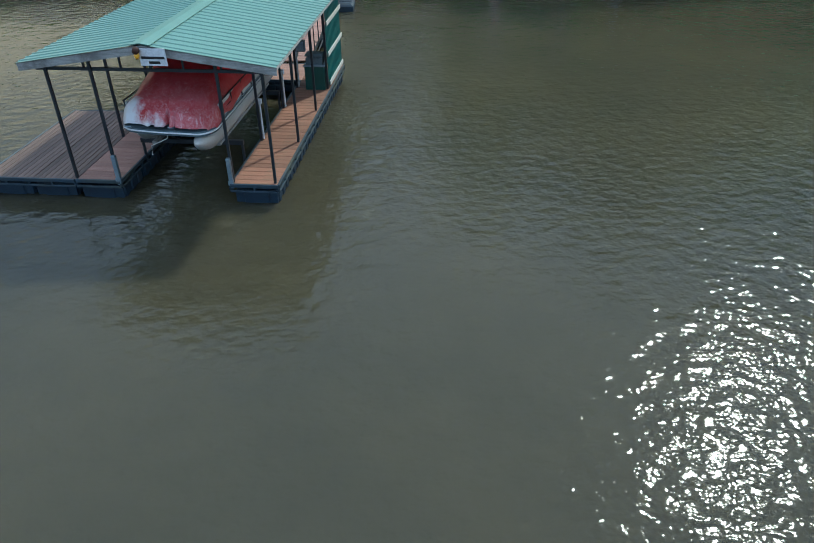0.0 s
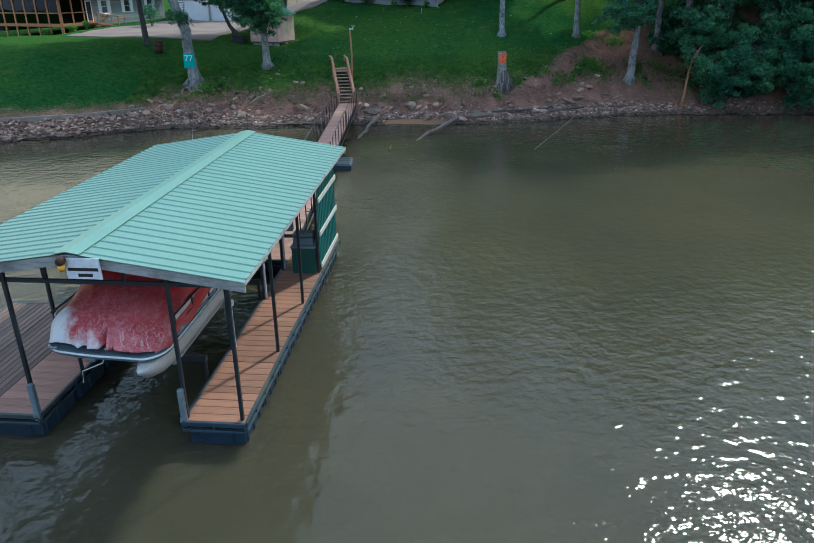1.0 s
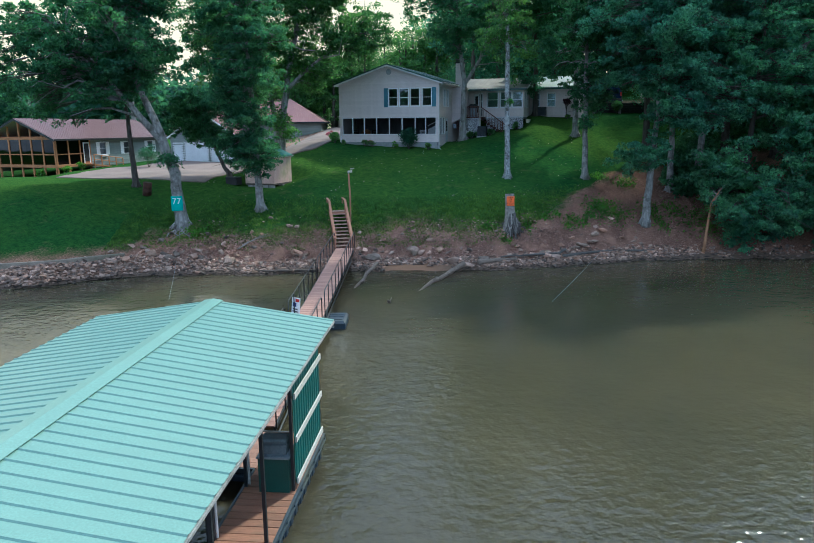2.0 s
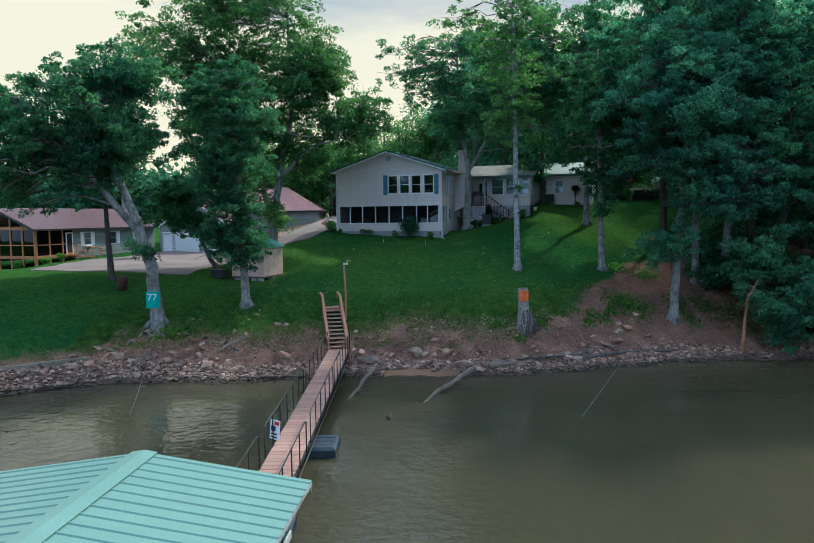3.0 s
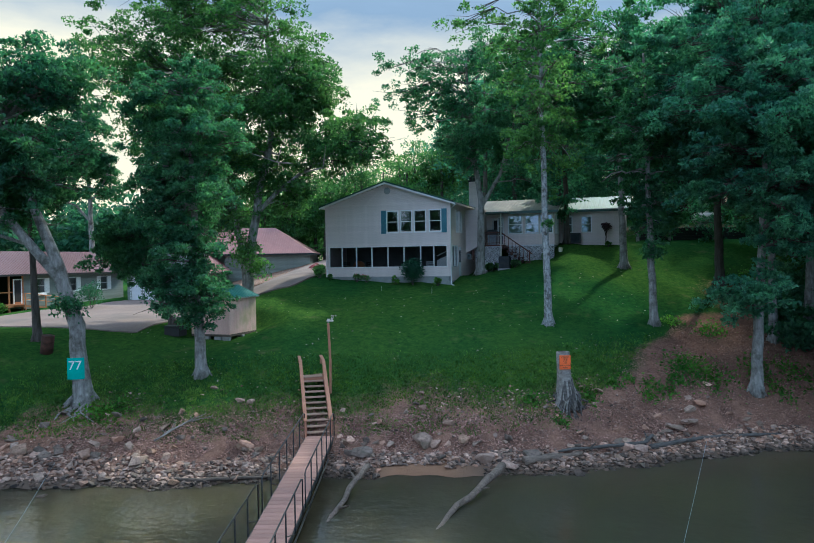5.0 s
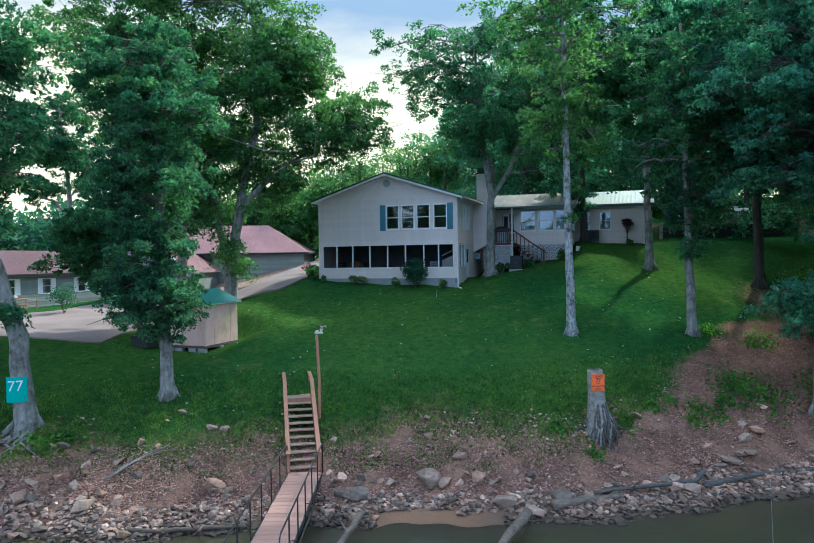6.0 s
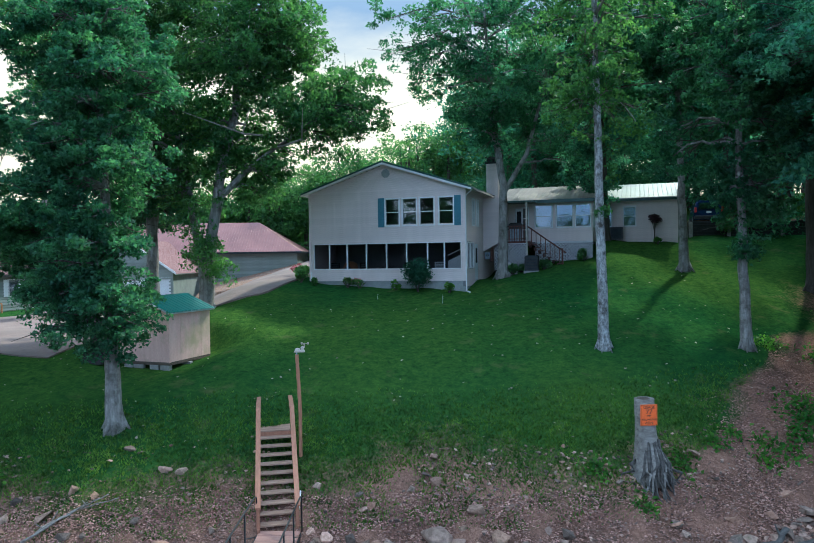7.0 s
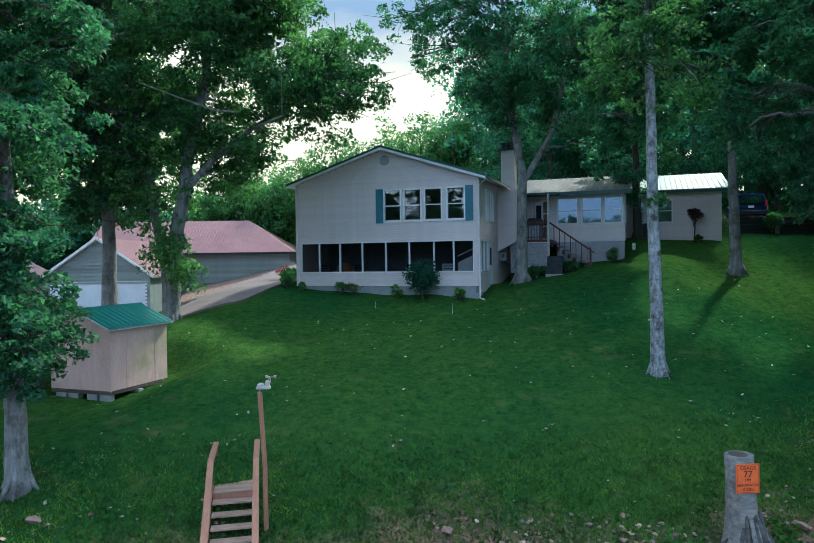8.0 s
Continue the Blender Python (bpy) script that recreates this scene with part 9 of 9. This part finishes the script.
    keep = (rng.random(n) < np.clip((d - 2.2) / 2.6 + 0.28 + 1.4 * lush, 0.02, 1) * np.clip((8.2 - d) / 3.0, 0, 1)) & ~((x > 9.0) & (x > 9.0 + 1.235 * (d - 3.5)))
    x, y = x[keep], y[keep]
    P = np.stack([x, y, ground_height(x, y) + 0.02], -1)
    k = len(P)
    a = rng.uniform(0, 6.3, k)
    h = rng.uniform(0.03, 0.075, k)
    w = rng.uniform(0.018, 0.045, k)
    lean = rng.normal(0, 0.05, (k, 2))
    base = np.stack([P + np.stack([np.cos(a) * w, np.sin(a) * w, np.full(k, -0.04)], -1), P - np.stack([np.cos(a) * w, np.sin(a) * w, np.full(k, 0.04)], -1), P + np.stack([lean[:, 0], lean[:, 1], h], -1)], 1)
    me = bpy.data.meshes.new("grass")
    me.from_pydata(base.reshape(-1, 3).tolist(), [], np.arange(3 * k).reshape(-1, 3).tolist())
    me.materials.append(M["grass_blade"])
    tagged(new("grass", me), "short mown grass tufts of the lawn", "grass", kind="stuff")
    # bits of fallen leaf and clover on the lawn
    n = 260
    x = rng.uniform(-14, 16, n)
    y = shore(x) + rng.uniform(5, 18, n)
    P = np.stack([x, y, ground_height(x, y) + 0.07], -1)
    tagged(new("fallen_leaves", leaf_mesh("fallen_leaves", P, rng.uniform(0.06, 0.12, n), M["straw"], rng, 0.3, True)), "scattered pale fallen leaves on the lawn", "leaves", kind="stuff")


make_plants()


# ---- things round the house ----
def make_yard():
    def at(a, b, z, yaw=0):
        return HOUSE @ pose(a, b, z, 0, 0, yaw)
    ac = thing("air_conditioner", at(2.95, 3.9, gz(*(HOUSE @ Vector((2.95, 3.9, 0)))[:2])), "grey louvred air conditioner beside the deck", "air conditioner")
    part("body", Mesh().box(-0.36, 0.36, -0.36, 0.36, 0.05, 0.92, 0.03), M["ac_grey"], ac)
    for k in range(9):
        part("louvre", Mesh().box(-0.38, 0.38, -0.375, -0.36, 0.12 + 0.085 * k, 0.16 + 0.085 * k), M["metal_dark"], ac)
    part("pad", Mesh().box(-0.42, 0.42, -0.42, 0.42, -0.3, 0.05), M["concrete"], ac)
    p = HOUSE @ Vector((1.5, 4.3, 0))
    ch = thing("chest_freezer", at(1.5, 4.3, gz(p.x, p.y)), "white chest under the deck", "chest")
    part("body", Mesh().box(-0.5, 0.5, -0.25, 0.25, -0.1, 0.62, 0.02), M["trim_white"], ch)
    part("lid", Mesh().box(-0.52, 0.52, -0.27, 0.27, 0.62, 0.70, 0.02), M["trim_white"], ch)
    gr = thing("barbecue_grill", at(1.75, 5.5, 9.142), "black barbecue grill on the deck", "grill")
    part("cabinet", Mesh().box(-0.3, 0.3, -0.25, 0.25, 0.0, 0.75, 0.02), M["galv"], gr)
    part("lid", Mesh().box(-0.38, 0.38, -0.28, 0.28, 0.75, 1.12, 0.1), M["metal_dark"], gr)
    part("side_shelf", Mesh().box(-0.65, -0.38, -0.2, 0.2, 0.72, 0.76), M["metal_dark"], gr)
    q = HOUSE @ Vector((6.7, 9.2, 0))
    un = thing("outdoor_unit", at(7.4, 9.6, gz(q.x, q.y)), "black outdoor unit by the rear wing", "outdoor unit")
    part("body", Mesh().box(-0.4, 0.4, -0.2, 0.2, 0.05, 0.85, 0.02), M["metal_dark"], un)
    part("grille", Mesh().box(-0.3, 0.3, -0.215, -0.2, 0.15, 0.75), M["ac_grey"], un)
    ed = thing("timber_edging", at(6.6, 7.4, gz(*(HOUSE @ Vector((6.6, 7.4, 0)))[:2]), 0), "pale timber edging on the lawn", "edging")
    part("timber", Mesh().box(-0.07, 0.07, -1.6, 1.2, -0.2, 0.12, 0.01), M["wood_white"], ed)
    mt = thing("electric_meter", at(0.28, 4.62, 8.1), "grey electric meter on the side wall", "meter")
    part("box", Mesh().box(-0.16, 0.14, -0.3, -0.2, 0, 0.4, 0.01), M["galv"], mt)
    part("dial", Mesh().tube([(0, -0.3, 0.25), (0, -0.36, 0.25)], 0.1, 14), M["glass"], mt)


make_yard()


def make_lawn_things():
    for x, y, h in ((-0.2, 68.0, 0.28), (3.0, 66.4, 0.45)):
        st = thing("marker_stake", pose(x, y, gz(x, y)), "thin white marker stake standing in the lawn", "stake", "lawn stakes")
        part("stake", Mesh().tube([(0, 0, -0.05), (0.02, 0, h)], 0.006, 6), M["pvc"], st)


make_lawn_things()
